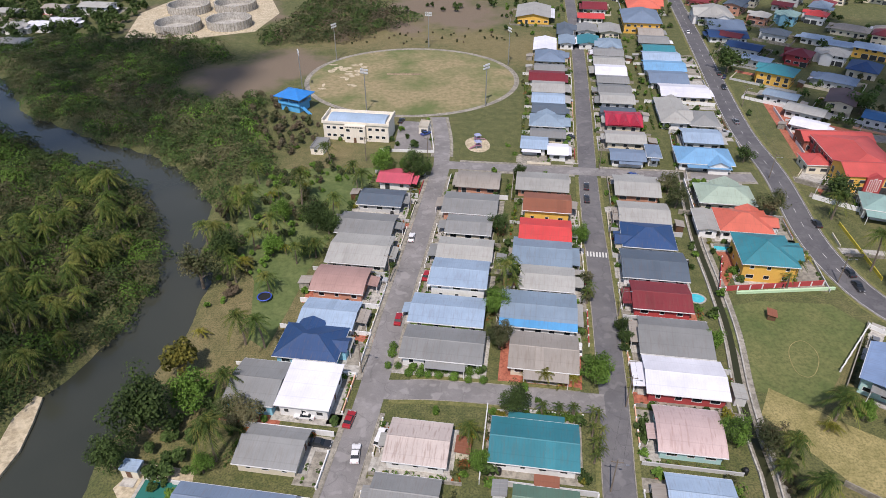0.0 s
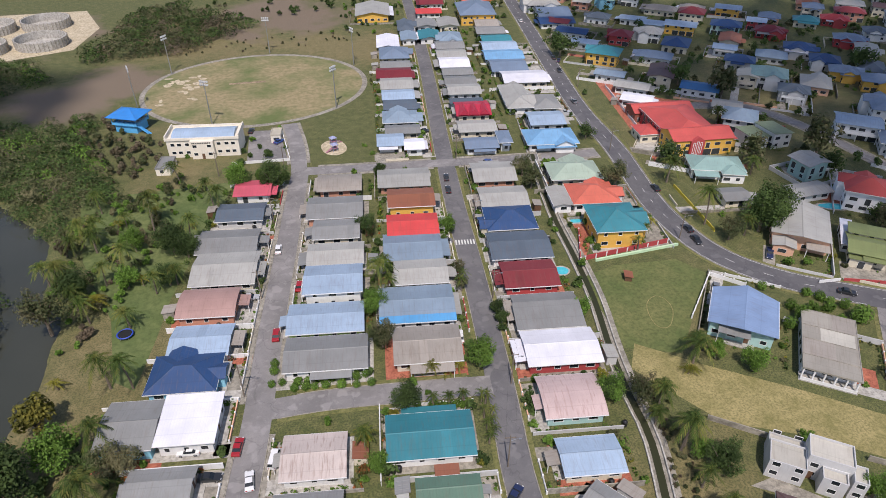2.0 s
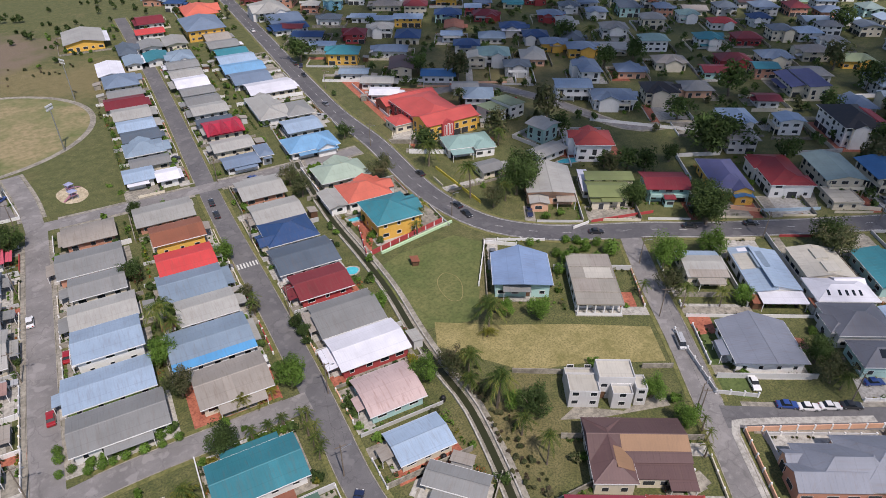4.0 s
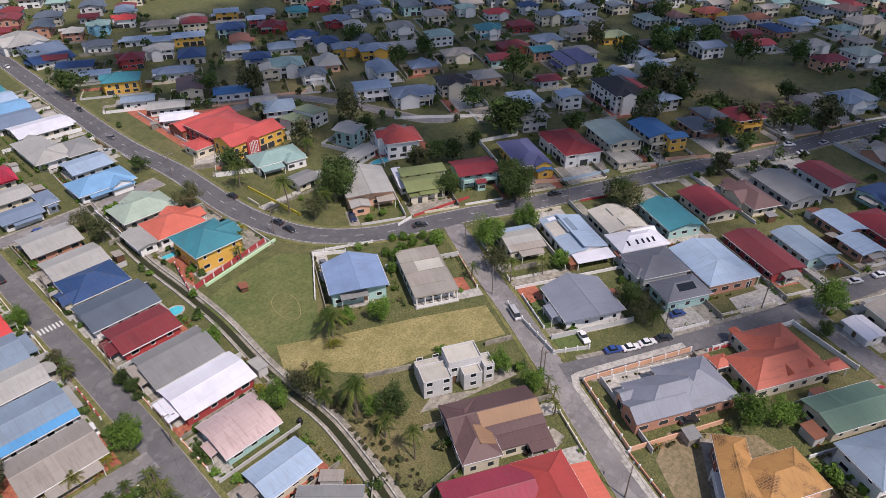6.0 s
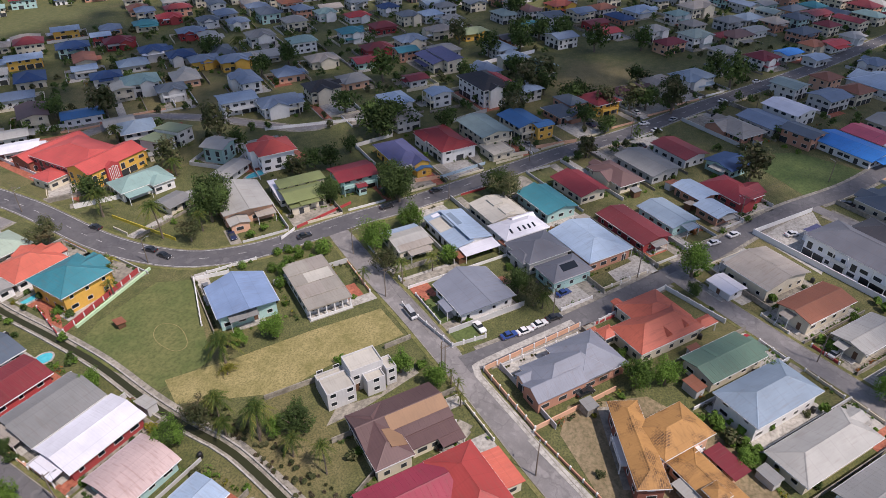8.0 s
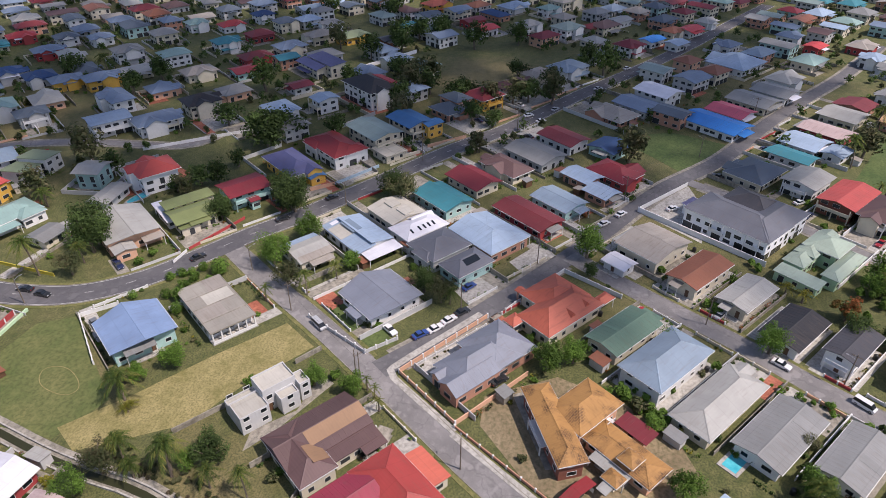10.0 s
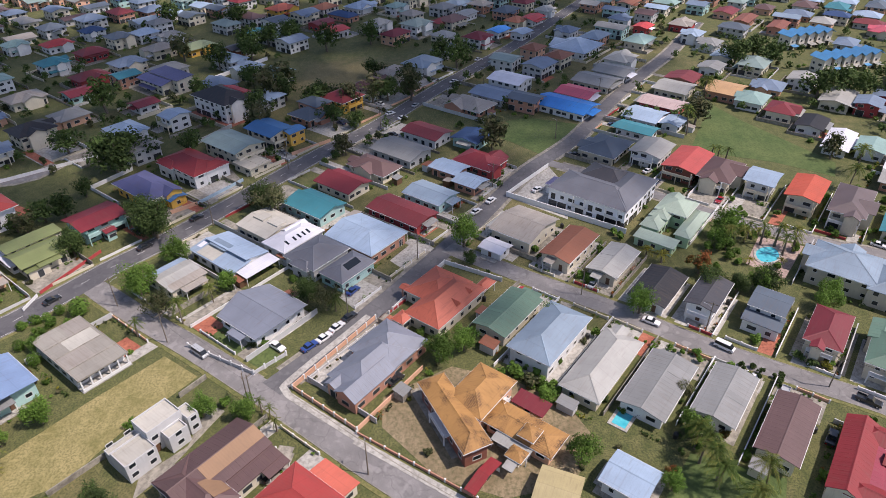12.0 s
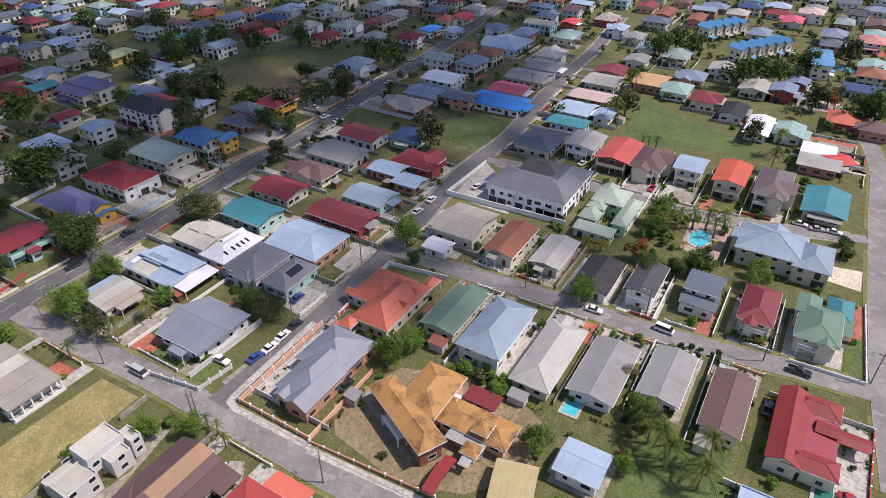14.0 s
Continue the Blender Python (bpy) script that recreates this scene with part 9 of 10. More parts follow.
yard(189.4, -90.1, -127.5, 9.1, 6.9, 21.5, 142)
yard(184.5, -103.0, -127.5, 13.0, 6.2, 15.3, 143)
yard(174.3, -112.1, 232.5, 9.0, 6.5, 21.1, 144)
yard(164.8, -121.1, -127.5, 4.5, 6.5, 24.5, 145)
yard(186.6, -160.8, -37.5, 7.6, 7.5, 17.1, 147)
yard(196.9, -165.6, -37.5, 9.5, 6.8, 14.8, 148)
yard(191.9, -167.1, 2.3, 2.0, 6.2, 11.7, 149)
yard(241.0, -71.0, 142.5, 7.4, 6.0, 18.8, 150)
yard(254.5, -78.4, 142.5, 6.9, 8.7, 18.0, 151)
yard(245.3, -90.5, 142.5, 22.0, 6.8, 11.3, 152)
yard(268.7, -87.8, 142.5, 7.9, 7.4, 21.5, 153)
yard(286.0, -99.9, 142.5, 8.7, 9.2, 18.7, 158)
plot(345.2, -73.2, 142.5, 23.7, 20.7, 3.0, 159)
yard(132.1, 120.2, -37.5, 8.6, 9.1, 19.5, 161)
yard(147.2, 108.8, -37.5, 7.6, 8.1, 14.2, 162)
yard(164.3, 99.8, -37.5, 10.1, 8.6, 15.0, 163)
yard(130.7, 178.8, 232.5, 9.8, 7.9, 21.1, 164)
yard(126.8, 150.2, 261.5, 13.7, 5.4, 12.2, 165)
yard(133.5, 193.7, 232.5, 10.2, 13.2, 22.5, 166)
yard(174.2, 143.5, 142.5, 16.0, 8.2, 16.0, 167)
plot(166.4, 159.4, 97.5, 9.7, 10.5, 3.0, 168)
yard(164.6, 190.5, 142.5, 17.7, 6.1, 13.8, 170)
yard(174.7, 190.4, 142.5, 9.7, 6.1, 13.8, 171)
yard(171.4, 204.4, 142.5, 9.5, 7.7, 16.0, 172)
yard(168.9, 229.7, -37.5, 4.1, 9.3, 13.8, 173)
plot(174.0, 276.6, 232.5, 10.8, 17.3, 3.0, 175)
yard(143.0, 286.1, 232.5, 9.4, 7.7, 19.2, 176)
yard(136.7, 263.1, 232.5, 7.1, 5.5, 17.0, 177)
yard(150.9, 238.2, 52.5, 13.0, 6.1, 18.1, 178)
yard(145.0, 224.8, 52.5, 9.6, 6.1, 16.0, 179)
plot(151.9, 323.9, 232.5, 11.9, 17.3, 3.0, 182)
plot(150.4, 304.6, 232.5, 8.6, 14.0, 3.0, 183)
plot(179.9, 374.9, 232.5, 10.8, 10.8, 2.2, 192)
plot(176.7, 344.7, 232.5, 10.8, 13.0, 3.0, 193)
plot(257.2, 340.7, 232.5, 11.9, 15.1, 3.0, 194)
plot(256.4, 313.2, -37.5, 10.8, 10.8, 1.5, 195)
plot(254.4, 298.7, -37.5, 15.1, 11.9, 1.5, 196)
plot(213.7, 278.3, -37.5, 11.9, 9.7, 3.0, 197)
plot(208.8, 259.1, -37.5, 14.0, 10.8, 3.0, 198)
yard(203.1, 230.9, -37.5, 20.3, 9.3, 17.0, 199)
yard(195.2, 234.1, 322.5, 17.9, 6.1, 13.8, 200)
yard(203.6, 214.5, -37.5, 9.8, 7.7, 13.8, 201)
plot(248.8, 268.4, -37.5, 15.1, 11.9, 3.0, 202)
plot(248.1, 249.8, -37.5, 14.0, 11.9, 2.2, 203)
plot(283.9, 275.3, -37.5, 15.1, 10.8, 3.0, 208)
plot(289.1, 231.5, -37.5, 15.1, 13.0, 3.0, 209)
plot(321.2, 231.1, -37.5, 14.0, 13.0, 3.0, 210)
plot(288.8, 204.5, -37.5, 15.1, 11.9, 3.0, 211)
plot(272.2, 181.6, -37.5, 16.2, 11.9, 3.0, 212)
yard(229.0, 152.3, -37.5, 16.3, 8.8, 16.0, 215)
plot(352.4, 206.7, -37.5, 15.1, 10.8, 2.2, 216)
plot(337.6, 181.7, -37.5, 15.1, 11.9, 3.0, 217)
plot(315.6, 190.5, -37.5, 14.0, 11.9, 3.0, 218)
plot(299.6, 165.2, -37.5, 16.2, 11.9, 3.0, 219)
plot(317.1, 154.2, -37.5, 16.2, 13.0, 3.0, 220)
plot(341.6, 108.4, -37.5, 9.7, 9.7, 3.0, 223)
plot(291.4, 129.6, -127.5, 20.0, 10.7, 3.0, 224)
plot(265.8, 127.2, 232.5, 9.7, 10.8, 3.0, 225)
yard(228.9, 124.9, -127.5, 17.6, 8.4, 14.9, 226)
plot(246.8, 107.0, -127.5, 8.8, 10.8, 3.0, 227)
plot(262.0, 91.4, -37.5, 16.1, 23.1, 3.0, 228)
yard(182.1, 88.6, -37.5, 10.6, 7.3, 24.1, 229)
yard(196.1, 80.7, -37.5, 11.5, 7.2, 24.7, 230)
yard(214.7, 68.8, -37.5, 11.2, 8.1, 22.9, 231)
yard(228.4, 59.4, -37.5, 10.5, 7.6, 19.1, 232)
yard(249.3, 48.9, -37.5, 14.3, 7.4, 16.2, 233)
yard(263.0, 36.3, -37.5, 11.1, 8.2, 17.0, 234)
yard(278.8, 25.1, -37.5, 9.4, 9.8, 17.0, 235)
yard(303.7, 19.3, -37.5, 17.1, 8.8, 12.7, 236)
yard(310.9, 2.8, -37.5, 7.1, 10.4, 17.0, 237)
plot(383.3, 13.2, -37.5, 16.2, 14.0, 3.0, 238)
plot(395.7, -7.5, -37.5, 17.3, 13.0, 3.0, 239)
plot(450.0, 18.5, -37.5, 21.6, 15.1, 3.0, 240)
plot(434.5, 50.9, -37.5, 19.4, 13.0, 3.0, 241)
plot(377.8, 59.9, -37.5, 14.0, 11.9, 3.0, 242)
plot(424.5, 99.7, -37.5, 17.3, 13.0, 3.0, 243)
plot(393.6, 70.1, -37.5, 15.1, 10.8, 3.0, 244)
plot(307.2, 282.6, -37.5, 13.0, 10.8, 2.2, 247)
plot(311.0, 263.6, -37.5, 13.0, 10.8, 2.2, 248)
plot(348.1, 226.6, -37.5, 13.0, 10.8, 2.2, 249)
plot(374.9, 197.4, -37.5, 13.0, 10.8, 3.0, 250)
plot(365.3, 149.0, 232.5, 10.8, 11.9, 3.0, 251)
plot(323.5, -91.4, -37.5, 16.2, 13.0, 3.0, 252)
plot(355.0, -109.1, -37.5, 17.3, 13.0, 3.0, 253)
plot(392.2, -106.9, -37.5, 11.9, 11.9, 3.0, 254)
plot(381.8, -118.2, -37.5, 11.9, 9.7, 3.0, 255)
plot(348.6, -145.7, 142.5, 13.0, 10.8, 1.5, 258)
plot(327.3, -145.5, 142.5, 15.1, 10.8, 3.0, 259)
plot(311.2, -153.9, 142.5, 17.3, 13.0, 3.0, 260)
plot(397.3, -183.6, 142.5, 21.6, 9.7, 3.0, 261)
plot(382.0, -196.8, 142.5, 19.4, 9.7, 3.0, 262)
plot(253.0, -141.8, -37.5, 14.0, 11.9, 1.5, 264)
plot(289.1, -167.0, -37.5, 14.0, 11.9, 3.0, 265)
yard(255.2, -185.0, -37.5, 16.3, 7.7, 13.8, 267)
yard(263.2, -195.8, -37.5, 12.6, 6.6, 12.7, 268)
yard(214.1, -163.8, -37.5, 18.1, 8.2, 13.8, 269)
plot(240.5, -148.4, -37.5, 15.1, 10.8, 1.5, 271)
plot(370.5, -251.3, 142.5, 16.2, 11.9, 1.5, 274)
plot(379.2, -268.6, 142.5, 15.1, 13.0, 1.5, 275)
plot(322.4, -267.4, 232.5, 13.0, 16.2, 3.0, 276)
plot(377.3, -297.0, 142.5, 19.4, 10.8, 3.0, 277)
yard(297.8, -109.2, 142.5, 10.1, 8.2, 16.0, 278)
plot(309.4, -132.7, 142.5, 13.0, 10.8, 3.0, 279)
plot(413.5, -16.1, -37.5, 15.1, 10.8, 3.0, 282)
plot(357.3, -21.1, -37.5, 14.0, 13.0, 3.0, 284)
plot(375.3, -33.6, -37.5, 14.0, 9.7, 2.2, 285)
plot(374.5, -72.8, 142.5, 13.0, 10.8, 3.0, 287)
plot(428.7, 27.6, -37.5, 13.0, 10.8, 3.0, 289)
plot(385.2, 35.3, -37.5, 13.0, 11.9, 3.0, 290)
plot(-220.5, 334.7, 81.7, 10.8, 15.1, 3.0, 291)
plot(-206.8, 401.6, 81.7, 13.0, 19.4, 3.0, 295)
plot(-231.7, 402.0, 81.7, 10.8, 15.1, 3.0, 296)
plot(-255.8, 393.3, 81.7, 10.8, 15.1, 3.0, 297)

# ---- cars ----
for spec in (
    (-17.2, 80.3, 90, "saloon", "white"), (-19.4, 88.8, 78, "saloon", "red"), (-11.0, 120.0, 83, "saloon", "red"),
    (-9.2, 156.0, 85, "saloon", "white"), (-12.5, 84.2, 75, "van", "white"), (47.2, 185.9, 80, "saloon", "dark"), (45.8, 177.8, 82, "saloon", "dark"),
    (63.9, 193.4, 19, "saloon", "blue"), (31.2, 109.0, 80, "saloon", "white"), (-4.5, 137.6, 80, "saloon", "red"),
    (112.0, 162.8, 87, "saloon", "dark"), (109.1, 138.5, 93, "saloon", "dark"), (128.3, 292.2, 80, "saloon", "dark"), (134.1, 357.0, 82, "saloon", "white"),
    (115.7, 237.7, 87, "saloon", "grey"), (129.2, 287.7, 62, "saloon", "navy"), (-6.4, 227.5, 42, "saloon", "blue"), (-16.4, 239.5, 76, "saloon", "dark"),
    (108.3, 132.4, -93, "saloon", "dark"), (132.9, 101.5, -34, "saloon", "dark"), (112.6, 56.7, -127, "van", "silver"),
    (114.6, 31.3, -41, "saloon", "blue"), (117.6, 28.3, -39, "saloon", "white"), (121.5, 25.7, -37, "saloon", "white"), (125.3, 23.1, -40, "saloon", "dark"),
    (114.6, 39.0, -127, "saloon", "white"), (136.1, 23.4, -34, "saloon", "blue"), (103.5, 10.3, -41, "saloon", "dark"),
    (113.4, -67.0, -132, "van", "white"), (122.8, -52.2, -124, "saloon", "white"), (96.2, -91.7, -129, "pickup", "dark"), (138.4, -40.8, -33, "saloon", "silver"),
    (177.0, -11.3, -42, "saloon", "white"), (184.1, -16.5, -38, "saloon", "white"), (254.2, 15.5, -50, "saloon", "white"), (259.1, 21.1, -52, "saloon", "white"),
    (268.4, 10.7, -27, "saloon", "silver"), (298.4, -6.8, -48, "saloon", "white"), (331.2, -20.1, -46, "saloon", "white"), (157.9, 86.8, -41, "saloon", "dark"),
    (174.2, 76.7, -37, "saloon", "dark"), (86.4, -78.7, -38, "pickup", "dark"), (152.8, -131.4, -112, "saloon", "silver"), (150.6, -135.5, -129, "saloon", "white"),
    (156.3, -128.0, -128, "saloon", "white"), (191.3, -32.7, -51, "saloon", "white"), (213.4, -63.9, -38, "saloon", "white"), (204.5, -73.5, -55, "saloon", "white"),
    (79.1, 32.7, -32, "pickup", "dark"), (30.0, 65.8, 46, "saloon", "navy"), (124.2, 274.7, -101, "saloon", "dark"),
):
    car(*spec)

# ---- poles and cables ----
pole_line([(-18.3, 102.5), (-14.2, 135.4), (-10.0, 171.2), (-5.4, 205.6)], -8)
pole_line([(30.8, 72.2), (38.4, 92.5), (43.3, 121.5), (48.5, 156.7), (54.0, 198.8), (61.0, 247.9), (69.2, 302.1)], -8)
pole_line([(96.6, 40.5), (116.9, 66.0), (130.9, 83.7)], -37)
pole_line([(126.0, 23.5), (151.2, 6.6), (194.1, -17.7), (233.6, -45.1), (278.0, -71.1)], 53)
pole_line([(134.4, -37.0), (119.5, -64.7), (100.8, -85.6), (91.3, -105.6)], 53)
pole_line([(104.3, 134.7), (110.0, 192.1), (124.4, 253.8), (135.0, 313.5)], -20)
pole_line([(174.2, 92.6), (170.1, 70.2), (208.5, 54.4), (219.7, 35.1), (244.1, 24.0), (295.0, -20.7)], 53)
utility_pole(97.1, 41.6, 10)
utility_pole(78.9, 14.2, 10)
utility_pole(-27.2, 205.7, 10)

# ---- water tanks ----
for x, y in ((-36.5, 117.2), (-35.5, 117.6), (51.7, 135.1), (57.1, 76.0), (8.2, 76.2), (9.3, 76.2), (10.4, 76.2), (103.9, 10.6), (112.7, -27.2),
             (87.2, -47.4), (167.8, -37.2), (66.8, 142.6), (145.2, 37.1), (142.8, 38.3), (84.8, 91.9)):
    water_tank(x, y)

# ---- trees and shrubs ----
plant("palm", -59.6, 173.4, 1.24)
plant("palm_young", -53.5, 140.5, 1.47)
plant("palm", -45.1, 131.3, 1.08)
plant("palm", -35.5, 146.8, 1.08)
plant("palm", -40.4, 143.9, 0.95)
plant("palm", -46.4, 111.7, 1.24)
plant("palm", -41.7, 110.6, 1.12)
plant("palm_young", -57.4, 114.2, 1.12)
plant("palm", -45.8, 95.7, 1.24)
plant("palm", -44.1, 79.3, 1.49)
plant("mango", -59.2, 86.3, 1.80)
plant("bright", -52.0, 91.5, 1.59)
plant("yellow", -57.4, 102.1, 1.90)
plant("scrub", -42.7, 88.6, 1.09)
plant("mango", -63.0, 77.5, 1.08)
plant("scrub", -39.3, 87.8, 0.90)
plant("bright", -45.7, 76.5, 0.79)
plant("palm", -58.8, 167.2, 1.34)
plant("palm_young", -45.0, 185.0, 1.23)
plant("palm", -52.4, 178.7, 0.84)
plant("palm", -64.1, 154.6, 1.03)
plant("palm", -49.5, 151.6, 1.24)
plant("bright", -48.2, 165.5, 1.17)
plant("mango", -59.3, 145.5, 1.22)
plant("scrub", -38.0, 165.7, 1.02)
plant("palm", -25.8, 180.8, 1.15)
plant("mango", -7.9, 193.1, 1.07)
plant("mango", -18.9, 194.9, 0.87)
plant("bright", -12.3, 196.7, 0.97)
plant("palm_young", -33.4, 173.7, 0.83)
plant("mango", 16.3, 159.2, 0.87)
plant("palm", 16.2, 131.5, 1.31)
plant("mango", 25.8, 193.1, 0.67)
plant("bright", 12.8, 122.2, 1.12)
plant("scrub", 13.0, 110.4, 0.97)
plant("scrub", 37.4, 134.0, 0.62)
plant("scrub", 36.4, 127.1, 0.60)
plant("mango", 42.6, 111.8, 0.50)
plant("mango", 42.5, 115.7, 0.50)
plant("bright", 33.2, 99.0, 1.17)
plant("mango", 14.8, 90.7, 0.90)
plant("bright", 39.4, 154.3, 0.99)
plant("scrub", 72.6, 181.7, 1.02)
plant("scrub", 72.6, 172.9, 1.10)
plant("mango", 105.8, 203.9, 0.82)
plant("scrub", 99.4, 167.0, 1.40)
plant("bright", 62.6, 110.1, 0.81)
plant("palm", 118.1, 166.1, 1.49)
plant("mango", 124.1, 175.1, 1.17)
plant("palm", 80.5, 88.6, 1.43)
plant("bright", 86.2, 88.7, 0.75)
plant("palm_young", 77.6, 85.9, 1.01)
plant("scrub", 62.9, 81.1, 1.11)
plant("palm", 65.9, 78.3, 1.04)
plant("palm", 63.0, 74.3, 0.83)
plant("palm", 65.1, 67.7, 1.25)
plant("bright", 57.5, 83.4, 1.05)
plant("palm", 4.6, 81.5, 0.77)
plant("bright", 6.4, 77.1, 0.75)
plant("bush_bright", 17.3, 97.3, 1.42)
plant("bush_bright", 19.9, 93.9, 0.86)
plant("palm_slim", 20.3, 89.8, 0.98)
plant("palm_slim", 23.8, 89.6, 0.98)
plant("palm_slim", 26.8, 89.4, 0.98)
plant("palm_slim", 31.2, 88.3, 0.98)
plant("palm_slim", 31.2, 84.2, 0.97)
plant("palm_slim", 30.2, 79.7, 0.94)
plant("palm_slim", 30.7, 82.0, 0.88)
plant("bush_bright", 20.7, 89.1, 1.06)
plant("bush_bright", 22.5, 88.9, 1.06)
plant("bush_bright", 24.3, 88.8, 1.06)
plant("bush_bright", 26.0, 88.7, 1.06)
plant("palm", 82.4, 90.9, 1.04)
plant("bush_bright", 87.9, 90.7, 1.50)
plant("bright", 92.2, 83.3, 1.05)
plant("palm_young", 78.6, 85.7, 0.96)
plant("palm", 67.2, 79.7, 0.77)
plant("palm_slim", 63.6, 74.9, 1.31)
plant("palm", 66.3, 68.5, 1.09)
plant("bright", 67.8, 65.9, 0.81)
plant("mango", 70.0, 62.0, 0.98)
plant("palm", 64.4, 59.3, 0.88)
plant("palm", 63.5, 51.1, 0.77)
plant("bright", 93.5, 50.1, 1.03)
plant("bush_bright", 96.7, 46.3, 1.71)
plant("bright", 93.0, 40.9, 0.97)
plant("palm_slim", 94.7, 38.2, 0.99)
plant("palm_slim", 92.9, 36.0, 0.97)
plant("palm_slim", 119.1, 73.9, 1.32)
plant("palm_slim", 89.5, 33.9, 0.99)
plant("mango", 208.9, 117.3, 1.90)
plant("mango", 216.5, 111.4, 1.72)
plant("mango", 163.5, 85.0, 1.71)
plant("scrub", 176.2, 52.7, 1.61)
plant("bright", 134.3, 78.6, 1.62)
plant("scrub", 126.4, 70.7, 1.13)
plant("palm", 123.7, 64.4, 0.91)
plant("palm", 132.3, 59.3, 0.84)
plant("bright", 138.0, 57.1, 0.95)
plant("mango", 131.8, 34.6, 0.96)
plant("scrub", 128.7, 29.4, 1.07)
plant("palm", 128.3, 26.9, 0.75)
plant("bright", 157.5, -6.8, 1.53)
plant("bright", 110.0, 0.3, 1.30)
plant("bright", 113.2, -5.3, 1.07)
plant("bright", 81.1, -27.3, 1.08)
plant("bush_bright", 104.9, -16.8, 2.26)
plant("bush_scrub", 101.5, -19.5, 2.23)
plant("bright", 96.3, -22.3, 0.75)
plant("palm", 84.3, -50.3, 1.02)
plant("palm", 77.0, -52.2, 1.08)
plant("palm", 69.4, -55.2, 1.31)
plant("palm", 72.4, -58.7, 1.08)
plant("bright", 74.8, -42.9, 0.78)
plant("scrub", 98.8, -52.0, 0.66)
plant("bright", 126.6, -50.1, 1.24)
plant("mango", 135.2, -85.3, 1.07)
plant("bright", 132.0, -101.2, 1.02)
plant("mango", 134.9, -70.4, 1.04)
plant("flower", 143.6, -71.1, 1.51)
plant("palm_young", 152.1, -58.8, 1.25)
plant("palm_young", 149.0, -62.2, 1.36)
plant("bright", 161.2, -84.2, 1.51)
plant("bright", 156.0, -80.9, 1.18)
plant("palm_slim", 161.2, -91.2, 1.72)
plant("palm_slim", 157.9, -94.0, 1.71)
plant("palm_slim", 156.5, -97.5, 1.83)
plant("palm_slim", 154.0, -101.7, 1.72)
plant("palm_slim", 152.0, -97.9, 1.69)
plant("palm", 204.4, -147.3, 1.29)
plant("scrub", 214.6, -143.4, 1.21)
plant("palm", 191.0, -137.5, 1.15)
plant("palm_slim", 213.4, -98.6, 1.54)
plant("palm_slim", 213.1, -101.1, 1.54)
plant("palm_slim", 212.8, -104.0, 1.55)
plant("mango", 333.0, -162.7, 1.90)
plant("mango", 317.2, -164.9, 1.90)
plant("mango", 319.1, -147.7, 1.90)
plant("mango", 272.5, -166.2, 1.90)
plant("mango", 276.8, -178.1, 1.90)
plant("mango", 274.1, -187.6, 1.90)
plant("scrub", 242.4, -184.5, 1.90)
plant("flower", 246.7, -194.7, 1.90)
plant("mango", 227.4, -195.4, 1.90)
plant("mango", 223.9, -199.3, 1.90)
plant("scrub", 295.8, -237.1, 1.90)
plant("mango", 288.6, -208.9, 1.90)
plant("scrub", 266.0, 38.5, 1.48)
plant("scrub", 272.6, 29.5, 1.69)
plant("mango", 248.8, 43.6, 1.34)
plant("mango", 265.8, 54.6, 1.58)
plant("mango", 317.2, -8.8, 1.82)
plant("scrub", 245.9, -103.7, 1.83)
plant("palm", 236.4, -97.4, 1.31)
plant("palm", 272.2, -115.4, 1.49)
plant("scrub", 275.3, 12.6, 1.88)
plant("mango", 356.8, 93.6, 1.90)
plant("mango", 360.9, 82.7, 1.90)
plant("mango", 332.7, 97.1, 1.58)
plant("mango", 400.6, 121.7, 1.90)
plant("mango", 405.4, 164.0, 1.90)
plant("mango", 347.8, 60.4, 1.90)
plant("mango", 360.2, 38.2, 1.64)
plant("palm", 115.7, 139.8, 1.31)
plant("mango", 129.2, 132.7, 1.65)
plant("scrub", 118.0, 131.0, 1.05)
plant("mango", 126.6, 182.0, 0.91)
plant("bush_bright", 126.6, 116.3, 1.84)
plant("bush_bright", 131.6, 114.9, 1.70)
plant("mango", 174.8, 117.3, 1.17)
plant("scrub", 165.4, 124.9, 1.01)
plant("mango", 154.0, 105.1, 1.11)
plant("mango", 164.4, 86.4, 1.52)
plant("mango", 204.3, 113.4, 1.90)
plant("scrub", 179.5, 53.7, 1.20)
plant("bright", 150.2, 74.6, 1.43)
plant("bush_mango", 129.0, 92.3, 2.31)
plant("bush_bright", 122.6, 103.5, 1.31)
plant("bush_bright", 124.3, 100.6, 1.31)
plant("bush_bright", 123.4, 96.8, 1.72)
plant("bush_bright", 123.2, 92.7, 1.70)
plant("bright", 114.1, 95.8, 0.69)
plant("bush_bright", 119.8, 98.2, 1.71)
plant("mango", 148.5, -8.2, 0.59)
plant("scrub", 219.8, 36.2, 1.26)
plant("mango", 244.3, 34.1, 1.17)
plant("mango", 275.1, 23.0, 1.60)
plant("mango", 330.3, -0.6, 1.51)
plant("scrub", 221.9, -19.4, 1.88)
plant("mango", 260.2, 241.4, 1.61)
plant("mango", 169.3, 246.3, 1.38)
plant("mango", 132.3, 294.2, 1.84)
plant("mango", 137.0, 197.3, 0.86)
plant("mango", 173.8, 157.7, 1.12)
plant("scrub", 152.5, 169.0, 1.60)
plant("mango", 244.4, 198.8, 1.45)
plant("mango", 265.9, 197.3, 1.51)
plant("mango", 221.9, 139.2, 1.53)
plant("mango", 275.1, 105.5, 1.36)
plant("scrub", 293.2, 72.2, 1.90)
plant("scrub", 269.9, 74.9, 1.90)
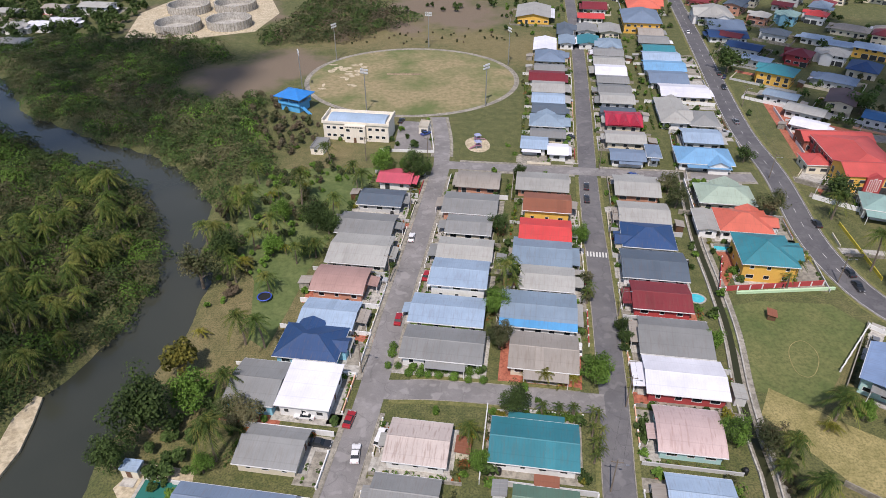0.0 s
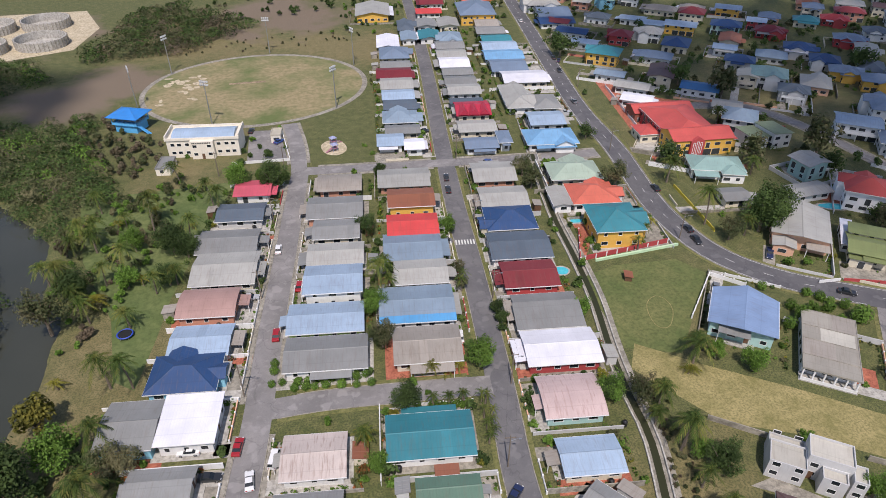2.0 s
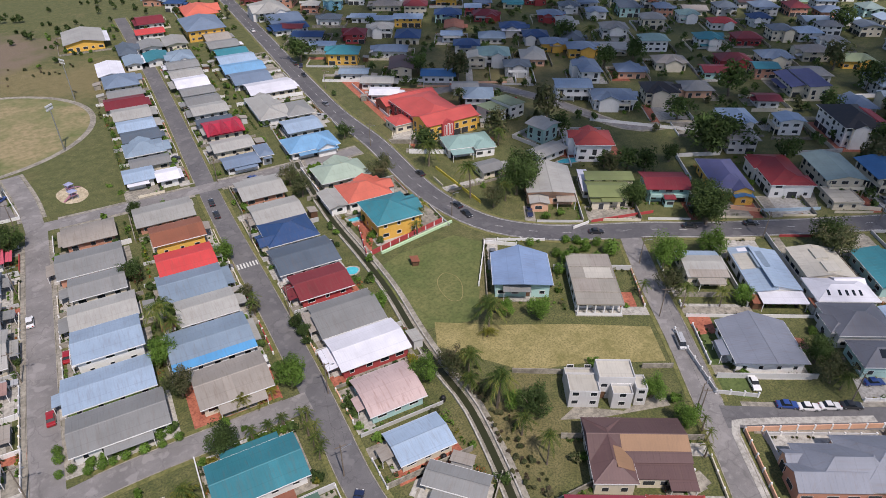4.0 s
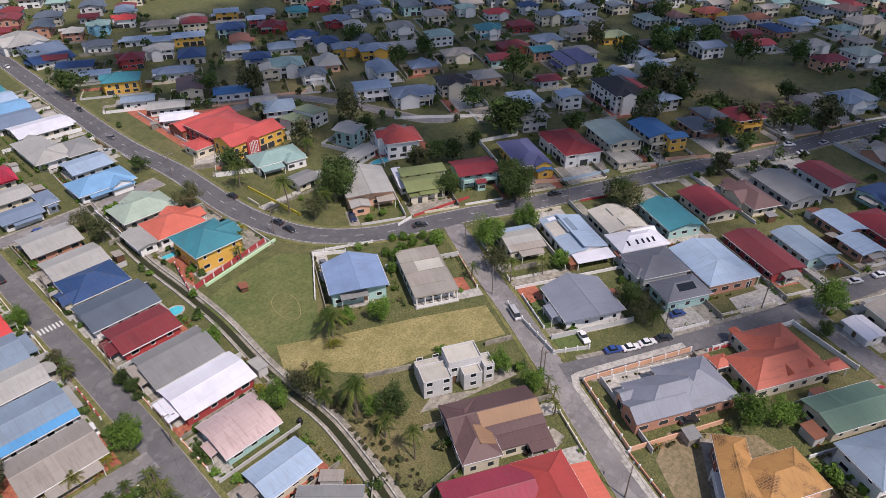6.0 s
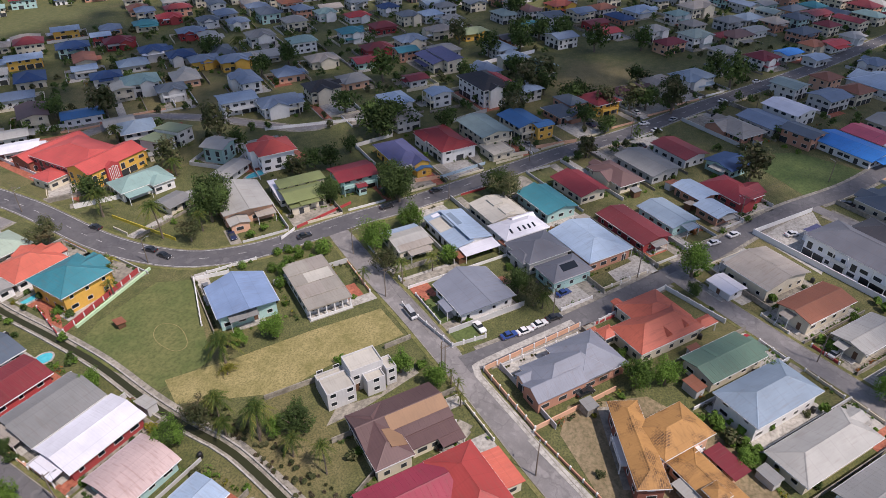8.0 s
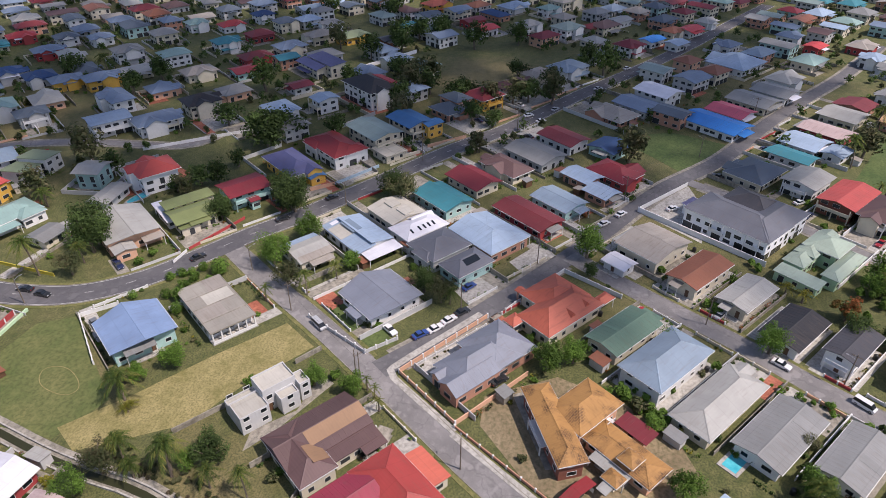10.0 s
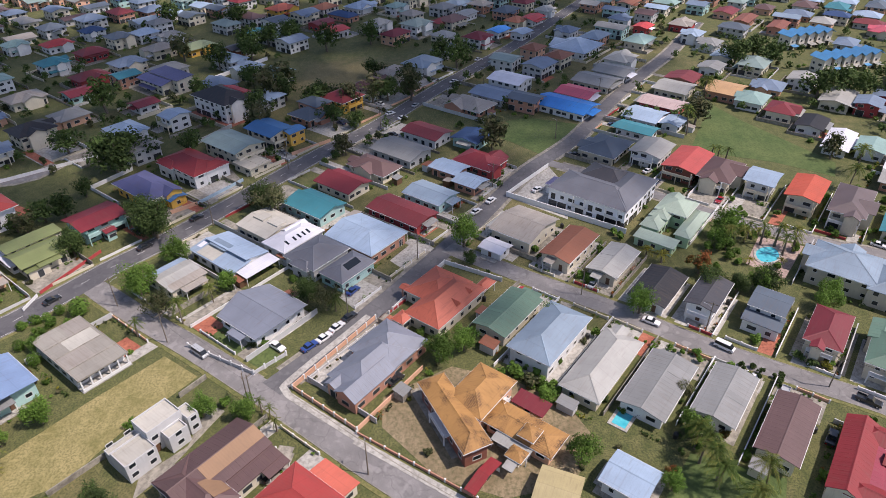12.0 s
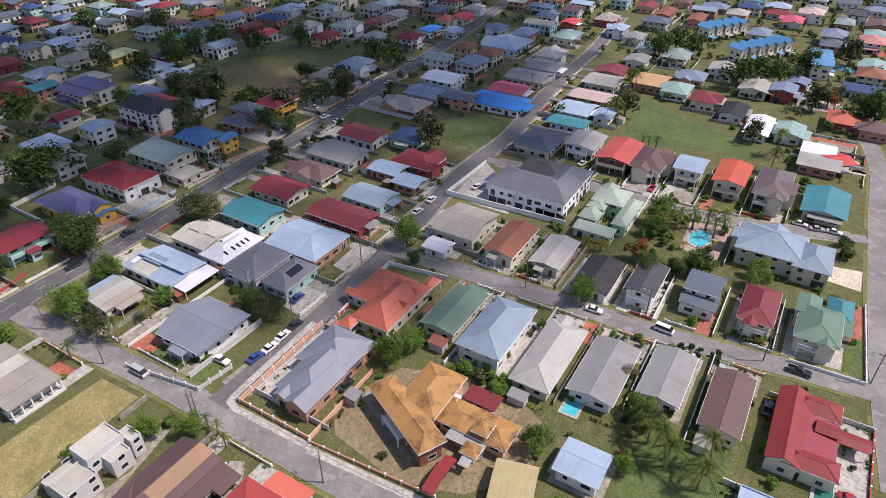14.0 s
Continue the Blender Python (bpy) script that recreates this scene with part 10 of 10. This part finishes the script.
plant("scrub", 243.1, 72.7, 1.75)
plant("palm", 263.5, 224.6, 1.43)
plant("palm", 160.7, 202.9, 1.25)
plant("palm", 148.7, 164.3, 1.16)
plant("mango", 294.4, 88.2, 1.41)
plant("scrub", 178.5, 227.5, 1.90)
plant("scrub", 179.7, 170.8, 1.90)
plant("mango", 172.7, 123.2, 1.18)
plant("mango", 154.7, 105.4, 0.93)
plant("mango", 133.1, 133.8, 1.63)
plant("palm", 123.7, 131.7, 1.09)
plant("mango", 167.2, 128.8, 0.87)
plant("mango", 188.9, 118.0, 0.91)
plant("palm", 155.8, -83.0, 0.97)
plant("palm", 159.1, -89.7, 0.99)
plant("palm_young", 162.9, -95.4, 1.05)
plant("palm_young", 164.9, -104.2, 1.00)
plant("palm", 156.0, -102.6, 0.90)
plant("palm_young", 146.9, -95.1, 0.86)
plant("palm_young", 147.7, -86.6, 0.91)
plant("bright", 135.3, -84.6, 1.27)
plant("mango", 135.0, -78.2, 0.82)
plant("palm_slim", 137.3, -129.1, 1.52)
plant("bush_mango", 143.5, -134.2, 2.60)
plant("bush_mango", 138.0, -130.6, 2.60)
plant("bright", 127.5, -97.4, 1.22)
plant("bush_yellow", 106.4, -87.7, 1.45)
plant("bush_mango", 107.5, -84.7, 1.57)
plant("bush_mango", 109.6, -82.7, 1.71)
plant("mango", 207.7, 114.2, 1.90)
plant("mango", 169.9, 90.7, 1.42)
plant("mango", 262.4, 142.1, 1.90)
plant("mango", 219.8, 92.3, 1.30)
plant("mango", 259.0, 78.3, 1.58)
plant("mango", 274.0, 51.2, 1.42)
plant("mango", 275.6, 68.0, 1.45)
plant("mango", 180.2, 57.1, 1.31)
plant("scrub", 291.6, 79.5, 1.47)
plant("scrub", 278.6, 25.2, 1.15)
plant("mango", 296.5, 15.7, 1.37)
plant("mango", 321.2, 2.4, 1.33)
plant("mango", 305.8, 31.8, 1.41)
plant("mango", 318.1, 109.3, 1.76)
plant("mango", 342.5, 101.8, 1.90)
plant("scrub", 333.0, 131.9, 1.90)
plant("palm", -27.8, 184.2, 1.01)
plant("palm", -44.4, 175.2, 1.25)
plant("palm", -33.2, 165.5, 1.04)
plant("mango", -37.6, 161.4, 1.19)
plant("mango", -33.6, 158.8, 1.04)
plant("mango", -9.7, 192.1, 1.19)
plant("bright", -20.7, 195.4, 1.42)
plant("palm", 18.3, 136.9, 0.90)
plant("palm", 17.7, 130.2, 0.88)
plant("mango", 12.9, 123.3, 0.56)
plant("mango", 12.9, 111.4, 0.60)
plant("palm_slim", 37.3, 129.7, 1.20)
plant("palm_slim", 36.3, 126.3, 1.18)
plant("bright", 34.3, 99.6, 0.94)
plant("palm_slim", 20.2, 90.2, 0.98)
plant("palm_slim", 23.4, 89.7, 0.98)
plant("palm_slim", 26.5, 89.7, 0.98)
plant("palm_slim", 30.3, 88.6, 0.98)
plant("palm_slim", 29.8, 84.8, 0.97)
plant("palm_slim", 29.5, 81.7, 0.95)
plant("palm_slim", 29.0, 78.4, 0.94)
plant("mango", 57.3, 83.4, 0.72)
plant("bush_bright", 62.5, 111.5, 2.26)
plant("bush_mango", 40.3, 86.6, 1.83)
plant("bush_bright", 38.9, 80.3, 1.36)
plant("bush_bright", 8.8, 73.3, 1.65)
plant("bush_mango", 42.9, 117.1, 1.61)
plant("bush_mango", 42.4, 113.1, 1.58)
plant("bush_mango", 42.0, 109.3, 1.55)
plant("palm", -67.2, 152.2, 1.13)
plant("palm", -63.3, 146.8, 1.10)
plant("palm", -58.8, 141.6, 1.06)
plant("palm", -54.9, 135.5, 1.03)
plant("palm_young", -54.7, 178.4, 1.04)
plant("palm_young", -44.2, 148.4, 1.03)
plant("bright", -47.8, 148.0, 1.08)
plant("mango", -37.4, 146.9, 0.88)
plant("scrub", -63.1, 133.7, 1.60)
plant("dry", -66.6, 167.2, 0.91)
plant("palm", -53.5, 150.5, 1.00)
plant("palm", 93.4, 136.8, 0.67)
plant("palm_young", 100.0, 143.9, 0.86)
plant("bush_mango", 87.9, 136.9, 1.77)
plant("bush_bright", 78.3, 139.1, 1.89)
plant("palm_slim", 89.7, 132.4, 1.34)
plant("bush_mango", 78.5, 135.4, 1.57)
plant("palm", 75.1, -51.6, 1.24)
plant("palm", 80.9, -50.1, 1.19)
plant("bright", 87.5, -50.8, 1.05)
plant("bright", 122.8, -26.7, 0.94)
plant("bush_bright", 100.2, -23.4, 2.22)


def clipped_bush(x, y, r):
    """A bush clipped to a ball on a short stem."""
    return solid("clipped_bush", BALL, [], pose(x, y, 0, 0, 0, x * 40) @ Matrix.Diagonal((r, r, r, 1)), "bush clipped to a neat green ball beside a low wall", "bush", "clipped bushes")


_rng = np.random.default_rng(91)
_v, _f = leaf_cloud(_rng, [(0, 0, 0.95)], [0.98], 620, 0.13)
BALL = cloud_mesh("clipped_bush", _v, _f, LEAF["bright"])
for k, (x, y) in enumerate(((-12.5, 104.0), (-11.6, 110.2), (-11.8, 107.8), (-10.2, 104.0), (-7.8, 101.7), (-5.3, 101.5), (-3.5, 101.2), (-1.1, 101.0), (2.2, 100.3), (5.4, 99.6), (7.8, 102.3), (5.7, 101.9), (2.9, 102.3), (0.4, 102.6), (-2.3, 103.0), (-4.7, 103.3), (8.7, 99.4))):
    clipped_bush(x, y, 0.92 + 0.12 * (k % 3))
for x, y, r in ((127.8, 91.6, 2.6), (121.9, 103.5, 1.3), (124.3, 101.4, 1.4), (125.6, 99.1, 1.2), (128.0, 96.8, 1.5), (112.5, 108.5, 1.3), (109.8, 93.8, 1.7), (114.7, 99.9, 1.5)):
    clipped_bush(x, y, r)
for x, y, r in ((19.2, 100.2, 0.95), (22.2, 99.7, 1.0), (25.4, 99.2, 0.9), (28.3, 98.8, 0.85), (4.9, 84.2, 1.05)):
    plant("palm_young", x, y, r * 1.25)
for k in range(7):
    plant("bush_bright", 19.7 + 1.25 * k, 90.0 + -0.13 * k, 1.0)


def woods(name, poly, n, kind, seed, low, high, leaves, label, size=0.55, palms=0):
    """Unbroken growth over an area: many crowns of leaves in one mesh, with palms standing out of it."""
    rng = np.random.default_rng(seed)
    xs, ys = [p[0] for p in poly], [p[1] for p in poly]
    cs, rs, got = [], [], 0
    tries = 0
    while got < n and tries < n * 30:
        tries += 1
        x, y = rng.uniform(min(xs), max(xs)), rng.uniform(min(ys), max(ys))
        if not inside(poly, x, y) or river_gap(np.array(x), np.array(y)) < 1.5:
            continue
        got += 1
        if palms and got <= palms:
            plant("palm", x, y, rng.uniform(0.8, 1.25))
            continue
        tall, rad = rng.uniform(low, high), 0
        rad = tall * rng.uniform(0.45, 0.7)
        for k in range(5):
            a, e = rng.uniform(0, math.tau), rng.uniform(0.0, 1.0)
            cs.append((x + rad * 0.6 * e * math.cos(a), y + rad * 0.6 * e * math.sin(a), tall * (0.35 + 0.5 * (1 - e * e) * rng.uniform(0.7, 1.1))))
            rs.append(rad * rng.uniform(0.4, 0.6))
    v, f = leaf_cloud(rng, cs, rs, leaves, size)
    v[:, 2] = np.maximum(v[:, 2], -0.6)
    ob = tagged(new(name, cloud_mesh(name, v, f, LEAF[kind])), label, "woodland", kind="stuff")
    return ob


CLEARED = [(-122, 300), (-104, 314), (-66, 338), (-52, 326), (-58, 300), (-66, 272), (-76, 262), (-104, 258), (-118, 276)]


def canopy(name, poly, space, low, high, density, mix, seed, label, size, bare=()):
    """Unbroken woodland: overlapping uneven crowns whose leaves lie on their domes, as one mesh; mix: kinds of leaf, the commonest several times."""
    rng = np.random.default_rng(seed)
    xs, ys = [q[0] for q in poly], [q[1] for q in poly]
    kinds = sorted(set(mix))
    pos, nrm, mat = [], [], []
    for gx in np.arange(min(xs), max(xs), space):
        for gy in np.arange(min(ys), max(ys), space):
            x, y = gx + rng.uniform(0, space), gy + rng.uniform(0, space)
            if not inside(poly, x, y) or in_any(bare, x, y) or river_gap(np.array(x), np.array(y)) < -0.7:
                continue
            drift = math.sin(x * 0.043 + 1.3 * math.sin(y * 0.051)) * math.cos(y * 0.037 + seed)
            if rng.random() < 0.1:
                continue
            kind = mix[int((drift * 0.5 + 0.5) * 0.35 * len(mix) + rng.random() * 0.65 * len(mix)) % len(mix)]
            r, tall = space * rng.uniform(0.55, 1.3), rng.uniform(low, high)
            n = int(density * math.pi * r * r)
            rho, th = np.sqrt(rng.random(n)), rng.uniform(0, math.tau, n)
            lobes, ph = rng.integers(3, 7), rng.uniform(0, math.tau)
            out = r * rho * (1 + 0.22 * np.sin(lobes * th + ph))
            bump = 0.10 * np.sin(7 * rho + ph) + 0.10 * np.sin(lobes * 2 * th - ph) * rho
            tall *= min(1.0, 0.42 + 0.09 * float(river_gap(np.array(x), np.array(y))))
            z = tall * (0.22 + 0.78 * np.sqrt(np.clip(1 - rho ** 2.2, 0, 1)) + bump) * rng.uniform(0.9, 1.03, n)
            pos.append(np.stack([x + out * np.cos(th), y + out * np.sin(th), z - 0.5 * rho], -1))
            nrm.append(np.stack([np.cos(th) * rho, np.sin(th) * rho, 0.25 + np.sqrt(np.clip(1 - rho ** 2, 0, 1))], -1))
            mat.append(np.full(n, kinds.index(kind)))
    pos, nrm, mat = np.concatenate(pos), np.concatenate(nrm), np.concatenate(mat)
    nrm = nrm + rng.normal(size=nrm.shape) * 0.36
    nrm /= np.linalg.norm(nrm, axis=1, keepdims=True)
    t = np.cross(nrm, rng.normal(size=nrm.shape))
    t /= np.linalg.norm(t, axis=1, keepdims=True)
    u = np.cross(nrm, t)
    s = (size * rng.uniform(0.55, 1.35, len(pos)))[:, None]
    quad = np.stack([pos - t * s, pos - u * s * 0.6, pos + t * s - nrm * s * 0.3, pos + u * s * 0.6], 1).reshape(-1, 3)
    me = cloud_mesh(name, quad, np.arange(len(quad)).reshape(-1, 4), LEAF[kinds[0]])
    for k in kinds[1:]:
        me.materials.append(LEAF[k])
    me.polygons.foreach_set("material_index", mat)
    return tagged(new(name, me), label, "woodland", kind="stuff")


FAR_BANK = [(-205, 290), (-172, 252), (-151, 231), (-126, 216), (-106, 204), (-91, 189), (-79, 167), (-60, 196), (-66, 214), (-72, 240), (-78, 268), (-96, 300), (-110, 330), (-140, 345), (-240, 345), (-260, 300)]
NEAR_BANK = [(-84, 30), (-79, 60), (-77, 90), (-75, 106), (-72, 132), (-75, 147), (-79, 167), (-91, 189), (-106, 204), (-126, 216), (-151, 231), (-180, 256), (-192, 250), (-165, 200), (-138, 150), (-116, 110), (-104, 84), (-96, 60)]
SANDY = [(-89.5, 93.5), (-87, 95), (-80, 86), (-80, 60), (-100, 60), (-92, 84)]
canopy("bank_woods", FAR_BANK, 4.4, 2.6, 7.0, 3.3, ["dry", "scrub", "mango", "scrub", "bright", "mango", "scrub", "mango", "scrub", "mango", "dry"], 31, "dense scrubby woodland along the river", 0.40, [CLEARED])
canopy("island_woods", NEAR_BANK, 4.4, 3.0, 7.0, 4.6, ["mango", "scrub", "scrub", "mango", "bright", "scrub", "mango", "bright", "scrub", "mango"], 34, "dense dark green woodland beside the river", 0.36, [SANDY])
rng = np.random.default_rng(35)
for k in range(70):
    x, y = rng.uniform(-125, -84), rng.uniform(100, 185)
    if inside(NEAR_BANK, x, y) and river_gap(np.array(x), np.array(y)) > 3:
        plant("palm", x, y, rng.uniform(0.95, 1.35))
WATERSIDE = [(-79, 167), (-75, 147), (-72, 132), (-58, 124), (-50, 132), (-46, 150), (-42, 168), (-36, 182), (-30, 196), (-40, 206), (-56, 200), (-64, 188)]
woods("waterside_growth", WATERSIDE, 70, "scrub", 37, 1.2, 3.6, 46, "mixed green growth between houses and river", 0.34, 5)
woods("waterside_growth", WATERSIDE, 60, "bright", 38, 1.0, 3.2, 46, "mixed fresh green growth between houses and river", 0.32)
woods("dry_scrub", WATERSIDE, 14, "dry", 39, 1.2, 2.6, 46, "dry brown scrub between houses and river", 0.38)
LOWER = [(-60, 74), (-56, 92), (-52, 100), (-44, 98), (-42, 88), (-50, 72)]
woods("waterside_growth", LOWER, 26, "mango", 40, 1.5, 4.0, 50, "dense growth beside the river", 0.4)
BEHIND = [(-100, 352), (-92, 336), (-76, 339), (-42, 347), (-18, 378), (-22, 400), (-66, 438), (-84, 412), (-82, 380), (-90, 362)]
canopy("far_woods", BEHIND, 5.6, 2.5, 7.5, 1.5, ["scrub", "mango", "scrub", "dry", "mango"], 41, "olive green woodland behind the sports field", 0.6)
EDGE = [(-66, 334), (-30, 338), (26, 340), (44, 352), (40, 366), (-14, 366), (-44, 346)]
woods("dry_scrub", EDGE, 16, "dry", 49, 0.4, 1.1, 26, "dry brown scrub along the field's edge", 0.42)
woods("waterside_growth", EDGE, 22, "scrub", 50, 0.4, 1.4, 26, "green scrub along the field's edge", 0.42)
MARGIN = [(-74, 268), (-62, 246), (-48, 236), (-46, 214), (-60, 206), (-76, 236), (-90, 262)]
woods("dry_scrub", MARGIN, 46, "dry", 42, 1.5, 3.5, 40, "dry brown scrub beside the sports field", 0.42)
woods("waterside_growth", MARGIN, 40, "scrub", 43, 1.5, 4.0, 40, "green scrub beside the sports field", 0.45)
TOPLEFT = [(-260, 345), (-175, 345), (-180, 420), (-230, 470), (-300, 470), (-330, 380)]
woods("far_woods", TOPLEFT, 380, "mango", 44, 3.0, 7.0, 30, "woodland beyond the river", 0.7)
ORCHARD = [(149.1, -77.2), (148.4, -83.0), (177.2, -97.9), (179.8, -92.1)]
woods("orchard", ORCHARD, 26, "bright", 47, 1.8, 3.4, 60, "dense green fruit trees behind a wall", 0.3)
HEDGES = [(105.0, -14.9), (96.1, -24.9), (100.2, -26.3), (109.2, -18.1)]
woods("shrubbery", HEDGES, 22, "bright", 48, 1.2, 2.6, 60, "thick green shrubbery between houses", 0.26)
DRAINSIDE = [(65.5, 87.0), (63.7, 73.1), (56.1, 52.9), (58.9, 43.2), (65.0, 58.4), (67.2, 69.0), (70.1, 82.9)]
woods("tall_weeds", DRAINSIDE, 44, "scrub", 45, 0.3, 1.5, 40, "tall weeds along the storm drain", 0.3)
woods("dry_scrub", DRAINSIDE, 40, "dry", 46, 0.25, 0.8, 40, "dry weeds along the storm drain", 0.3)


GARDENS = [[(101.8, -51.7), (103.3, -56.6), (83.7, -49.9), (83.1, -46.2)], [(117.5, -41.1), (116.0, -49.6), (110.0, -62.5), (107.6, -61.4), (113.2, -47.9), (115.2, -40.6)],
           [(108.5, -69.0), (104.1, -76.4), (100.3, -75.5), (104.6, -66.6)], [(105.7, -23.0), (115.3, -26.9), (120.5, -31.2), (118.2, -33.6), (111.9, -29.1), (103.5, -24.9)]]
for k, bed in enumerate(GARDENS):
    woods("shrubbery", bed, 13, "bright" if k % 2 else "mango", 70 + k, 0.8, 2.2, 44, "thick green shrubbery in a garden", 0.26)


def garden_trees(poly, n, kind, seed, low, high, label, gap):
    """Trees in gardens far off, clear of houses and roads, in one mesh."""
    rng = np.random.default_rng(seed)
    xs, ys = [p[0] for p in poly], [p[1] for p in poly]
    cs, rs, got, tries = [], [], 0, 0
    while got < n and tries < n * 20:
        tries += 1
        x, y = rng.uniform(min(xs), max(xs)), rng.uniform(min(ys), max(ys))
        if not inside(poly, x, y) or math.hypot(x, y) > 650 or on_other_road(x, y, -1, 1.5) or min((x - p) ** 2 + (y - q) ** 2 for p, q in SITES) < gap * gap:
            continue
        if in_any(OPEN_LAND, x, y):
            continue
        got += 1
        tall = rng.uniform(low, high)
        for k in range(6):
            a, e = rng.uniform(0, math.tau), rng.random()
            cs.append((x + tall * 0.35 * e * math.cos(a), y + tall * 0.35 * e * math.sin(a), tall * (0.4 + 0.4 * (1 - e))))
            rs.append(tall * rng.uniform(0.2, 0.32))
    v, f = leaf_cloud(rng, cs, rs, 15, 0.62)
    return tagged(new("garden_trees", cloud_mesh("garden_trees", v, f, LEAF[kind])), label, "trees", kind="stuff")


garden_trees(FAR_EAST, 1000, "mango", 61, 2.5, 6.5, "dark green trees in far gardens", 7.2)
garden_trees(FAR_EAST, 700, "scrub", 62, 1.5, 4.5, "olive green trees in far gardens", 7.0)
SOUTH = [(150, -20), (190, -60), (215, -160), (100, -120), (60, -60), (90, -30)]
garden_trees(SOUTH, 60, "bright", 63, 1.5, 3.2, "green trees in gardens", 8.2)
VILLAGE = [(-45, 80), (-20, 240), (40, 420), (110, 400), (130, 250), (70, 120), (40, 60)]
garden_trees(VILLAGE, 110, "mango", 64, 1.4, 3.2, "dark green trees between houses", 7.6)
garden_trees(VILLAGE, 90, "bright", 65, 1.2, 2.6, "fresh green trees between houses", 7.6)
NORTH = [(-60, 400), (-20, 385), (60, 400), (110, 420), (100, 480), (-80, 480)]
garden_trees(NORTH, 70, "mango", 66, 2.0, 5.0, "dark green trees beyond the field", 8.0)

# shrubs in the gardens
rnd = random.Random(77)
FAR_SHRUBS = []
HOMES = [o for o in scene.objects if o.name.startswith("house") and o.parent is None]
for ob in [o for o in scene.objects if o.name.startswith("house") and o.parent is None]:
    p = ob.matrix_basis.translation
    for k in range(3 if math.hypot(p.x, p.y) < 230 else 2):
        a, r = rnd.uniform(0, math.tau), rnd.uniform(8.2, 10.5)
        x, y = p.x + r * math.cos(a), p.y + r * math.sin(a)
        if not on_other_road(x, y, -1, 0.8) and all(abs(x - q.matrix_basis.translation.x) + abs(y - q.matrix_basis.translation.y) > 11 for q in HOMES if q is not ob):
            r = rnd.uniform(0.7, 1.6)
            if math.hypot(x, y) < 185:
                plant("bush_" + rnd.choice(["mango", "bright", "scrub", "bright", "flower", "yellow"] if k == 0 else ["mango", "bright", "scrub"]), x, y, r)
            else:
                FAR_SHRUBS.append((x, y, r))
rng = np.random.default_rng(88)
v, f = leaf_cloud(rng, [(x + rng.normal() * 0.4, y + rng.normal() * 0.4, r * 0.6) for x, y, r in FAR_SHRUBS for k in range(4)], [r * 0.7 for x, y, r in FAR_SHRUBS for k in range(4)], 18, 0.36)
tagged(new("garden_shrubs", cloud_mesh("garden_shrubs", v, f, LEAF["bright"])), "green shrubs in far gardens", "shrubs", kind="stuff")

# planted borders along the plots
POOLS = [tuple(o.matrix_basis.translation.xy) for o in scene.objects if o.name.startswith("swimming_pool")]
for k in ("bright", "mango", "scrub", "yellow", "flower"):
    pts = [q for q in BORDER if q[3] == k and not on_other_road(q[0], q[1], -1, 0.3) and all(math.hypot(q[0] - s[0], q[1] - s[1]) > 5 for s in POOLS)]
    if pts:
        rng = np.random.default_rng(len(pts))
        v, f = leaf_cloud(rng, [(x, y, r * 0.7) for x, y, r, _ in pts], [r * 0.85 for x, y, r, _ in pts], 15, 0.3)
        tagged(new("border_plants", cloud_mesh("border_plants", v, f, LEAF[k])), f"{dict(bright='bright green', mango='dark green', scrub='olive green', yellow='yellow-green', flower='blossoming')[k]} plants along the edges of the gardens", "plants", kind="stuff")

# ---- clouds overhead, out of view, placed so that their shadows fall on the far houses and the woods ----
CLOUD, _t, _b = shader("cloud", 1.0)
_b.inputs["Base Color"].default_value = (0.9, 0.9, 0.9, 1)


def cloud(name, poly, share, seed, height=1500.0):
    """A thin broken cumulus sheet of many puffs, standing where its shadow falls on the outline poly; share: how much of it is closed."""
    rng = np.random.default_rng(seed)
    back = SUN_WAY * (height / SUN_WAY.z)
    xs, ys = [p[0] for p in poly], [p[1] for p in poly]
    ball = bmesh.new()
    bmesh.ops.create_icosphere(ball, subdivisions=1, radius=1)
    bv, bf = np.array([q.co for q in ball.verts]), np.array([[q.index for q in fc.verts] for fc in ball.faces])
    ball.free()
    n = int(share * (max(xs) - min(xs)) * (max(ys) - min(ys)) / (math.pi * 6.5 ** 2))
    vs, fs, k = [], [], 0
    for _ in range(n):
        x, y = rng.uniform(min(xs), max(xs)), rng.uniform(min(ys), max(ys))
        if not inside(poly, x + rng.normal() * 9, y + rng.normal() * 9):
            continue
        r = rng.uniform(4.0, 9.0)
        vs.append(bv * (r, r, r * 0.6) + (x + back.x, y + back.y, height + rng.uniform(-4, 6)))
        fs.append(bf + k * len(bv))
        k += 1
    me = cloud_mesh(name, np.concatenate(vs), np.concatenate(fs), CLOUD)
    me.polygons.foreach_set("use_smooth", [True] * len(me.polygons))
    return tagged(new(name, me), "unseen broken white cumulus cloud placed to shade the land", "cloud", "clouds", "stuff")


cloud("cloud", [(150, 340), (146, 250), (160, 150), (172, 105), (215, 45), (235, -20), (300, -90), (430, -90), (430, 60), (390, 190), (300, 330), (200, 410)], 2.0, 51)
cloud("cloud", [(-280, 345), (-150, 350), (-88, 318), (-84, 268), (-120, 226), (-200, 205), (-290, 240)], 1.6, 53)
cloud("cloud", [(250, 330), (240, 225), (330, 150), (440, 190), (410, 330), (320, 400)], 1.1, 56)
# small unseen sheet, added only to darken the island woods by the river
cloud("cloud", [(-128, 130), (-96, 118), (-84, 96), (-92, 82), (-125, 84)], 0.9, 57)
cloud("cloud", [(165, 70), (205, 25), (250, 20), (270, -60), (160, -75), (118, -10), (125, 35)], 0.55, 54)
cloud("cloud", [(255, 5), (245, -40), (300, -120), (500, -110), (510, 70), (410, 112), (340, 90)], 1.5, 55)
